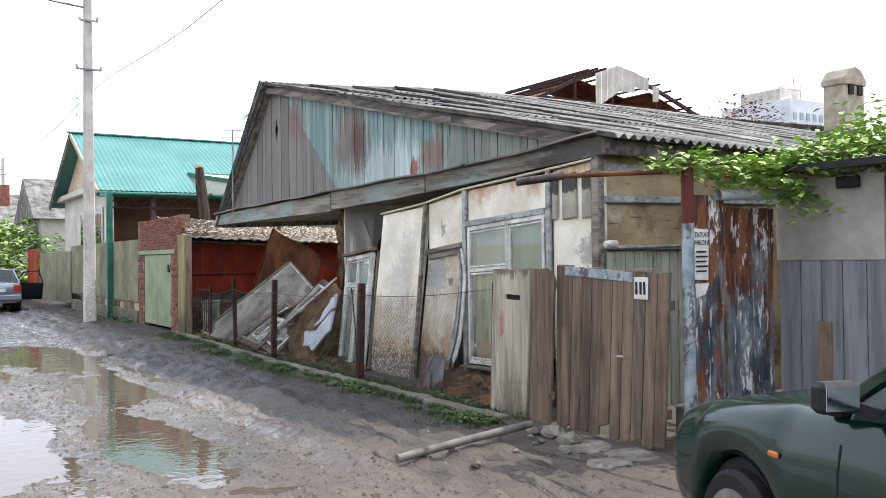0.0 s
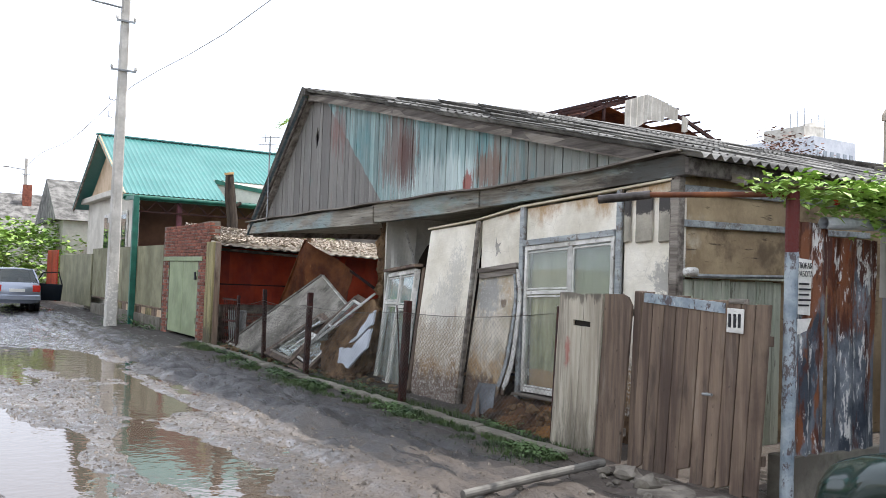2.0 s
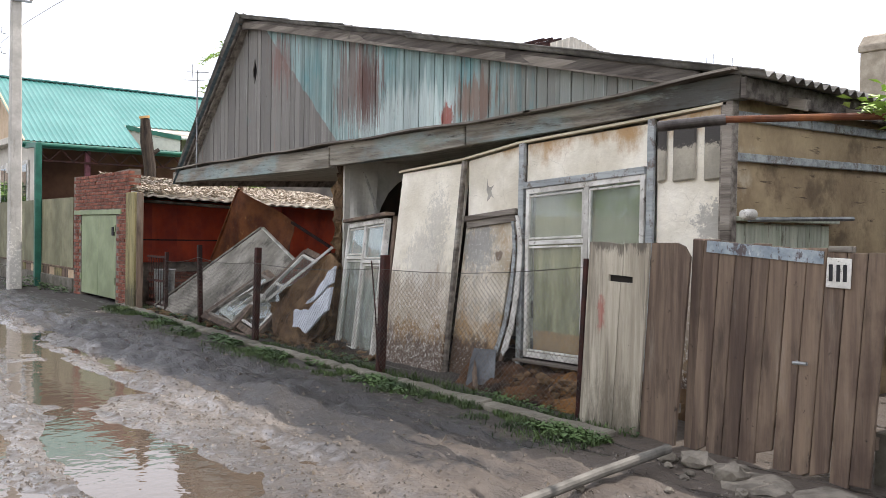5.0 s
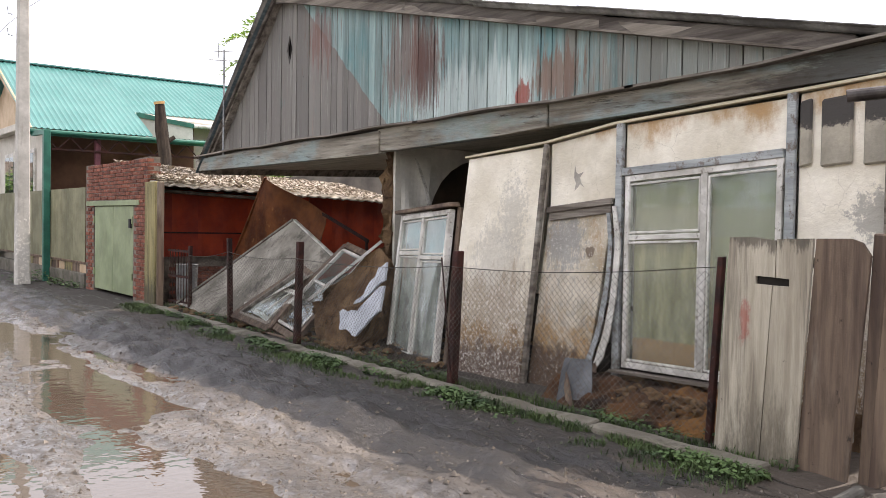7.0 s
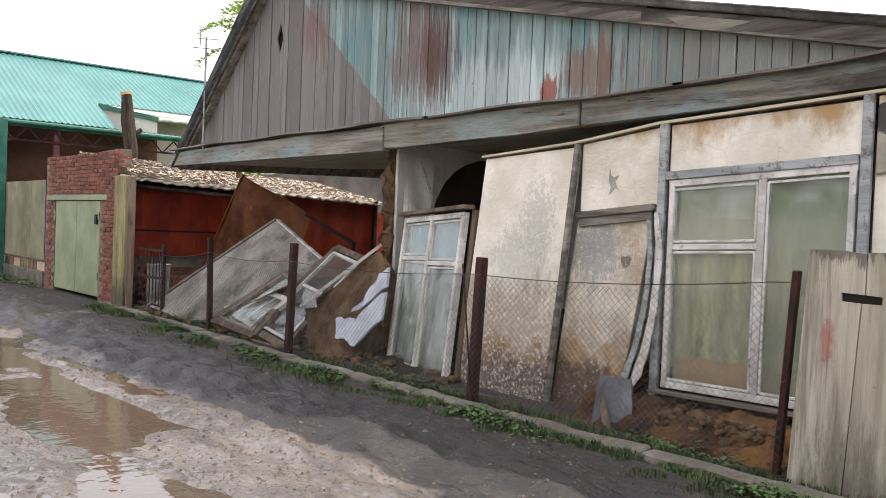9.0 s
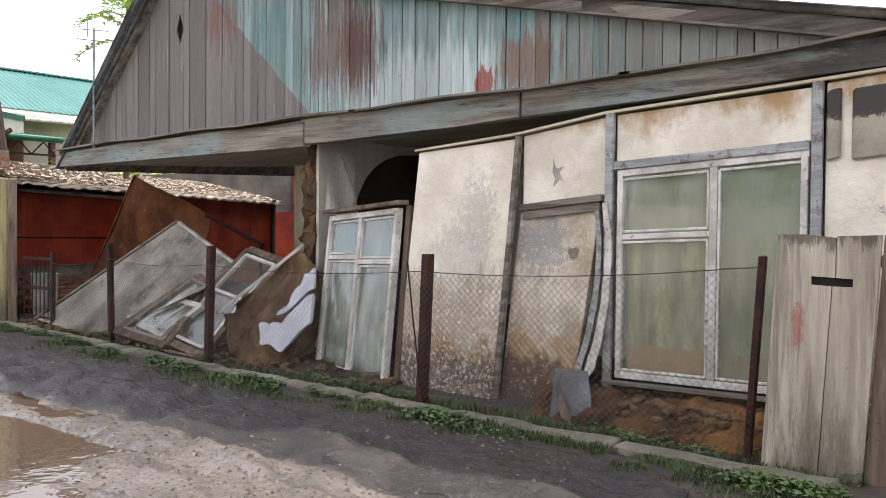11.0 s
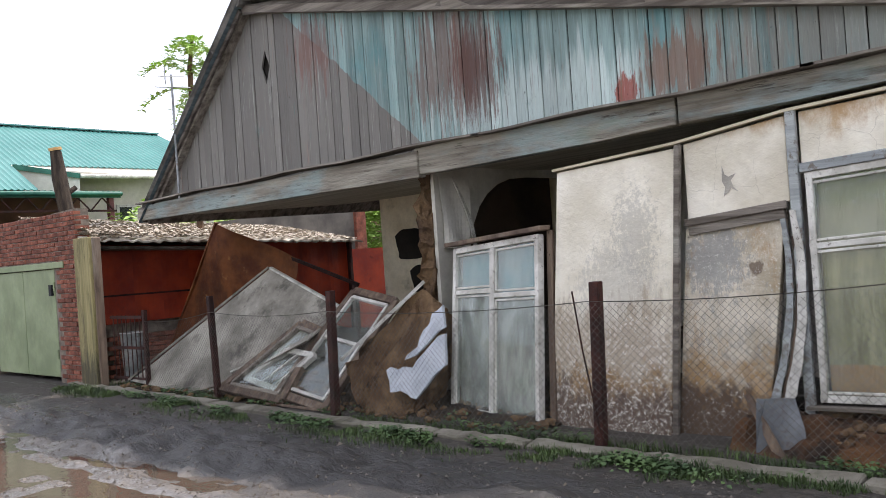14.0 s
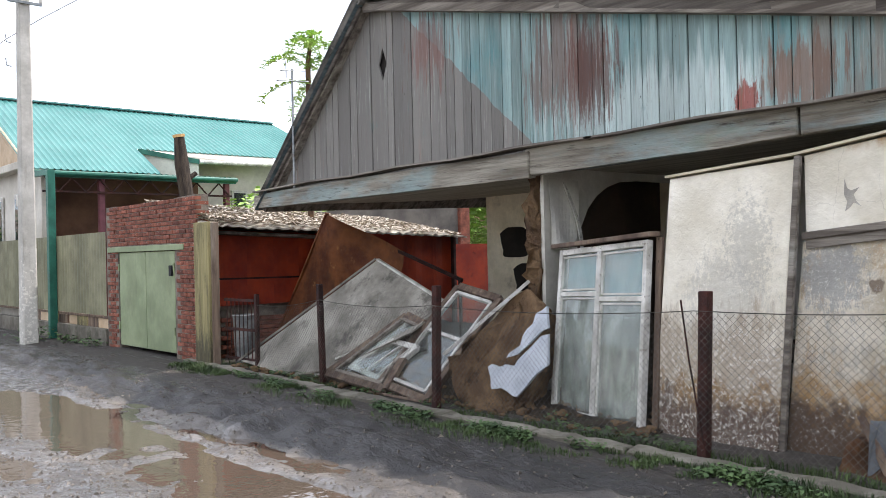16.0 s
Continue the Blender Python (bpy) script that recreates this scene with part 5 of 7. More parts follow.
bm = box(bm_new(), (5.8, 5.1, -0.1), (7.1, 5.3, 0.36), 0.01)
part("plinth", bm, M_kerb, rustwall)
part("rail", tube(bm_new(), [(5.8, 5.16, 1.72), (6.9, 5.16, 1.74)], 0.025, 8), M_rust, rustwall)
notice = thing("notice", "white paper notice with black lettering, pasted on the rusty sheet", "notice", (5.95, 5.1, 1.7))
bm = sheet(bm_new(), [(5.83, 5.095, 1.47), (6.02, 5.095, 1.46), (6.02, 5.095, 1.9), (5.83, 5.095, 1.91)], 6, 10, 0.002, lambda u, v: 0.004 * math.sin(u * 5 + v * 4))
part("paper", bm, M_paper, notice)
for text, z in (("ЛЮБАЯ", 1.83), ("РАБОТА", 1.765)):
    cu = bpy.data.curves.new("lettering", 'FONT')
    cu.body = text
    cu.size = 0.062
    cu.extrude = 0.001
    cu.align_x = 'CENTER'
    t_ = new("lettering", cu)
    dg = bpy.context.evaluated_depsgraph_get()
    me_ = bpy.data.meshes.new_from_object(t_.evaluated_get(dg))
    bpy.data.objects.remove(t_)
    me_.materials.clear()
    me_.materials.append(M_ink)
    shared("lettering", me_, notice, pose(5.925, 5.083, z, 90, 0, 0) @ Matrix.Diagonal((0.78, 1.0, 1.0, 1.0)))
for i in range(5):
    part("line_bar", box(bm_new(), (5.85, 5.082, 1.70 - i * 0.042), (5.98 + 0.02 * (i % 2), 5.084, 1.715 - i * 0.042)), M_ink, notice)
notice2 = thing("torn_notice", "small torn white paper scrap on the rusty sheet", "notice", (5.95, 5.1, 1.35))
part("paper", sheet(bm_new(), [(5.86, 5.095, 1.31), (5.98, 5.095, 1.34), (6.0, 5.08, 1.44), (5.85, 5.095, 1.43)], 4, 4, 0.002, lambda u, v: 0.01 * u * v), M_paper, notice2)

# neighbour's blue-grey board gate, set back
ngate = thing("board_gate", "tall blue-grey painted board gate with a sheet above", "gate", (7.05, 4.3, 0))
yy = 5.1
for i in range(13):
    w = random.uniform(0.19, 0.23)
    zt = 1.62 if i < 5 else 1.95
    bm = prism(bm_new(), [(7.0, yy, 0.02), (7.0, yy - w + 0.008, 0.02), (7.0, yy - w + 0.008, zt + random.uniform(-0.03, 0.03)), (7.0, yy, zt)], (0.03, 0, 0), 0.004)
    part("board", bm, M_greyboard, ngate)
    yy -= w
part("patch_board", box(bm_new(), (6.975, 4.57, 0.1), (6.998, 4.70, 1.08), 0.003), M_gate, ngate)
bm = prism(bm_new(), [(6.99, 5.12, 1.62), (6.99, 4.08, 1.62), (6.99, 4.08, 2.35), (6.99, 5.12, 2.35)], (0.02, 0, 0), 0.003)
part("upper_sheet", bm, mk("pale_grey_sheet", "#8c8880", "#a8a49b", (1, 1, 1), 1.5, (0.7, 0.9), 0.15, 30, rnd=0.0), ngate)
part("lamp_box", box(bm_new(), (6.93, 4.28, 2.24), (6.99, 4.48, 2.34), 0.01), M_black, ngate)
nroof = thing("lean_to_roof", "dark lean-to roof edge over the neighbour's gate", "roof", (8, 4, 2.4), kind="structure")
part("roof_deck", prism(bm_new(), [(6.75, 5.3, 2.40), (6.75, 1.0, 2.40), (12.5, 1.0, 2.95), (12.5, 5.3, 2.95)], (0, 0, 0.06)), M_black, nroof)
part("back_wall", box(bm_new(), (12.3, 1.0, 0), (12.5, 6.8, 2.9)), M_board, nroof)
part("side_wall", box(bm_new(), (7.1, 0.9, 0), (12.5, 1.0, 2.4)), M_board, nroof)
gut = thing("gutter_pipe", "pale grey round gutter pipe over the neighbour's gate", "gutter", (6.6, 5.0, 2.2))
bm = tube(bm_new(), [(6.1, 5.05, 2.2), (7.3, 5.02, 2.24)], 0.05, 14, cap=False)
tube(bm, [(6.1, 5.05, 2.2), (7.3, 5.02, 2.24)], 0.044, 14, cap=False)
part("tube", bm, M_galv, gut)
lamp = thing("wall_lamp", "small white wall lamp shade on the house corner", "lamp", (6.3, 6.6, 1.8))
bm = lathe(bm_new(), [(0.02, -0.07), (0.035, -0.06), (0.045, 0.0), (0.045, 0.08)], (6.30, 6.6, 1.80), 'x', 16)
part("shade", bm, M_white, lamp)
part("bracket", tube(bm_new(), [(6.36, 6.62, 1.76), (8.0, 6.6, 1.80)], 0.02, 8), M_pipe, lamp)

# ---------- brick garage, sheet fences, pole ----------
garage = thing("brick_garage", "small red brick garage with pale green steel double doors", "garage", (6, 22, 0))
bx = 5.74
core = bm_new()
prism(core, [(bx + 0.012, 20.05, -0.1), (bx + 0.012, 20.88, -0.1), (bx + 0.012, 20.88, 2.74), (bx + 0.012, 20.05, 2.76)], (0.22, 0, 0))
prism(core, [(bx + 0.012, 23.42, -0.1), (bx + 0.012, 24.0, -0.1), (bx + 0.012, 24.0, 2.74), (bx + 0.012, 23.42, 2.74)], (0.22, 0, 0))
prism(core, [(bx + 0.012, 20.88, 1.92), (bx + 0.012, 23.42, 1.92), (bx + 0.012, 23.42, 2.72), (bx + 0.012, 20.88, 2.72)], (0.22, 0, 0))
part("side_wall", box(bm_new(), (bx + 0.24, 20.6, -0.1), (bx + 3.0, 20.75, 2.05)), M_mortar, garage)
part("side_wall", box(bm_new(), (bx + 0.3, 23.7, -0.1), (bx + 3.0, 23.99, 2.05)), M_mortar, garage)
wall = part("wall", core, M_mortar, garage, "mortar core of the brick wall")
bm = prism(bm_new(), [(bx + 0.2, 20.1, 2.12), (bx + 3.2, 20.1, 2.0), (bx + 3.2, 24.0, 2.0), (bx + 0.2, 24.0, 2.12)], (0, 0, 0.05))
part("roof", bm, M_slate, garage)
for ya, yb, nm in ((23.38, 22.15, "door_leaf"), (22.13, 20.92, "door_leaf")):
    d_ = part(nm, prism(bm_new(), [(bx + 0.02, ya, 0.1), (bx + 0.02, yb, 0.1), (bx + 0.02, yb, 1.85), (bx + 0.02, ya, 1.85)], (0.04, 0, 0), 0.008), M_greenpaint, garage, "pale green painted steel leaf")
    for zz in (0.4, 1.5):
        part("hinge", tube(bm_new(), [(bx + 0.005, ya if ya > 23 else yb, zz), (bx + 0.005, ya if ya > 23 else yb, zz + 0.14)], 0.018, 8), M_greenpaint, d_)
part("lintel", box(bm_new(), (bx - 0.02, 20.5, 1.86), (bx + 0.1, 23.9, 1.96), 0.006), M_greenpaint, garage)
part("lock", box(bm_new(), (bx - 0.02, 20.98, 1.42), (bx + 0.02, 21.08, 1.6), 0.006), M_black, garage)
me_brick = bpy.data.meshes.new("brick")
_bm = box(bm_new(), (0, 0, 0), (0.12, 0.24, 0.064), 0.006)
_bm.to_mesh(me_brick)
_bm.free()
me_brick.materials.append(M_brick)
me_half = bpy.data.meshes.new("brick_end")
_bm = box(bm_new(), (0, 0, 0), (0.24, 0.115, 0.064), 0.006)
_bm.to_mesh(me_half)
_bm.free()
me_half.materials.append(M_brick)
bricks = []
for r in range(36):
    z = 0.02 + r * 0.0755
    off = 0.0 if r % 2 else 0.125
    y = 20.05 - (0 if r % 2 else 0.0)
    first = True
    while y < 23.98:
        ln = 0.24
        if not r % 2 and first:
            me_, ln = me_half, 0.115
        else:
            me_ = me_brick
        first = False
        if y + ln > 24.03:
            break
        if not (z > -1 and z < 1.93 and y + ln > 20.9 and y < 23.4):
            bricks.append((me_, bx + random.uniform(-0.008, 0.004), y, z))
        y += ln + 0.011
for i, (me_, x, y, z) in enumerate(sorted(bricks, key=lambda b: -b[3])[:420]):
    shared("brick", me_, wall, pose(x, y, z, random.uniform(-1, 1), random.uniform(-1, 1), random.uniform(-1.2, 1.2)))

gpost = thing("wooden_post", "thick weathered wooden post covered by an olive board, beside the garage", "post", (5.8, 19.7, 0))
part("board_face", box(bm_new(), (5.64, 19.42, 0.0), (5.70, 19.92, 2.28), 0.01), M_oliveboard, gpost, "olive stained board face")
part("post", box(bm_new(), (5.68, 19.36, -0.1), (5.80, 19.415, 2.27), 0.01), M_gate, gpost)

sfence = thing("sheet_fence", "olive painted sheet-metal fence on a low concrete plinth", "fence", (5.75, 28, 0))
yy = 24.08
while yy < 33.6:
    w = 0.98
    bm = sheet(bm_new(), [(5.76, yy, 0.62), (5.76, yy + w, 0.62), (5.76, yy + w, 2.28), (5.76, yy, 2.28)], 24, 1, 0.004, lambda u, v: 0.01 * math.sin(u * 38))
    part("fence_sheet", bm, M_olive, sfence)
    yy += w + 0.005
part("plinth", box(bm_new(), (5.72, 24.05, -0.1), (5.9, 33.7, 0.36), 0.01), M_kerb, sfence)
part("lower_rail", box(bm_new(), (5.775, 24.05, 0.56), (5.81, 33.7, 0.61), 0.004), M_gate, sfence)
for k in range(9):
    part("gap_board", box(bm_new(), (5.80 + 0.01 * (k % 2), 24.1 + k * 0.62, 0.36), (5.83 + 0.01 * (k % 2), 24.66 + k * 0.62 + random.uniform(-0.1, 0.06), 0.6 - random.uniform(0, 0.06)), 0.004), (M_tan, M_gate, M_oliveboard)[k % 3], sfence)
ffence = thing("far_fence", "dull olive and red sheet fence farther along the lane", "fence", (5.5, 40, 0))
part("panel", box(bm_new(), (5.7, 33.8, 0.2), (5.76, 41.0, 2.1), 0.01), M_olive, ffence)
part("panel", box(bm_new(), (5.6, 41.1, 0.1), (5.66, 44.0, 2.3), 0.01), M_red, ffence, "red sheet panel")

pole = thing("utility_pole", "tall tapered concrete lamp pole with steel brackets", "utility pole", (4.88, 26.45, 0))
bm = bm_new()
PX = 4.98
for (z0, w0, z1, w1) in ((-0.3, 0.32, 9.9, 0.2),):
    a = [bm.verts.new((PX + sx * w0 / 2, 26.45 + sy * w0 / 2, z0)) for sx, sy in ((-1, -1), (1, -1), (1, 1), (-1, 1))]
    b = [bm.verts.new((PX + sx * w1 / 2, 26.45 + sy * w1 / 2, z1)) for sx, sy in ((-1, -1), (1, -1), (1, 1), (-1, 1))]
    bm.faces.new(a[::-1])
    bm.faces.new(b)
    for i in range(4):
        bm.faces.new((a[i], a[(i + 1) % 4], b[(i + 1) % 4], b[i]))
    bmesh.ops.bevel(bm, geom=[e for e in bm.edges], offset=0.03, segments=1, affect='EDGES')
part("shaft", bm, M_concrete, pole)
arm = part("lamp_arm", tube(bm_new(), [(4.91, 26.45, 9.0), (4.3, 26.5, 9.06), (3.7, 26.5, 9.12)], 0.028, 8), M_pipe, pole)
bm = lathe(bm_new(), [(0.03, -0.3), (0.05, -0.25), (0.06, 0.0), (0.03, 0.12)], (3.68, 26.47, 9.13), 'x', 12)
part("lamp_head", bm, M_steel, arm)
for z, L_ in ((7.2, 0.34), (8.6, 0.25)):
    cr = part("cross_arm", bar(bm_new(), (PX - L_, 26.31, z), (PX + L_, 26.31, z), 0.05, 0.05), M_pipe, pole)
    for s in (-1, 1):
        part("insulator", lathe(bm_new(), [(0.02, 0), (0.04, 0.03), (0.04, 0.09), (0.015, 0.12)], (PX + s * L_ * 0.95, 26.31, z + 0.02), 'z', 10), M_white, cr)
for z in (5.9, 6.4):
    part("side_hook", tube(bm_new(), [(4.8, 26.7, z), (4.7, 26.65, z), (4.68, 26.65, z + 0.15)], 0.015, 6), M_pipe, pole)
part("paper_notice", box(bm_new(), (4.8, 26.56, 2.9), (5.1, 26.565, 3.15)), M_paper, pole)
for px_, py_ in ((7.8, 75.5), (8.3, -21.5)):
    copy_thing(pole, pose(px_, py_, 0))
cable = thing("overhead_cable", "thin grey overhead cable along the lane", "cable", (7.8, 30, 9.3))
part("strand", tube(bm_new(), [(7.9 + 0.01 * k, 75.5 - 4.04 * k, 9.2 + 0.25 * math.sin(k * 0.9) * (0 < k < 24)) for k in range(25)], 0.012, 5), M_wire, cable)

# ---------- rubble in the front yard ----------
def plate(name, label, cat, pts, th, mat, bevel=0.004, cr=0.0, cuts=0):
    """A slab over any polygon of points; it is one thing with one part."""
    t = thing(name, label, cat, (sum(p[0] for p in pts) / len(pts), sum(p[1] for p in pts) / len(pts), min(p[2] for p in pts)))
    a, b, c = [Vector(p) for p in pts[:3]]
    n = (b - a).cross(c - a).normalized()
    bm = prism(bm_new(), pts, n * th, bevel)
    if cuts:
        bmesh.ops.triangulate(bm, faces=bm.faces)
        bmesh.ops.subdivide_edges(bm, edges=bm.edges, cuts=cuts)
    if cr:
        crumple(bm, cr, 2.5)
    part("slab", bm, mat, t)
    return t


wsheet = plate("fallen_wall_sheet", "grey flat wall sheet fallen askew in the yard", "rubble sheet",
               [(5.9, 18.85, 0.12), (5.9, 17.0, -0.02), (6.2, 15.1, 0.72), (7.0, 15.4, 1.03), (7.2, 17.1, 1.6)], 0.03, M_board, 0.0, 0.02, 2)
part("edge_strip", bar(bm_new(), (5.87, 18.9, 0.14), (7.18, 17.12, 1.64), 0.05, 0.03), M_board, wsheet)
part("edge_strip", bar(bm_new(), (7.2, 17.1, 1.63), (7.0, 15.4, 1.06), 0.05, 0.03), M_white, wsheet)

rsheet = thing("rusty_steel_sheet", "large brown rusty steel sheet leaning over the rubble", "metal sheet", (7.6, 18.8, 0.5))
part("sheet", sheet(bm_new(), [(7.3, 20.1, 0.45), (8.0, 17.6, 1.0), (8.2, 17.7, 1.74), (7.6, 19.0, 2.4)], 16, 10, 0.006, lambda u, v: 0.05 * math.sin(u * 7) + 0.02 * math.sin(v * 9 + u * 4)), M_rust, rsheet)
part("edge_lip", bar(bm_new(), (7.3, 20.1, 0.45), (7.6, 19.0, 2.42), 0.03, 0.06, (1, 0, 0)), M_rust, rsheet)
angle = thing("steel_angle_bar", "rusty angle bar slanting down from the sheet", "bar", (8.3, 17.3, 1.5))
part("bar", bar(bm_new(), (8.15, 18.15, 1.86), (8.2, 16.35, 1.29), 0.04, 0.05), M_post, angle)
part("foot", bar(bm_new(), (8.2, 16.4, 1.30), (8.25, 16.45, 0.0), 0.04, 0.04, (1, 0, 0)), M_post, angle)


def loose_frame(label, c, cols, rows_, mat, fr=0.09, depth=0.07, pane=True, sash=None):
    """A window frame lying over four corners."""
    t = thing("fallen_window_frame", label, "window frame", c[0], "fallen window frames")
    a, b, c2, d = [Vector(p) for p in c]
    nrm = (b - a).cross(d - a).normalized()

    def P(u, v):
        return (a * (1 - u) + b * u) * (1 - v) + (d * (1 - u) + c2 * u) * v
    for p, q in ((P(0, 0), P(1, 0)), (P(1, 0), P(1, 1)), (P(1, 1), P(0, 1)), (P(0, 1), P(0, 0))):
        part("frame_bar", bar(bm_new(), p, q, fr, depth, nrm, 0.006), mat, t)
    for p, q in ((P(0.09, 0.06), P(0.91, 0.06)), (P(0.91, 0.06), P(0.91, 0.94)), (P(0.91, 0.94), P(0.09, 0.94)), (P(0.09, 0.94), P(0.09, 0.06))):
        part("sash_bar", bar(bm_new(), p + nrm * 0.015, q + nrm * 0.015, fr * 0.42, depth * 0.7, nrm, 0.004), sash or M_white, t)
    for u in cols:
        part("mullion", bar(bm_new(), P(u, 0.05), P(u, 0.95), fr * 0.45, depth * 0.8, nrm, 0.004), sash or M_white, t)
    for v in rows_:
        part("transom", bar(bm_new(), P(0.05, v), P(0.95, v), fr * 0.45, depth * 0.8, nrm, 0.004), sash or M_white, t)
    if pane:
        pn = part("pane", prism(bm_new(), [P(0.08, 0.05), P(0.92, 0.05), P(0.92, 0.95), P(0.08, 0.95)], nrm * 0.004), M_glass, t)
        pn.visible_shadow = False
    return t


loose_frame("grey wooden window frame with white sashes, lying on the rubble", [(5.85, 15.3, 0.14), (5.75, 14.33, 0.03), (6.9, 14.26, 1.12), (7.0, 15.1, 1.26)], [], [0.55], M_gate, 0.1)
loose_frame("brown broken window frame half buried in rubble", [(5.80, 16.38, 0.16), (5.75, 15.09, 0.08), (6.50, 15.23, 0.80), (6.57, 15.66, 0.89)], [], [], M_gate, 0.11, sash=M_wood)
loose_frame("small white broken sash inside the rubble", [(6.0, 16.15, 0.25), (5.9, 15.4, 0.16), (6.2, 15.0, 0.55), (6.2, 15.5, 0.6)], [0.5], [], M_white, 0.06)
for i, (p, q, w) in enumerate((((5.9, 17.3, 0.02), (6.5, 15.2, 0.5), 0.1), ((5.85, 16.8, 0.0), (5.95, 14.9, 0.2), 0.12), ((6.1, 16.6, 0.3), (6.5, 15.3, 0.75), 0.08), ((5.78, 15.4, 0.02), (5.72, 14.2, 0.02), 0.12))):
    t = thing("broken_board", "splintered painted board in the rubble", "board", p, "broken boards")
    part("board", bar(bm_new(), p, q, w, 0.03, (0.3, 0, 1), 0.004), (M_wood, M_gate, M_white, M_gate)[i], t)

chunk = thing("clay_wall_chunk", "toppled lump of clay wall with a patch of white plaster", "rubble", (6.0, 13.4, 0))
bm = prism(bm_new(), [(5.80, 14.0, 0.55), (5.76, 13.82, 0.05), (5.88, 13.1, -0.05), (6.12, 12.88, 0.5), (6.35, 13.0, 1.08), (6.45, 13.4, 1.30)], (0.3, 0.12, -0.12))
bmesh.ops.triangulate(bm, faces=bm.faces)
bmesh.ops.subdivide_edges(bm, edges=bm.edges, cuts=9)
crumple(bm, 0.08, 3.5, 1)
crumple(bm, 0.06, 9, 2)
crumple(bm, 0.035, 22, 3)
crumple(bm, 0.02, 48, 5)
part("clay", bm, M_adobe, chunk, smooth=False)


def on_chunk(y, z):
    """The chunk's face as a plane."""
    return 5.80 + (z - 0.05) * 0.42 + (13.9 - y) * 0.08


M_blueplaster = mk("blue_white_plaster", "#a2a7ae", "#c6cbd1", (1, 1, 1), 2.5, (0.7, 0.9), 0.3, 25, rnd=0.0, layers=(dict(col="#8d9096", n=6, lo=0.6, hi=0.72, amt=0.6),))
for pl in ([(13.48, 0.47), (13.44, 0.50), (13.33, 0.475), (13.26, 0.51), (13.205, 0.505), (13.13, 0.50), (13.10, 0.57), (12.98, 0.70), (12.88, 0.82), (12.80, 0.84), (12.71, 0.54), (12.83, 0.44), (12.90, 0.33), (13.0, 0.21), (13.07, 0.22), (13.14, 0.255), (13.23, 0.28), (13.30, 0.26), (13.36, 0.26), (13.40, 0.36)],
           [(13.26, 0.58), (13.24, 0.63), (13.12, 0.71), (13.12, 0.80), (13.09, 0.88), (13.03, 0.93), (13.02, 1.05), (12.96, 1.07), (12.91, 1.12), (12.82, 0.90), (12.90, 0.86), (13.01, 0.73), (13.13, 0.62), (13.19, 0.60)]):
    bm = prism(bm_new(), [(on_chunk(a_, b_) - 0.10, a_, b_) for a_, b_ in pl], (0.035, 0, 0))
    part("plaster_patch", bm, M_blueplaster, chunk, "white plaster patch")
part("edge_batten", bar(bm_new(), (5.76, 14.02, 0.58), (6.46, 13.36, 1.37), 0.05, 0.035), M_white, chunk)

rub = thing("rubble_heap", "loose clods, plaster and brick bits from the collapsed corner", "rubble", (6.3, 14, 0), kind="stuff")
bm = bm_new()
for i in range(1500):
    yy = random.uniform(11.3, 19.0)
    xx = random.uniform(5.7, 8.6)
    s = random.uniform(0.015, 0.07)
    lump(bm, (xx, yy, s * 0.4 + max(0, 0.22 * (1 - abs(xx - 7.2) / 1.6))), (s, s * random.uniform(0.7, 1.3), s * 0.6), i * 1.3, 0.5, 1)
part("clods", bm, M_adobe, rub)
bm = bm_new()
sheet(bm, [(5.75, 11.4, -0.05), (5.75, 18.8, -0.05), (9.2, 18.8, 0.25), (9.2, 11.4, 0.25)], 50, 24, 0.05, lambda u, v: -0.12 * abs(noise.noise(Vector((u * 14, v * 7, 1)))) - 0.25 * v)
part("earth", bm, mk("dark_damp_earth", "#261e19", "#544637", (1, 1, 1), 3.0, (0.8, 1.0), 1.0, 12, rnd=0.0, bdist=0.06, fine=0.5, layers=(dict(col="#9b8b74", n=9, ro=0.85, lo=0.62, hi=0.68, amt=0.6), dict(col="#15110e", n=3, ro=0.8, lo=0.52, hi=0.62, amt=0.8))), rub)
# clay bank that has slid out under the window
bank = thing("clay_bank", "slumped brown clay and torn lining under the window", "rubble", (6.0, 8.4, 0), kind="stuff")
bm = bm_new()
sheet(bm, [(5.68, 9.7, -0.03), (5.68, 7.7, -0.03), (6.34, 7.7, 0.28), (6.34, 9.7, 0.22)], 40, 14, 0.06, lambda u, v: 0.12 * math.sin(v * 3.1) * (0.6 + 0.9 * noise.noise(Vector((u * 5, v * 3, 2)))) + 0.06 * noise.noise(Vector((u * 16, v * 7, 5))))
part("clay", bm, mk("damp_clay", "#33241a", "#664528", (1, 1, 1), 2.2, (0.7, 0.95), 0.7, 14, rnd=0.0, bdist=0.03, layers=(dict(col="#1d1510", n=2.5, ro=0.8, lo=0.5, hi=0.62, amt=0.85), dict(col="#a8763c", n=2.6, ro=0.8, lo=0.54, hi=0.66, plane=(0, 1, 0, 8.5, 0.4), pw=0.12, amt=0.45))), bank)
bm = bm_new()
for i in range(110):
    s = random.uniform(0.012, 0.05)
    lump(bm, (random.uniform(5.85, 6.15), random.uniform(7.9, 8.95), random.uniform(0.05, 0.24)), (s, s * 1.2, s * 0.7), i, 0.5, 1)
part("clods", bm, M_adobe, bank)
plate("lining_scrap", "torn grey lining board propped at the wall foot", "board", [(5.92, 9.5, 0.42), (5.74, 9.46, -0.05), (5.8, 9.12, -0.05), (5.9, 9.16, 0.2), (6.0, 9.24, 0.40)], 0.012, M_scrap, 0.0, 0.05, 3)
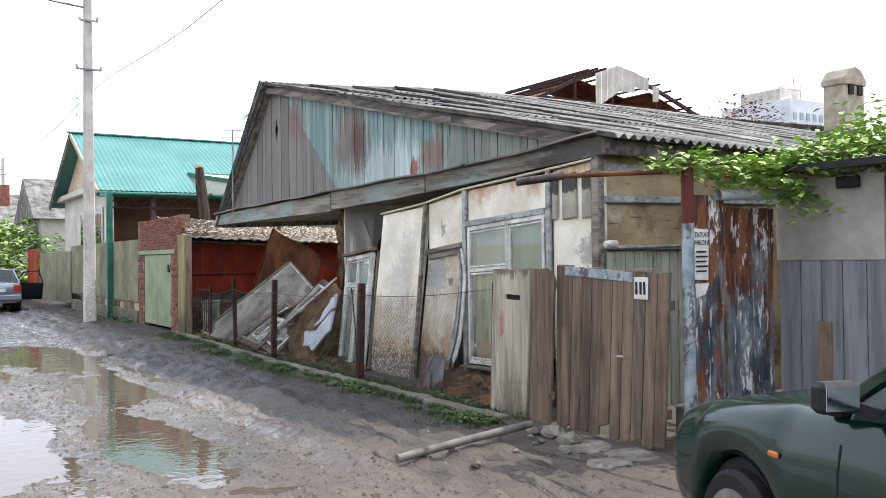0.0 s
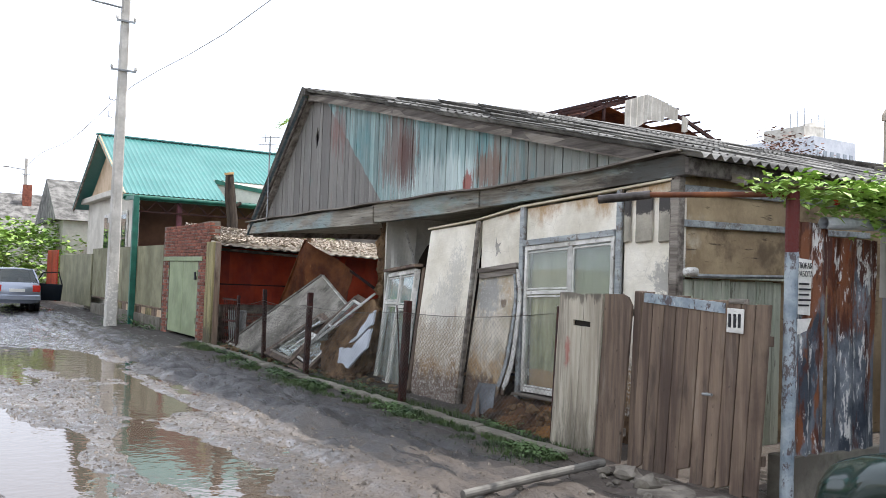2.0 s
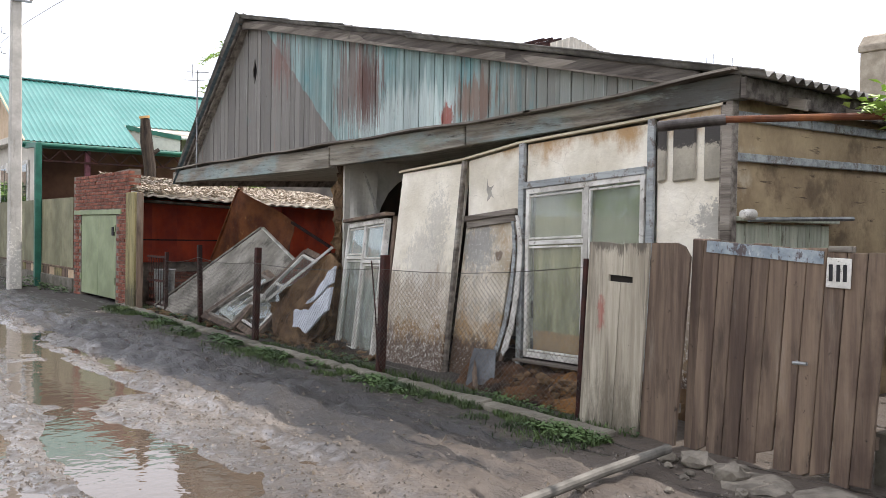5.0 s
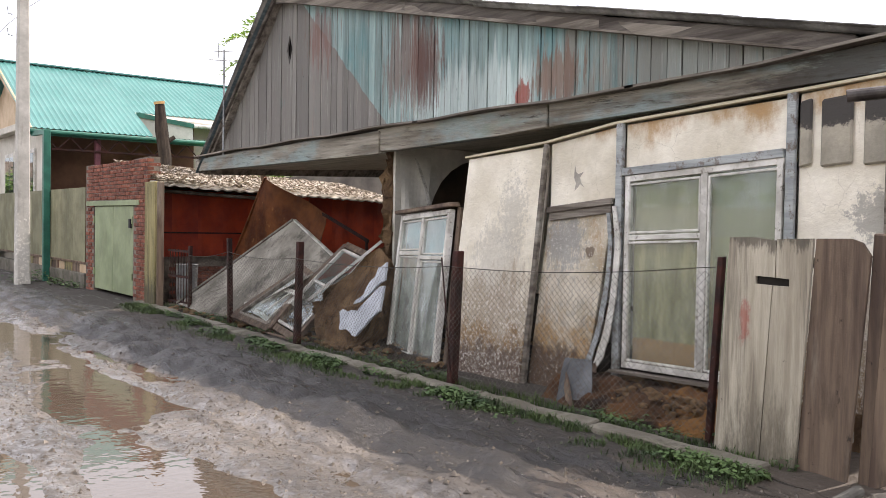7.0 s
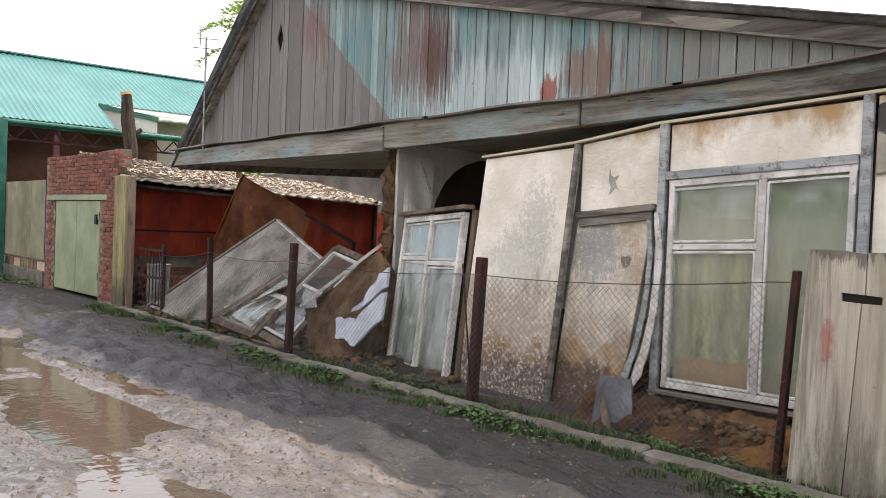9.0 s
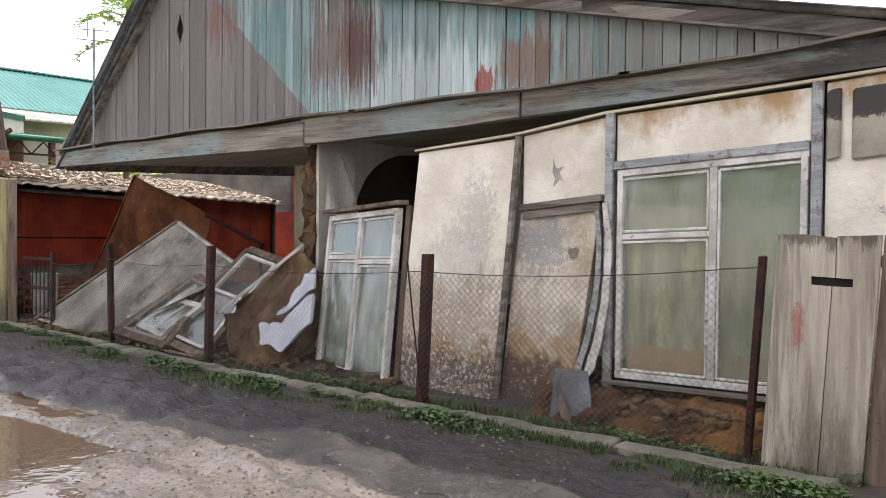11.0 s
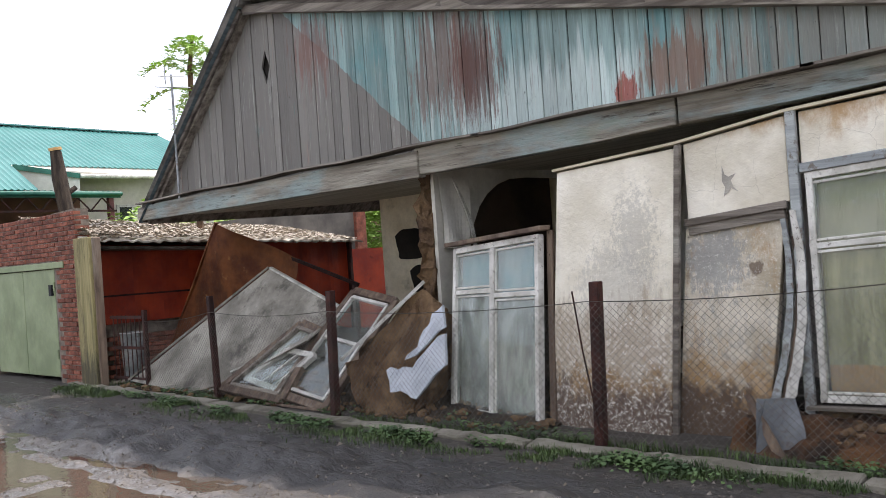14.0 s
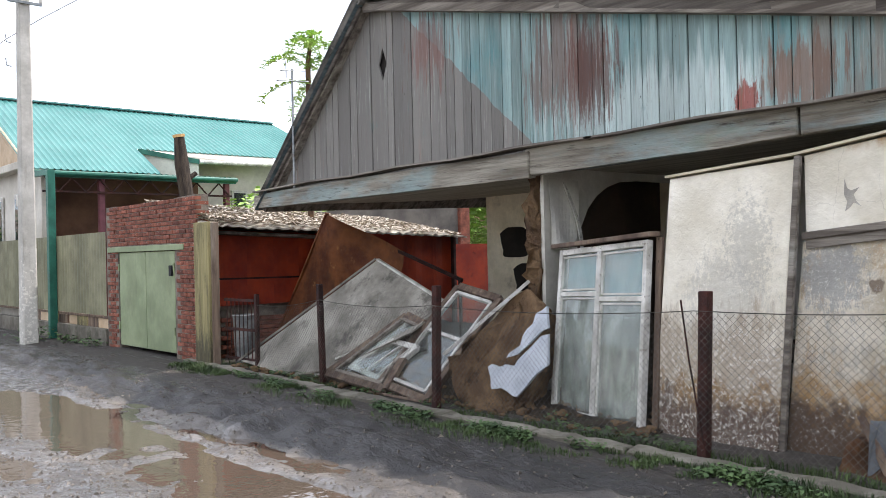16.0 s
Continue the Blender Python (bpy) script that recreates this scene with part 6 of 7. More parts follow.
plate("lining_scrap", "brown rotten board slanting at the wall foot", "board", [(5.95, 9.62, 0.42), (5.93, 9.56, 0.43), (5.7, 9.22, 0.0), (5.72, 9.3, -0.02)], 0.02, M_gate, 0.0)

# ---------- red shed ----------
shed = thing("red_shed", "low shed clad in red-brown steel with a mossy sheet roof", "shed", (8.5, 20.5, 0))
for i in range(10):
    x0, x1 = 5.84 + i * 0.527, 5.84 + (i + 1) * 0.527 - 0.006
    z1 = 2.2 - 0.018 * i
    z0 = 0.88 if i < 4 else 0.1
    ys_ = 20.5 if i < 6 else 19.8
    part("wall_sheet", sheet(bm_new(), [(x0, ys_, z0), (x1, ys_, z0), (x1, ys_, z1), (x0, ys_, z1)], 6, 2, 0.004, lambda u, v: 0.008 * math.sin(u * 9) + 0.02 * (u > 0.95)), M_red, shed)
part("wall_sheet", box(bm_new(), (8.99, 19.82, 0.1), (9.0, 20.5, 2.1)), M_red, shed)
part("mid_rail", bar(bm_new(), (5.9, 20.48, 1.35), (9.0, 20.48, 1.33), 0.02, 0.03), M_post, shed)
part("back_wall", box(bm_new(), (6.0, 22.2, 0), (11.2, 22.4, 2.4)), M_brownwall, shed)
part("side_wall", box(bm_new(), (11.1, 19.82, 0), (11.15, 22.2, 2.1)), M_red, shed)
part("door_post", box(bm_new(), (11.05, 19.7, 0), (11.13, 19.79, 2.12), 0.01), M_post, shed)
for x0, x1, y0 in ((11.2, 13.6, 20.6),):
    part("wall_sheet", box(bm_new(), (x0, y0, 0), (x1, y0 + 0.04, 1.9)), M_red, shed)
part("roof", sheet(bm_new(), [(5.78, 19.55, 2.24), (11.3, 19.55, 2.04), (11.3, 22.5, 2.5), (5.78, 22.5, 2.72)], 60, 8, 0.03, lambda u, v: 0.02 * math.sin(u * 150) + 0.02 * noise.noise(Vector((u * 9, v * 5, 0)))), mk("mossy_roofing", "#a19a8c", "#cfc8ba", (1, 1, 1), 5, (0.85, 1.0), 0.5, 25, rnd=0.0, layers=(dict(col="#6a4f38", n=7, lo=0.52, hi=0.62, amt=0.8), dict(col="#5e6438", n=4, lo=0.6, hi=0.72, amt=0.7))), shed)
litter = thing("leaf_litter", "dry brown leaves and moss clumps on the shed roof", "leaf litter", (7, 20.5, 2.5), kind="stuff")
vs_, fs_ = [], []
for i in range(7600):
    u, v = random.random() ** 1.6, random.random()
    x, y = 5.8 + u * 5.4, 19.56 + v * 2.7
    z = (2.25 - 0.2 * u) * (1 - v) + (2.69 - 0.18 * u) * v + 0.02 + random.uniform(0, 0.09) * (1 - u)
    s = random.uniform(0.02, 0.05)
    a = random.uniform(0, 6.28)
    k = len(vs_)
    for q in range(4):
        an = a + q * 1.57
        vs_.append((x + s * math.cos(an), y + s * math.sin(an), z + random.uniform(0, 0.035)))
    fs_.append((k, k + 1, k + 2, k + 3))
me_ = bpy.data.meshes.new("litter")
me_.from_pydata(vs_, [], fs_)
me_.materials.append(mk("dry_leaves", "#8f8272", "#cdc3b4", (1, 1, 1), 30, (0.8, 0.95), 0.0, 20, rnd=0.0, layers=(dict(col="#d8d2c4", n=26, lo=0.58, hi=0.64, amt=0.8), dict(col="#4c3a2c", n=21, lo=0.56, hi=0.62, amt=0.8))))
o_ = new("leaves", me_)
o_.parent = litter
o_.matrix_parent_inverse = world_of(litter).inverted()
lowwall = thing("low_brick_wall", "low broken brick wall under the red shed", "wall", (7, 20, 0), kind="structure")
for r in range(9):
    for k in range(8):
        shared("brick", me_brick, lowwall, pose(6.25 + k * 0.252 + (0.12 if r % 2 else 0) + 0.24, 20.2, 0.02 + r * 0.0755, 0, 0, 90 + random.uniform(-2, 2)))
# a tub shape takes the place of a dark leaning sheet
bin_ = thing("steel_tub", "tub shape standing in for a dark grey sheet leaning by the shed", "tub", (6.2, 19.25, 0))
bm = bm_new()
lathe(bm, [(0.17, 0.02), (0.2, 0.78), (0.215, 0.79), (0.19, 0.8), (0.16, 0.1)], (6.2, 19.3, 0), 'z', 18)
part("tub", bm, M_pipe, bin_)
dgate = thing("wire_gate", "small rusty wire gate beside the wooden post", "gate", (5.95, 19.2, 0))
for z in (0.15, 0.6, 1.05):
    part("rail", bar(bm_new(), (5.9, 19.4, z), (5.92, 18.5, z), 0.03, 0.04), M_post, dgate)
for k in range(7):
    part("rod", tube(bm_new(), [(5.91, 19.35 - k * 0.13, 0.1), (5.91, 19.35 - k * 0.13, 1.08)], 0.008, 6), M_post, dgate)

# ---------- stump, far yard ----------
stump = thing("tree_stump", "tall sawn-off tree trunk with a fresh pale cut", "tree trunk", (7.6, 24.8, 0))
bm = tube(bm_new(), [(7.8, 24.8, 0), (7.8, 24.8, 2.2), (7.8, 24.8, 3.1), (7.72, 24.8, 3.8), (7.66, 24.8, 4.38)], 0.18, 12, 0.13)
crumple(bm, 0.05, 3)
part("trunk", bm, M_bark, stump)
part("cut", tube(bm_new(), [(7.658, 24.8, 4.37), (7.648, 24.8, 4.43)], 0.13, 12), M_cut, stump, "fresh pale cut end")
part("branch_stub", tube(bm_new(), [(7.75, 24.8, 3.4), (8.02, 24.75, 3.6)], 0.07, 8, 0.05), M_bark, stump)
dshed = thing("dark_outbuilding", "dark flat-roofed outbuilding behind the yard", "outbuilding", (13.5, 24.5, 0))
part("wall", prism(bm_new(), [(10.8, 24, 0), (15.1, 24, 0), (15.1, 24, 2.95), (13.6, 24, 3.0), (10.8, 24, 2.75)], (0, 0.3, 0)), mk("dark_board_wall", "#55524d", "#78736b", (1, 1, 1), 1.5, (0.8, 0.95), 0.3, 20, rnd=0.0), dshed)
part("pillar", box(bm_new(), (15.1, 23.9, 0), (15.45, 24.25, 3.1), 0.01), M_brick, dshed, "red brick pillar")

# ---------- green-roofed house ----------
gh = thing("green_roofed_house", "pale rendered house with a bright green profiled steel roof and carport", "house", (9, 31, 0))


def roof_sheet(name, corners, n_, amp, mat, parent):
    """Profiled steel over four corners: eave a-b, ridge d-c."""
    return part(name, sheet(bm_new(), corners, n_, 1, 0.02, lambda u, v: amp * (1 if int(u * n_ + 0.5) % 3 == 0 else 0)), mat, parent)


RZ = lambda y: 3.92 + (y - 28.4) * 0.51
EY, RY = 28.4, 33.0
roof_sheet("roof", [(5.55, EY, RZ(EY)), (8.78, EY, RZ(EY)), (8.78, RY, RZ(RY)), (5.55, RY, RZ(RY))], 63, 0.03, M_teal, gh)
roof_sheet("roof", [(8.78, 30.0, RZ(30.0)), (15.4, 30.0, RZ(30.0)), (14.7, RY, RZ(RY)), (8.78, RY, RZ(RY))], 117, 0.03, M_teal, gh)
part("roof", prism(bm_new(), [(5.55, RY, RZ(RY)), (14.7, RY, RZ(RY)), (15.4, 37.6, 3.9), (5.55, 37.6, 3.9)], (0, 0, -0.03)), M_teal, gh)
part("ridge_cap", bar(bm_new(), (5.5, RY, RZ(RY) + 0.03), (14.75, RY, RZ(RY) + 0.03), 0.26, 0.04), M_teal, gh)
part("eave_board", bar(bm_new(), (5.55, EY, 3.80), (10.91, EY, 3.80), 0.05, 0.13), M_tealdark, gh)
part("gutter", tube(bm_new(), [(5.55, EY - 0.08, 3.83), (10.91, EY - 0.08, 3.83)], 0.06, 10), M_tealdark, gh)
part("carport_roof", sheet(bm_new(), [(8.78, EY, 3.9), (10.91, EY, 3.9), (10.91, 30.6, 4.0), (8.78, 30.6, 4.0)], 60, 1, 0.02, lambda u, v: 0.02 * math.sin(u * 90)), M_tealdark, gh)
part("porch_roof", prism(bm_new(), [(10.53, 29.84, 4.46), (13.04, 29.84, 4.48), (13.04, 30.05, RZ(30.05)), (8.78, 30.05, RZ(30.05)), (8.78, 29.84, 4.66)], (0, 0.03, -0.02)), M_render, gh, "pale low roof over the porch")
part("eave_board", bar(bm_new(), (8.78, 29.8, 4.66), (10.53, 29.8, 4.46), 0.05, 0.13), M_tealdark, gh)
part("gutter", tube(bm_new(), [(10.53, 29.78, 4.46), (13.04, 29.78, 4.48)], 0.06, 10), M_white, gh)
part("dormer_cheek", prism(bm_new(), [(8.78, 29.84, 4.66), (10.53, 29.84, 4.46), (10.53, 29.84, 3.9), (9.13, 29.84, 3.9)], (0, 0.05, 0)), M_render, gh, "pale cheek under the lower roof")
part("wall", prism(bm_new(), [(6.3, 30.6, 0), (10.86, 30.6, 0), (10.86, 30.6, 4.8), (6.3, 30.6, 4.8)], (0, 0.2, 0)), M_brownwall, gh, "brown wall under the carport")
part("wall", prism(bm_new(), [(10.86, 30.65, 0), (15.4, 30.65, 0), (15.4, 30.65, 4.7), (10.86, 30.65, 4.7)], (0, 0.2, 0)), M_render, gh, "pale rendered wall")
part("wall", prism(bm_new(), [(6.1, 29.2, 0), (6.1, 37.2, 0), (6.1, 37.2, 4.0), (6.1, RY, RZ(RY) - 0.1), (6.1, 29.2, RZ(29.2) - 0.1)], (0.15, 0, 0)), M_render, gh, "pale rendered street wall")
part("gable", prism(bm_new(), [(6.03, 29.8, 4.3), (6.03, 36.3, 4.3), (6.03, RY, RZ(RY) - 0.2)], (0.06, 0, 0)), M_tan, gh, "tan boarded gable")
part("barge_board", bar(bm_new(), (5.6, EY, RZ(EY) - 0.06), (5.6, RY, RZ(RY) - 0.06), 0.05, 0.16), M_tan, gh)
part("barge_board", bar(bm_new(), (5.6, 37.6, 3.85), (5.6, RY, RZ(RY) - 0.06), 0.05, 0.16), M_wood, gh)
part("cornice", box(bm_new(), (5.8, 29.2, 4.05), (6.1, 37.4, 4.25), 0.02), M_render, gh)
for y0 in (30.0, 32.4):
    w_ob = part("window", box(bm_new(), (6.04, y0, 1.6), (6.09, y0 + 1.3, 3.5), 0.01), M_white, gh, "white framed window")
    for k in range(2):
        part("pane", box(bm_new(), (6.025, y0 + 0.1 + k * 0.58, 1.72), (6.037, y0 + 0.6 + k * 0.58, 3.38)), M_carglass, w_ob)
w_ob = part("window", box(bm_new(), (11.93, 30.58, 3.06), (12.46, 30.64, 3.75), 0.01), M_white, gh, "white framed window")
part("pane", box(bm_new(), (12.01, 30.56, 3.14), (12.38, 30.578, 3.67)), M_carglass, w_ob)
for x in (7.25, 10.64):
    part("column", box(bm_new(), (x, 28.5, 0), (x + 0.14, 28.64, 3.75), 0.01), M_maroon, gh)
part("carport_post", box(bm_new(), (5.58, 26.99, -0.1), (5.74, 27.15, 3.76), 0.01), M_tealdark, gh, "dark green square steel post")
part("carport_beam", bar(bm_new(), (5.66, 27.0, 3.72), (5.66, 28.45, 3.76), 0.1, 0.12), M_tealdark, gh)
part("truss_chord", bar(bm_new(), (5.9, 28.45, 3.4), (10.81, 28.45, 3.4), 0.05, 0.05), M_post, gh)
for k in range(15):
    x = 5.95 + k * 0.32
    part("truss_web", bar(bm_new(), (x, 28.45, 3.4 if k % 2 else 3.74), (x + 0.32, 28.45, 3.74 if k % 2 else 3.4), 0.03, 0.03, (0, 1, 0)), M_post, gh)

# ---------- far things ----------
fh = thing("far_house", "old low house with a grey sheet roof at the lane's end", "house", (6, 62, 0))
part("wall", box(bm_new(), (4.0, 58.0, 0), (14, 66, 3.6)), M_render, fh)
part("roof", prism(bm_new(), [(3.4, 57.4, 3.5), (3.4, 66.6, 3.5), (3.4, 62, 6.1)], (11, 0, 0)), M_slate, fh)
part("chimney", box(bm_new(), (6.2, 60.5, 5.0), (6.7, 61.0, 6.6)), M_brick, fh)
fh2 = thing("far_house", "low house with a brown sheet roof at the lane's bend", "house", (0, 72, 0))
part("wall", box(bm_new(), (-8, 70, 0), (9, 78, 3.0)), M_render, fh2)
part("roof", prism(bm_new(), [(-9, 69.4, 2.9), (-9, 78.6, 2.9), (-9, 74, 5.6)], (19, 0, 0)), mk("brown_far_roof", "#7d6a5e", "#9b887b", (1, 1, 1), 1, (0.8, 0.95), 0.1, 10, rnd=0.0), fh2)
fh3 = thing("far_house", "two-storey pale house with a grey roof beyond the fence", "house", (9, 48, 0))
part("wall", box(bm_new(), (6.4, 45.5, 0), (13, 52, 3.9)), M_render, fh3)
part("roof", prism(bm_new(), [(6.0, 45, 3.8), (6.0, 52.5, 3.8), (6.0, 48.8, 6.0)], (8, 0, 0)), M_slate, fh3)

wreck = thing("derelict_building", "derelict building with a bare rusty roof frame and torn sheets", "building", (29, 31, 0))
part("wall", box(bm_new(), (23.6, 30, 0), (36.0, 38, 7.2)), M_brownwall, wreck)
prof = [(24.6, 8.8), (26.6, 9.75), (28.9, 10.45), (31.8, 9.8), (34.9, 8.7)]
for yy in (30.0, 32.6, 35.2):
    for a, b in zip(prof, prof[1:]):
        part("rafter", bar(bm_new(), (a[0], yy, a[1]), (b[0], yy, b[1]), 0.12, 0.16), M_post, wreck)
    for x, z in prof[1:-1]:
        part("strut", bar(bm_new(), (x, yy, 7.0), (x, yy, z), 0.1, 0.1, (0, 1, 0)), M_post, wreck)
for f in np.linspace(0, 1, 9):
    for a, b in ((prof[0], prof[2]), (prof[2], prof[4])):
        x, z = a[0] + (b[0] - a[0]) * f, a[1] + (b[1] - a[1]) * f + 0.45 * math.sin(math.pi * f)
        part("purlin", bar(bm_new(), (x, 29.8, z), (x, 35.4, z), 0.08, 0.08), M_post, wreck)
part("tie", bar(bm_new(), (24.6, 30, 8.8), (34.9, 30, 8.8), 0.1, 0.12), M_post, wreck)
part("back_sheet", prism(bm_new(), [(23.6, 35.3, 7.2), (34.6, 35.3, 7.2), (33.6, 35.3, 8.9), (28.9, 35.3, 9.9), (24.6, 35.3, 8.9)], (0, 0.05, 0)), M_rust, wreck)
for (x0, z0), (x1, z1), drop in (((27.6, 10.1), (29.0, 10.6), 1.6), ((29.0, 10.6), (30.1, 10.4), 1.2), ((30.1, 10.4), (31.0, 10.15), 0.7), ((31.3, 9.9), (31.7, 9.8), 0.8)):
    part("torn_sheet", sheet(bm_new(), [(x0, 29.7, z0 - drop), (x1, 29.75, z1 - drop * 0.8), (x1, 29.7, z1), (x0, 29.7, z0)], 10, 4, 0.01, lambda u, v: 0.05 * math.sin(u * 40)), M_render, wreck, "torn pale corrugated sheet")
for a, b, ya, yb in ((prof[0], prof[1], 30.6, 35.3), (prof[1], prof[2], 31.6, 35.3), (prof[2], prof[3], 32.2, 35.3), (prof[3], prof[4], 30.4, 35.3)):
    part("roof_sheet", prism(bm_new(), [(a[0], ya, a[1] - 0.1), (b[0], ya, b[1] - 0.1), (b[0], yb, b[1] - 0.1), (a[0], yb, a[1] - 0.1)], (0, 0, 0.03)), M_rust, wreck)
wreck.matrix_basis = Matrix.Translation((0, 0, 1.68)) @ Matrix.Scale(1.42, 4) @ Matrix.Translation((29, 31, -1.68))
M_farpane = mk("far_hazy_pane", "#8f979d", "#a4abb0", (1, 1, 1), 1, (0.3, 0.5), 0.0, 10, rnd=0.1)
tower = thing("apartment_block", "pale many-storeyed apartment block far off", "apartment block", (126, 92, 0))
part("wall", box(bm_new(), (127.0, 90, 0), (138.5, 104, 27.6)), mk("far_pale_wall", "#c9cdd2", "#e0e2e4", (1, 1, 1), 0.3, (0.8, 0.95), 0.0, 10, rnd=0.0), tower)
part("penthouse", box(bm_new(), (127.2, 92, 27.6), (130.5, 100, 29.6)), M_render, tower)
part("penthouse", lathe(bm_new(), [(1.9, 0), (1.9, 2.4), (2.1, 2.6), (1.5, 3.4)], (133.5, 95, 27.6), "z", 14), M_render, tower)
for r in range(9):
    for c in range(6):
        part("window", box(bm_new(), (127.8 + c * 1.8, 89.9, 1.8 + r * 2.8), (128.7 + c * 1.8, 89.99, 3.0 + r * 2.8)), M_farpane, tower)
for i in range(6):
    x = 127.6 + i * 1.9
    part("aerial", tube(bm_new(), [(x, 95, 29), (x, 95, 32 + (i % 3) * 0.8)], 0.06, 5), M_pipe, tower)

chim = thing("chimney", "tall rendered chimney with an arched cap and two smoke holes", "chimney", (16.3, 11.0, 3.4))
part("shaft", box(bm_new(), (16.3, 10.3, 3.3), (17.0, 10.77, 5.1), 0.02), mk("chimney_render", "#8f8676", "#b3a998", (1, 1, 1), 3, (0.85, 1.0), 0.4, 25, rnd=0.0), chim)
part("base", box(bm_new(), (16.2, 10.2, 3.3), (17.13, 10.9, 4.2), 0.03), M_stone, chim)
bm = prism(bm_new(), [(16.27, 10.27, 5.1), (17.03, 10.27, 5.1), (17.03, 10.27, 5.22), (16.85, 10.27, 5.42), (16.65, 10.27, 5.48), (16.45, 10.27, 5.42), (16.27, 10.27, 5.22)], (0, 0.53, 0), 0.015)
part("cap", bm, mk("chimney_cap_brick", "#857b6c", "#a99f8f", (1, 1, 1), 4, (0.85, 1.0), 0.4, 25, rnd=0.0), chim)
# solid dark blocks stand for the shaded smoke openings
for x in (16.41, 16.71):
    part("smoke_hole", box(bm_new(), (x + 0.02, 10.255, 4.9), (x + 0.16, 10.31, 5.1)), M_darkhole, chim)

aerial = thing("tv_aerial", "thin television aerial mast at the gable's edge", "aerial", (6.2, 17.7, 2.7))
part("mast", tube(bm_new(), [(6.2, 17.75, 2.7), (6.2, 17.75, 4.45)], 0.016, 6), M_pipe, aerial)
for z, L_ in ((4.4, 0.2), (4.25, 0.26)):
    part("element", tube(bm_new(), [(6.2 - L_, 17.75, z), (6.2 + L_, 17.7, z + 0.03)], 0.008, 5), M_pipe, aerial)
part("element", tube(bm_new(), [(6.1, 17.75, 4.3), (6.1, 17.75, 4.55)], 0.008, 5), M_pipe, aerial)

# ---------- lying pipe, stones ----------
lp = thing("lying_pipe", "grey pipe lying on the verge by the gate", "pipe", (4.3, 6.35, 0))
part("tube", tube(bm_new(), [(3.6, 6.33, 0.01), (4.3, 6.36, 0.07), (5.05, 6.37, 0.13)], 0.036, 12), mk("dull_grey_pipe", "#4f4d47", "#74716a", (1, 1, 1), 5, (0.6, 0.8), 0.2, 40, rnd=0.0), lp)
for i in range(16):
    s = random.uniform(0.02, 0.06) if i > 3 else random.uniform(0.07, 0.1)
    x, y = (random.uniform(4.85, 5.3), random.uniform(5.9, 6.5)) if i < 9 else (random.uniform(4.1, 5.2), random.uniform(5.6, 6.4))
    t = thing("stone", "rough grey rubble stone by the gate", "stone", (x, y, 0), "stones by the gate")
    part("rock", lump(bm_new(), (x, y, s * 0.45 + float(ground_z(x, y))), (s, s * 1.25, s * 0.75), i * 3.1, 0.5, 2), M_stone, t)
for i, (x, y, sx, sy) in enumerate(((5.2, 5.75, 0.26, 0.3), (5.28, 5.3, 0.22, 0.25), (4.9, 5.2, 0.22, 0.18), (5.3, 6.05, 0.2, 0.16))):
    t = thing("paving_slab", "broken stone slab sunk before the gate", "paving", (x, y, 0), "slabs before the gate")
    part("slab", lump(bm_new(), (x, y, 0.0), (sx, sy, 0.04), i * 2.3, 0.4, 2), M_stone, t)

# ---------- across the lane, seen only in the window panes ----------
opp = thing("wall_opposite", "plain pale wall closing the other side of the lane", "wall", (-9, 10, 0), kind="structure")
part("wall", box(bm_new(), (-9.2, -25, -0.1), (-9.0, 48, 2.2)), M_render, opp)

# ---------- plants ----------
def leaf_mesh(name, pts, size, mat, seed=0, droop=0.4, aspect=0.45):
    """Many small pointed leaves round points, as one mesh."""
    r = random.Random(seed)
    vs_, fs_ = [], []
    for p in pts:
        p = Vector(p)
        s = size * r.uniform(0.6, 1.3)
        a = r.uniform(0, 6.283)
        d = Vector((math.cos(a), math.sin(a), r.uniform(-droop - 0.3, 0.5))).normalized()
        w = d.cross(Vector((r.uniform(-0.4, 0.4), r.uniform(-0.4, 0.4), 1))).normalized() * s * aspect
        k = len(vs_)
        mid = p + d * s * 0.45 + Vector((0, 0, s * 0.08))
        vs_ += [tuple(p), tuple(mid + w), tuple(p + d * s), tuple(mid - w)]
        fs_ += [(k, k + 1, k + 2), (k, k + 2, k + 3)]
    m_ = bpy.data.meshes.new(name)
    m_.from_pydata(vs_, [], fs_)
    m_.materials.append(mat)
    return m_


def leaves(name, parent, pts, size, mat, seed=0, **kw):
    o = new(name, leaf_mesh(name, pts, size, mat, seed, **kw))
    o.parent = parent
    o.matrix_parent_inverse = world_of(parent).inverted()
    return o


vine = thing("climbing_vine", "leafy green vine sprawling over the canopy pipes", "vine", (6.6, 5.1, 2.2))
pts = []
R = random.Random(4)
for a, b, n_, sp in (((5.55, 5.1, 2.45), (6.3, 5.1, 2.42), 260, 0.1), ((6.2, 5.1, 2.4), (7.2, 4.9, 2.45), 700, 0.13), ((7.0, 4.8, 2.45), (8.2, 4.2, 2.85), 900, 0.2), ((6.6, 5.0, 2.3), (7.1, 4.6, 2.15), 220, 0.12), ((8.2, 5.2, 2.75), (9.5, 5.0, 3.2), 400, 0.22)):
    for i in range(n_):
        f = R.random()
        p = Vector(a).lerp(Vector(b), f)
        c = noise.noise_vector(p * 3.0) * 0.12
        pts.append(p + c + Vector((R.gauss(0, sp), R.gauss(0, sp), R.gauss(0, sp * 0.55))))
leaves("foliage", vine, pts + [p + Vector((0.03, 0.02, 0.03)) for p in pts[::2]], 0.095, M_leaf, 3, aspect=0.3)
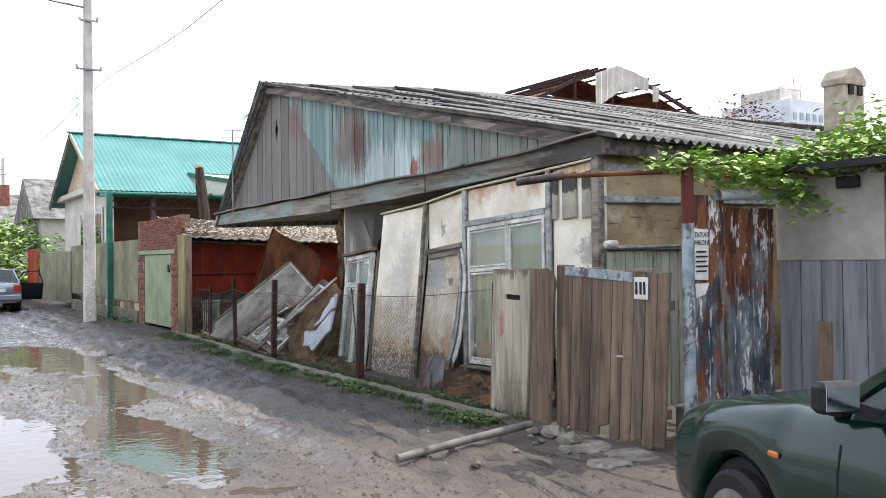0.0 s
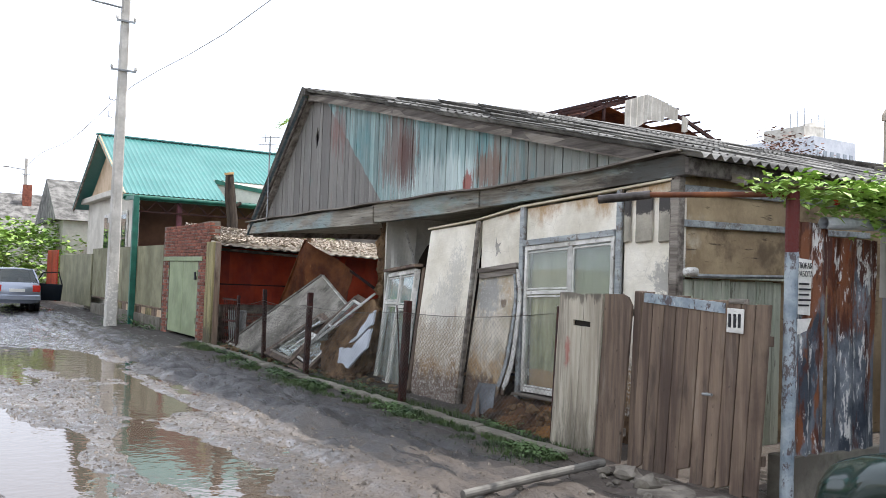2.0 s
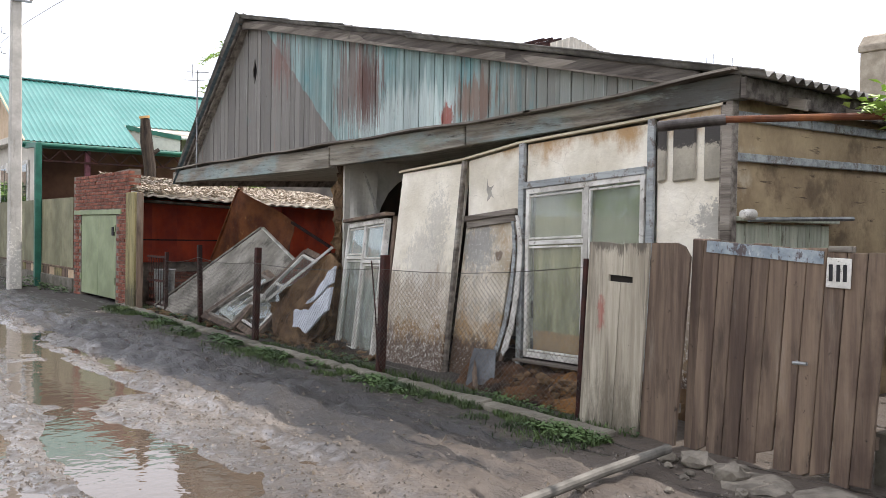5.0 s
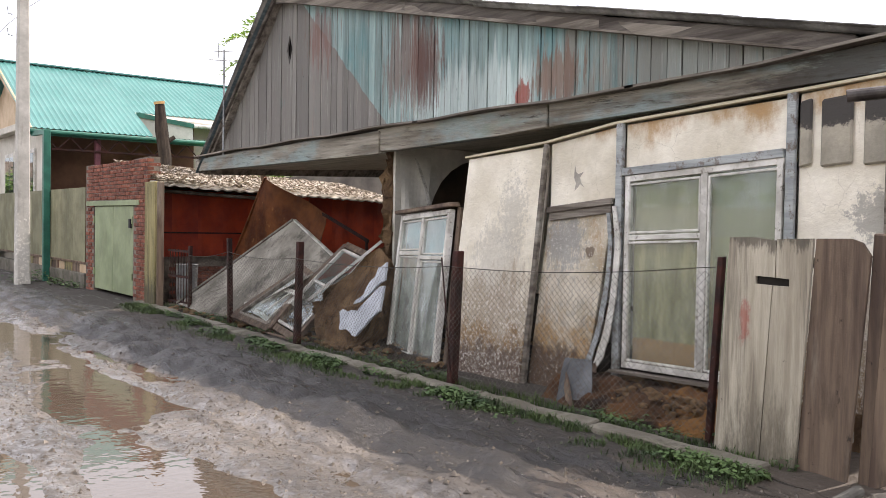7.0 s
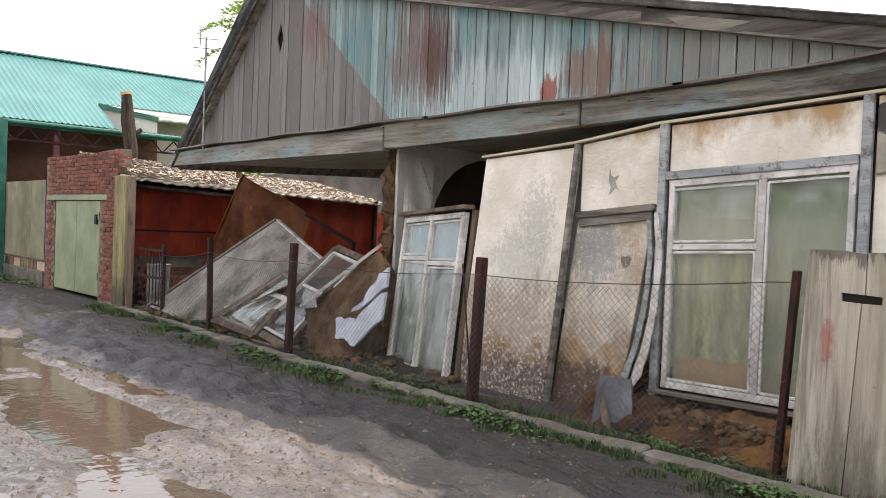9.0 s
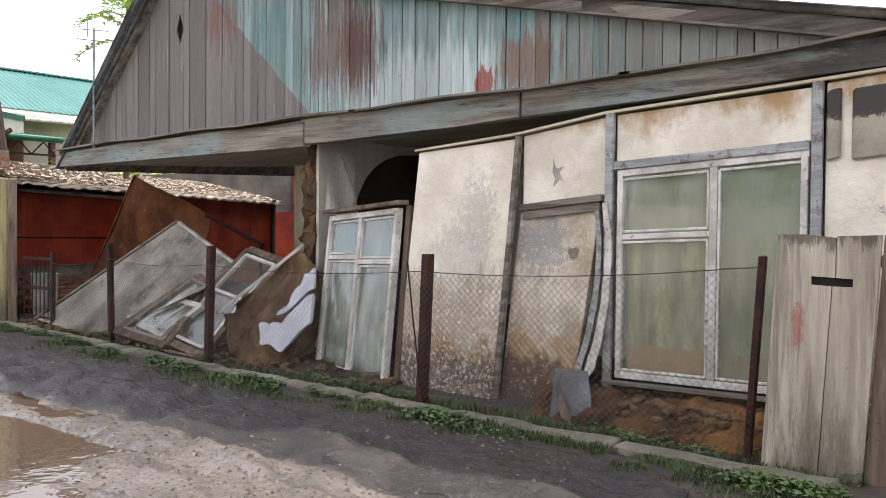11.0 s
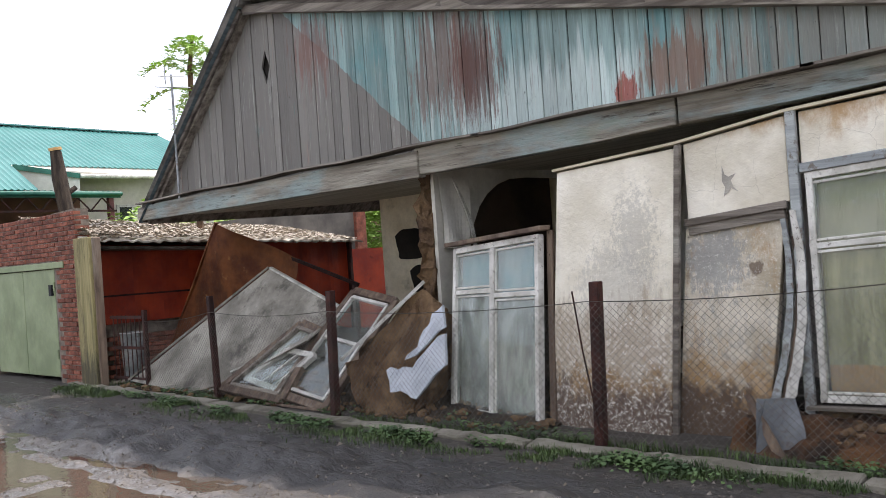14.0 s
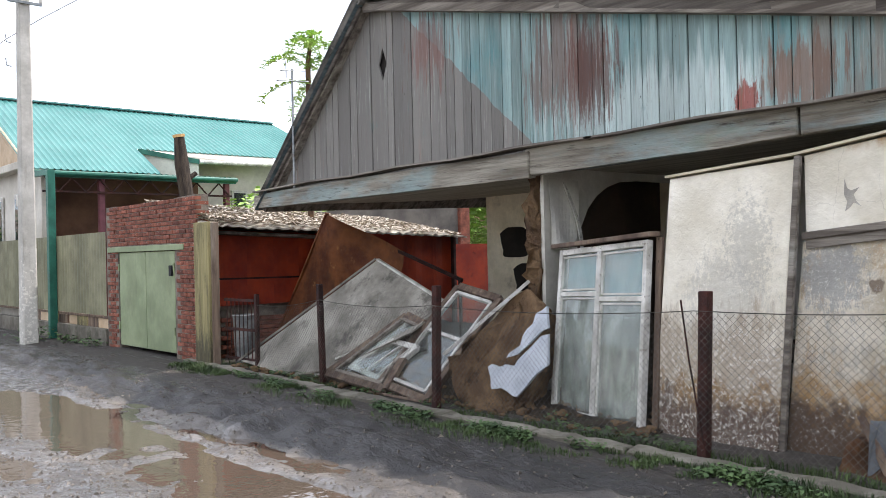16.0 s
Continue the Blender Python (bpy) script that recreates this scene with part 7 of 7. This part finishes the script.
for a, b in (((5.6, 5.1, 2.45), (7.2, 4.9, 2.42)), ((7.0, 4.85, 2.42), (8.2, 4.2, 2.8))):
    part("stem", tube(bm_new(), [a, Vector(a).lerp(Vector(b), 0.5) + Vector((0, 0, 0.05)), b], 0.014, 6), M_twig, vine)
fl = thing("vine_flower", "small red trumpet flower on the vine", "flower", (6.0, 5.0, 2.35))
part("petals", lump(bm_new(), (6.15, 4.98, 2.36), (0.035, 0.03, 0.025), 2, 0.5, 1), M_redlens, fl)


def feather_tree(name, label, base, top, fronds, L_, seed):
    """A tree with long feathery compound leaves."""
    t = thing(name, label, "tree", base)
    r = random.Random(seed)
    part("trunk", tube(bm_new(), [base, (base[0], base[1], top - 0.6), (base[0] + 0.1, base[1], top)], 0.07, 8, 0.03), M_twig, t)
    pts = []
    for i in range(fronds):
        a = r.uniform(0, 6.283)
        z = top - r.uniform(0.0, 1.1)
        el = r.uniform(0.1, 0.8)
        pr = Vector((base[0], base[1], z))
        n_ = 16
        line = []
        for k in range(n_):
            f = k / n_
            p = pr + Vector((math.cos(a), math.sin(a), 0)) * L_ * f + Vector((0, 0, L_ * (el * f - 0.8 * f * f)))
            line.append(p)
            for s in (-1, 1):
                w = Vector((-math.sin(a), math.cos(a), -0.25)) * s
                for q in range(3):
                    pts.append(p + w * 0.045 * (q + 0.2))
        part("frond_stem", tube(bm_new(), line, 0.008, 4), M_leaf, t)
    leaves("crown", t, pts, 0.11, M_leaf, seed, droop=0.2, aspect=0.24)
    return t


feather_tree("tree_of_heaven", "young tree with feathery bright green leaves behind the gable", (8.5, 20.9, 0), 6.0, 15, 0.95, 8)


def bush(name, label, cat, centre, radii, n_, size, mat, seed, trunk=True):
    t = thing(name, label, cat, (centre[0], centre[1], 0))
    r = random.Random(seed)
    pts = []
    while len(pts) < n_:
        v = Vector((r.gauss(0, 1), r.gauss(0, 1), r.gauss(0, 1))).normalized()
        k = r.uniform(0.55, 1.0) * (1 + 0.35 * noise.noise(v * 2.2 + Vector((seed, 0, 0))))
        p = Vector((centre[0] + v.x * radii[0] * k, centre[1] + v.y * radii[1] * k, centre[2] + v.z * radii[2] * k))
        if p.z > 0.05 and noise.noise(p * 1.1 + Vector((seed, 3, 0))) > -0.25:
            pts.append(p)
    if trunk:
        part("trunk", tube(bm_new(), [(centre[0], centre[1], -0.1), (centre[0], centre[1], centre[2])], 0.1, 8, 0.05), M_twig, t)
    leaves("crown", t, pts, size, mat, seed)
    return t


bush("roadside_bush", "dense green bush over the far fence", "bush", (5.0, 46.5, 1.9), (3.4, 2.0, 1.8), 5200, 0.24, M_leaf, 5)
bush("roadside_bush", "dense green bush by the lane's bend", "bush", (1.6, 50, 1.8), (3.2, 2.4, 1.9), 4200, 0.26, M_leafdark, 9)
bush("garden_tree", "broad green tree beyond the yards", "tree", (19.5, 30, 3.0), (4.0, 2.5, 2.0), 6000, 0.25, M_leaf, 11)
bush("garden_tree", "green tree behind the outbuilding", "tree", (13.2, 27.5, 2.7), (3.4, 1.6, 1.15), 3600, 0.2, M_leaf, 12)
bush("garden_tree", "reddish thin-leaved tree behind the roof", "tree", (28.4, 22.0, 6.4), (1.9, 1.5, 1.5), 1500, 0.13, mk("dull_red_leaf", "#6b4a40", "#8a6a58", (1, 1, 1), 3, (0.6, 0.8), 0.0, 20, rnd=0.05), 13)

for k in range(5):
    bush("lane_tree", "green tree across the lane, mirrored in the panes", "tree", (-10.8, -4 + k * 6.5, 2.9), (1.5, 3.0, 1.7), 1500, 0.34, M_leaf, 30 + k)
# grass and weeds along the kerb
grass = thing("verge_grass", "tufts of grass and weeds along the kerb", "grass", (5.1, 13, 0), kind="stuff")
vs_, fs_ = [], []
R = random.Random(21)
cnt = 0
while cnt < 17000:
    y = R.uniform(7.0, 20.2)
    off = max(0, y - 13) * 0.055
    x = 5.2 + off - abs(R.gauss(0, 0.2)) + 0.02
    if R.random() < 0.16:
        x = 5.42 + off + abs(R.gauss(0, 0.12))
    dens = noise.noise(Vector((x * 1.2, y * 0.75, 7))) + 0.3 * noise.noise(Vector((x * 4, y * 4, 1)))
    if dens < -0.02 + 0.6 * max(0, 4.95 + off - x):
        continue
    cnt += 1
    h = R.uniform(0.02, 0.065) * (1 + 0.9 * max(0, dens))
    a = R.uniform(0, 6.283)
    lean_ = R.uniform(0.2, 0.9) * h
    w = R.uniform(0.0022, 0.006)
    z = float(ground_z(x, y)) - 0.01
    c, s = math.cos(a), math.sin(a)
    k = len(vs_)
    vs_ += [(x - s * w, y + c * w, z), (x + s * w, y - c * w, z), (x + c * lean_ * 0.4 + s * w * 0.8, y + s * lean_ * 0.4 - c * w * 0.8, z + h * 0.65), (x + c * lean_ * 0.4 - s * w * 0.8, y + s * lean_ * 0.4 + c * w * 0.8, z + h * 0.65), (x + c * lean_, y + s * lean_, z + h)]
    fs_ += [(k, k + 1, k + 2, k + 3), (k + 3, k + 2, k + 4)]
me_ = bpy.data.meshes.new("blades")
me_.from_pydata(vs_, [], fs_)
me_.materials.append(M_grass)
o_ = new("blades", me_)
o_.parent = grass
o_.matrix_parent_inverse = world_of(grass).inverted()
wp = []
while len(wp) < 5200:
    y = R.uniform(7.0, 20.0)
    off = max(0, y - 13) * 0.055
    x = 5.16 + off - abs(R.gauss(0, 0.12)) if R.random() < 0.7 else 5.45 + off + abs(R.gauss(0, 0.2))
    if noise.noise(Vector((x * 1.5, y * 1.1, 3))) > 0.05:
        wp.append((x, y, float(ground_z(x, y)) + R.uniform(0.01, 0.08)))
o_ = leaves("weeds", grass, wp, 0.04, M_leafdark, 2, aspect=0.4)
wp = [(R.gauss(5.3, 0.25), R.gauss(27.1, 0.2), R.uniform(0.02, 0.3)) for i in range(260)] + [(R.gauss(5.65, 0.1), R.uniform(24, 26.8), R.uniform(0.02, 0.16)) for i in range(240)]
leaves("weeds", grass, wp, 0.07, M_leafdark, 6)
# gravel and clods of the lane
grav = thing("lane_gravel", "loose wet gravel, clods and chips on the lane", "gravel", (3.5, 10, 0), kind="stuff")
vs_, fs_ = [], []
tet = [Vector(v) for v in ((1, 0, -0.5), (-0.5, 0.87, -0.5), (-0.5, -0.87, -0.5), (0.2, 0.1, 0.8))]
for i in range(26000):
    y = 4.5 + 15.5 * R.random() ** 1.3
    x = R.uniform(-0.2, 5.15)
    if x > 3.6 and R.random() < 0.6:
        x = R.uniform(-0.2, 3.6)
    z = float(0)
    s = min(0.035, 0.004 + 0.005 * R.expovariate(1.0))
    vs_.append((x, y, s, R.uniform(0, 6.28)))
arr = np.array(vs_)
gzs = ground_z(arr[:, 0], arr[:, 1])
vs2 = []
for (x, y, s, a), z in zip(vs_, gzs):
    if z < WATER - 0.002:
        continue
    k = len(vs2)
    ca, sa = math.cos(a), math.sin(a)
    for t in tet:
        vs2.append((x + s * (t.x * ca - t.y * sa) * 1.2, y + s * (t.x * sa + t.y * ca), z + s * (t.z + 0.35) * 0.7))
    fs_ += [(k, k + 1, k + 3), (k + 1, k + 2, k + 3), (k + 2, k, k + 3)]
me_ = bpy.data.meshes.new("gravel")
me_.from_pydata(vs2, [], fs_)
me_.materials.append(mk("wet_gravel", "#3b352e", "#756b5e", (1, 1, 1), 25, (0.35, 0.65), 0.0, 20, rnd=0.0, spec=0.6))
o_ = new("chips", me_)
o_.parent = grav
o_.matrix_parent_inverse = world_of(grav).inverted()

# ---------- cars ----------
def car(label, paint, origin, L_, W, belt, roof_z, hood, boot, screen, rear, mirror=True):
    """A car pointing along +y, built from sections along its length; origin: the middle of its rear bumper on the ground.
    hood, boot: their heights at nose and screen; screen, rear: (foot, head) of the front and back glass along the length."""
    ox, oy, oz = origin
    t = thing("car", label, "car", origin)
    hw = W / 2
    wr = 0.295
    wheels_y = (L_ * 0.19, L_ * 0.80)
    ys_ = np.concatenate([np.linspace(0, 0.12, 5), np.linspace(0.16, L_ - 0.16, 64), np.linspace(L_ - 0.12, L_, 5)])
    cs = [(0.72, 0.0), (0.95, 0.06), (0.985, 0.22), (1.0, 0.45), (0.99, 0.66), (0.965, 0.80), (0.90, 0.92), (0.82, 0.975), (0.55, 1.0), (0.0, 1.015)]

    def top(y):
        return float(np.interp(y, [0, 0.1, rear[0], screen[0], L_ - 0.35, L_ - 0.1, L_], [boot[0] - 0.12, boot[0], boot[1], hood[1], hood[0] + 0.06, hood[0] - 0.03, hood[0] - 0.17]))

    def half(y):
        e = min(y, L_ - y)
        return hw * float(np.interp(e, [0, 0.05, 0.15, 0.4, 1.0], [0.80, 0.88, 0.94, 0.98, 1.0]))

    def bottom(y):
        z = 0.22 if 0.25 < y < L_ - 0.25 else 0.26
        for wy in wheels_y:
            d = abs(y - wy)
            if d < wr + 0.06:
                z = max(z, 0.29 + math.sqrt((wr + 0.06) ** 2 - d * d))
        return z

    bm = bm_new()
    rings = []
    for y in ys_:
        ring = []
        b, tp, h = bottom(y), top(y), half(y)
        for sx in (1, -1):
            row = [(sx * fx * h, oy + y, b + (tp - b) * fz) for fx, fz in (cs if sx == 1 else cs[-2::-1])]
            ring += row
        rings.append([bm.verts.new((ox + p[0], p[1], oz + p[2])) for p in ring])
    n_ = len(rings[0])
    for r0, r1 in zip(rings, rings[1:]):
        for k in range(n_ - 1):
            bm.faces.new((r0[k], r0[k + 1], r1[k + 1], r1[k]))
    bm.faces.new(rings[0])
    bm.faces.new(rings[-1][::-1])
    body = part("body", bm, paint, t, smooth=True)
    # cabin: painted roof, pillars and glass
    zb = belt
    foot_f, head_f, foot_r, head_r = screen[0], screen[1], rear[0], rear[1]
    wi, wt = hw * 0.93, hw * 0.74

    def Q(s, y, z):
        f = (z - zb) / (roof_z - zb)
        return Vector((ox + s * (wi + (wt - wi) * f), oy + y, oz + z))
    bm = bm_new()
    sheet(bm, [Q(-1, head_r, roof_z), Q(1, head_r, roof_z), Q(1, head_f, roof_z), Q(-1, head_f, roof_z)], 8, 8, 0.03, lambda u, v: 0.05 * math.sin(math.pi * u) * 0.7 + 0.04 * math.sin(math.pi * v))
    part("roof", bm, paint, t, smooth=True)
    mid = (head_f + head_r) / 2 - 0.02
    for s in (-1, 1):
        for a, b, w in ((Q(s, foot_f, zb - 0.02), Q(s, head_f, roof_z), 0.06), (Q(s, foot_r, zb - 0.02), Q(s, head_r, roof_z), 0.11), (Q(s, mid, zb - 0.03), Q(s, mid, roof_z), 0.08), (Q(s, head_r, roof_z), Q(s, head_f, roof_z), 0.06)):
            part("pillar", bar(bm_new(), a, b, w, 0.05, (s, 0, 0), 0.01), paint, t)
        for a, b, c, d in ((Q(s, foot_f - 0.08, zb), Q(s, mid, zb), Q(s, mid, roof_z - 0.02), Q(s, head_f - 0.03, roof_z - 0.02)), (Q(s, mid, zb), Q(s, foot_r + 0.1, zb), Q(s, head_r + 0.06, roof_z - 0.02), Q(s, mid, roof_z - 0.02))):
            part("side_window", prism(bm_new(), [a, b, c, d], (s * -0.006, 0, 0)), M_carglass, t)
    part("windscreen", prism(bm_new(), [Q(-1, foot_f, zb), Q(1, foot_f, zb), Q(1, head_f, roof_z), Q(-1, head_f, roof_z)], (0, -0.006, 0)), M_carglass, t)
    part("rear_window", prism(bm_new(), [Q(-1, foot_r, zb), Q(1, foot_r, zb), Q(1, head_r, roof_z), Q(-1, head_r, roof_z)], (0, 0.006, 0)), M_carglass, t)
    part("dashboard", box(bm_new(), (ox - wi * 0.9, oy + foot_f - 0.75, 0.5), (ox + wi * 0.9, oy + foot_f - 0.25, zb - 0.02), 0.04), M_black, t)
    for sx in (-0.35, 0.35):
        part("seat", box(bm_new(), (ox + sx - 0.22, oy + foot_f - 1.55, 0.4), (ox + sx + 0.22, oy + foot_f - 1.4, zb + 0.2), 0.06), M_black, t)
    for wy in wheels_y:
        for s in (-1, 1):
            cx = ox + s * (hw - 0.1)
            tyre = part("tyre", lathe(bm_new(), [(0.2, -0.085), (0.27, -0.09), (0.295, -0.06), (0.295, 0.06), (0.27, 0.09), (0.2, 0.085)], (cx, oy + wy, 0.29), 'x', 28), M_black, t)
            part("rim", lathe(bm_new(), [(0.03, -0.095), (0.12, -0.08), (0.2, -0.092), (0.2, 0.092), (0.12, 0.08), (0.03, 0.095)], (cx, oy + wy, 0.29), 'x', 20), M_steel, tyre)
            part("arch_liner", lathe(bm_new(), [(0.33, -0.12), (0.335, 0.0)], (cx - s * 0.12, oy + wy, 0.31), 'x', 24), M_black, t)
    for s in (-1, 1):
        # slim rubbing strip, door gap and mirror
        if mirror:
            mx, my, mz = ox + s * (hw + 0.10), oy + foot_f - 0.18, zb + 0.075
            shell = part("mirror", prism(bm_new(), [(mx - 0.09, my + 0.05, mz - 0.065), (mx + 0.09, my + 0.03, mz - 0.065), (mx + 0.09, my + 0.03, mz + 0.065), (mx - 0.09, my + 0.05, mz + 0.065)], (0, -0.085, 0), 0.022), M_black, t, "black door mirror")
            part("mirror_glass", prism(bm_new(), [(mx - 0.072, my - 0.037, mz - 0.05), (mx + 0.07, my - 0.058, mz - 0.05), (mx + 0.07, my - 0.058, mz + 0.05), (mx - 0.072, my - 0.037, mz + 0.05)], (0, -0.003, 0)), M_chrome, shell)
            part("mirror_stalk", bar(bm_new(), (mx - s * 0.05, my, mz - 0.03), (ox + s * (hw - 0.06), my - 0.05, zb), 0.07, 0.05), M_black, shell)
        part("door_gap", tube(bm_new(), [(ox + s * hw * fx, oy + foot_f - 0.06, 0.22 + (top(foot_f) - 0.22) * fz) for fx, fz in ((0.986, 0.22), (1.001, 0.45), (0.991, 0.66), (0.967, 0.80))], 0.005, 5), M_black, t)
    part("wiper_tray", box(bm_new(), (ox - wi, oy + foot_f - 0.02, zb - 0.05), (ox + wi, oy + foot_f + 0.07, zb - 0.015), 0.01), M_black, t)
    return t, body, half, top


cg, cg_body, _, _ = car("dark green glossy hatchback parked nose-first by the gate", M_cargreen, (4.28, 0.02, 0), 3.78, 1.64, 1.02, 1.48, (0.83, 1.03), (0.98, 1.03), (2.32, 1.68), (0.15, 0.55))
for s in (-1,):
    part("indicator", box(bm_new(), (4.28 - 0.828, 2.66, 0.725), (4.28 - 0.81, 2.735, 0.757), 0.008), M_orange, cg, "small orange side indicator")
for s in (-1, 1):
    part("headlight", lump(bm_new(), (4.28 + s * 0.56, 3.68, 0.64), (0.17, 0.1, 0.075), 1, 0.0, 2), M_chrome, cg, smooth=True)
part("bumper", prism(bm_new(), [(3.5, 3.45, 0.28), (3.6, 3.76, 0.28), (4.28, 3.86, 0.28), (4.96, 3.76, 0.28), (5.06, 3.45, 0.28)], (0, 0, 0.24), 0.03), M_cargreen, cg)
cg.matrix_basis = pose(3.50, -0.2, 0, 0, 0, -17)
cs_, _, _, _ = car("silver saloon car standing far down the lane", M_carsilver, (3.42, 34.5, 0), 4.2, 1.68, 0.95, 1.44, (0.78, 0.95), (0.98, 1.0), (3.0, 2.45), (0.75, 1.25), mirror=False)
for s in (-1, 1):
    part("tail_light", box(bm_new(), (3.42 + s * 0.62 - 0.13, 34.49, 0.66), (3.42 + s * 0.62 + 0.13, 34.56, 0.9), 0.02), M_redlens, cs_, "red and orange tail light")
part("bumper", box(bm_new(), (2.65, 34.44, 0.36), (4.19, 34.56, 0.56), 0.03), M_carsilver, cs_)
part("number_bar", box(bm_new(), (3.17, 34.44, 0.66), (3.67, 34.47, 0.77), 0.004), M_paper, cs_)
dr = part("open_door", prism(bm_new(), [(4.26, 36.7, 0.3), (5.1, 36.25, 0.3), (5.15, 36.22, 0.92), (4.26, 36.7, 0.95)], (0.02, 0.05, 0), 0.01), M_carblue, cs_, "dark inside of the opened front door")
for a, b in (((5.13, 36.25, 0.92), (5.0, 36.3, 1.38)), ((5.0, 36.3, 1.38), (4.5, 36.58, 1.34)), ((4.5, 36.58, 1.34), (4.28, 36.7, 0.95))):
    part("window_frame", bar(bm_new(), a, b, 0.04, 0.04, (0, 1, 0)), M_black, dr)
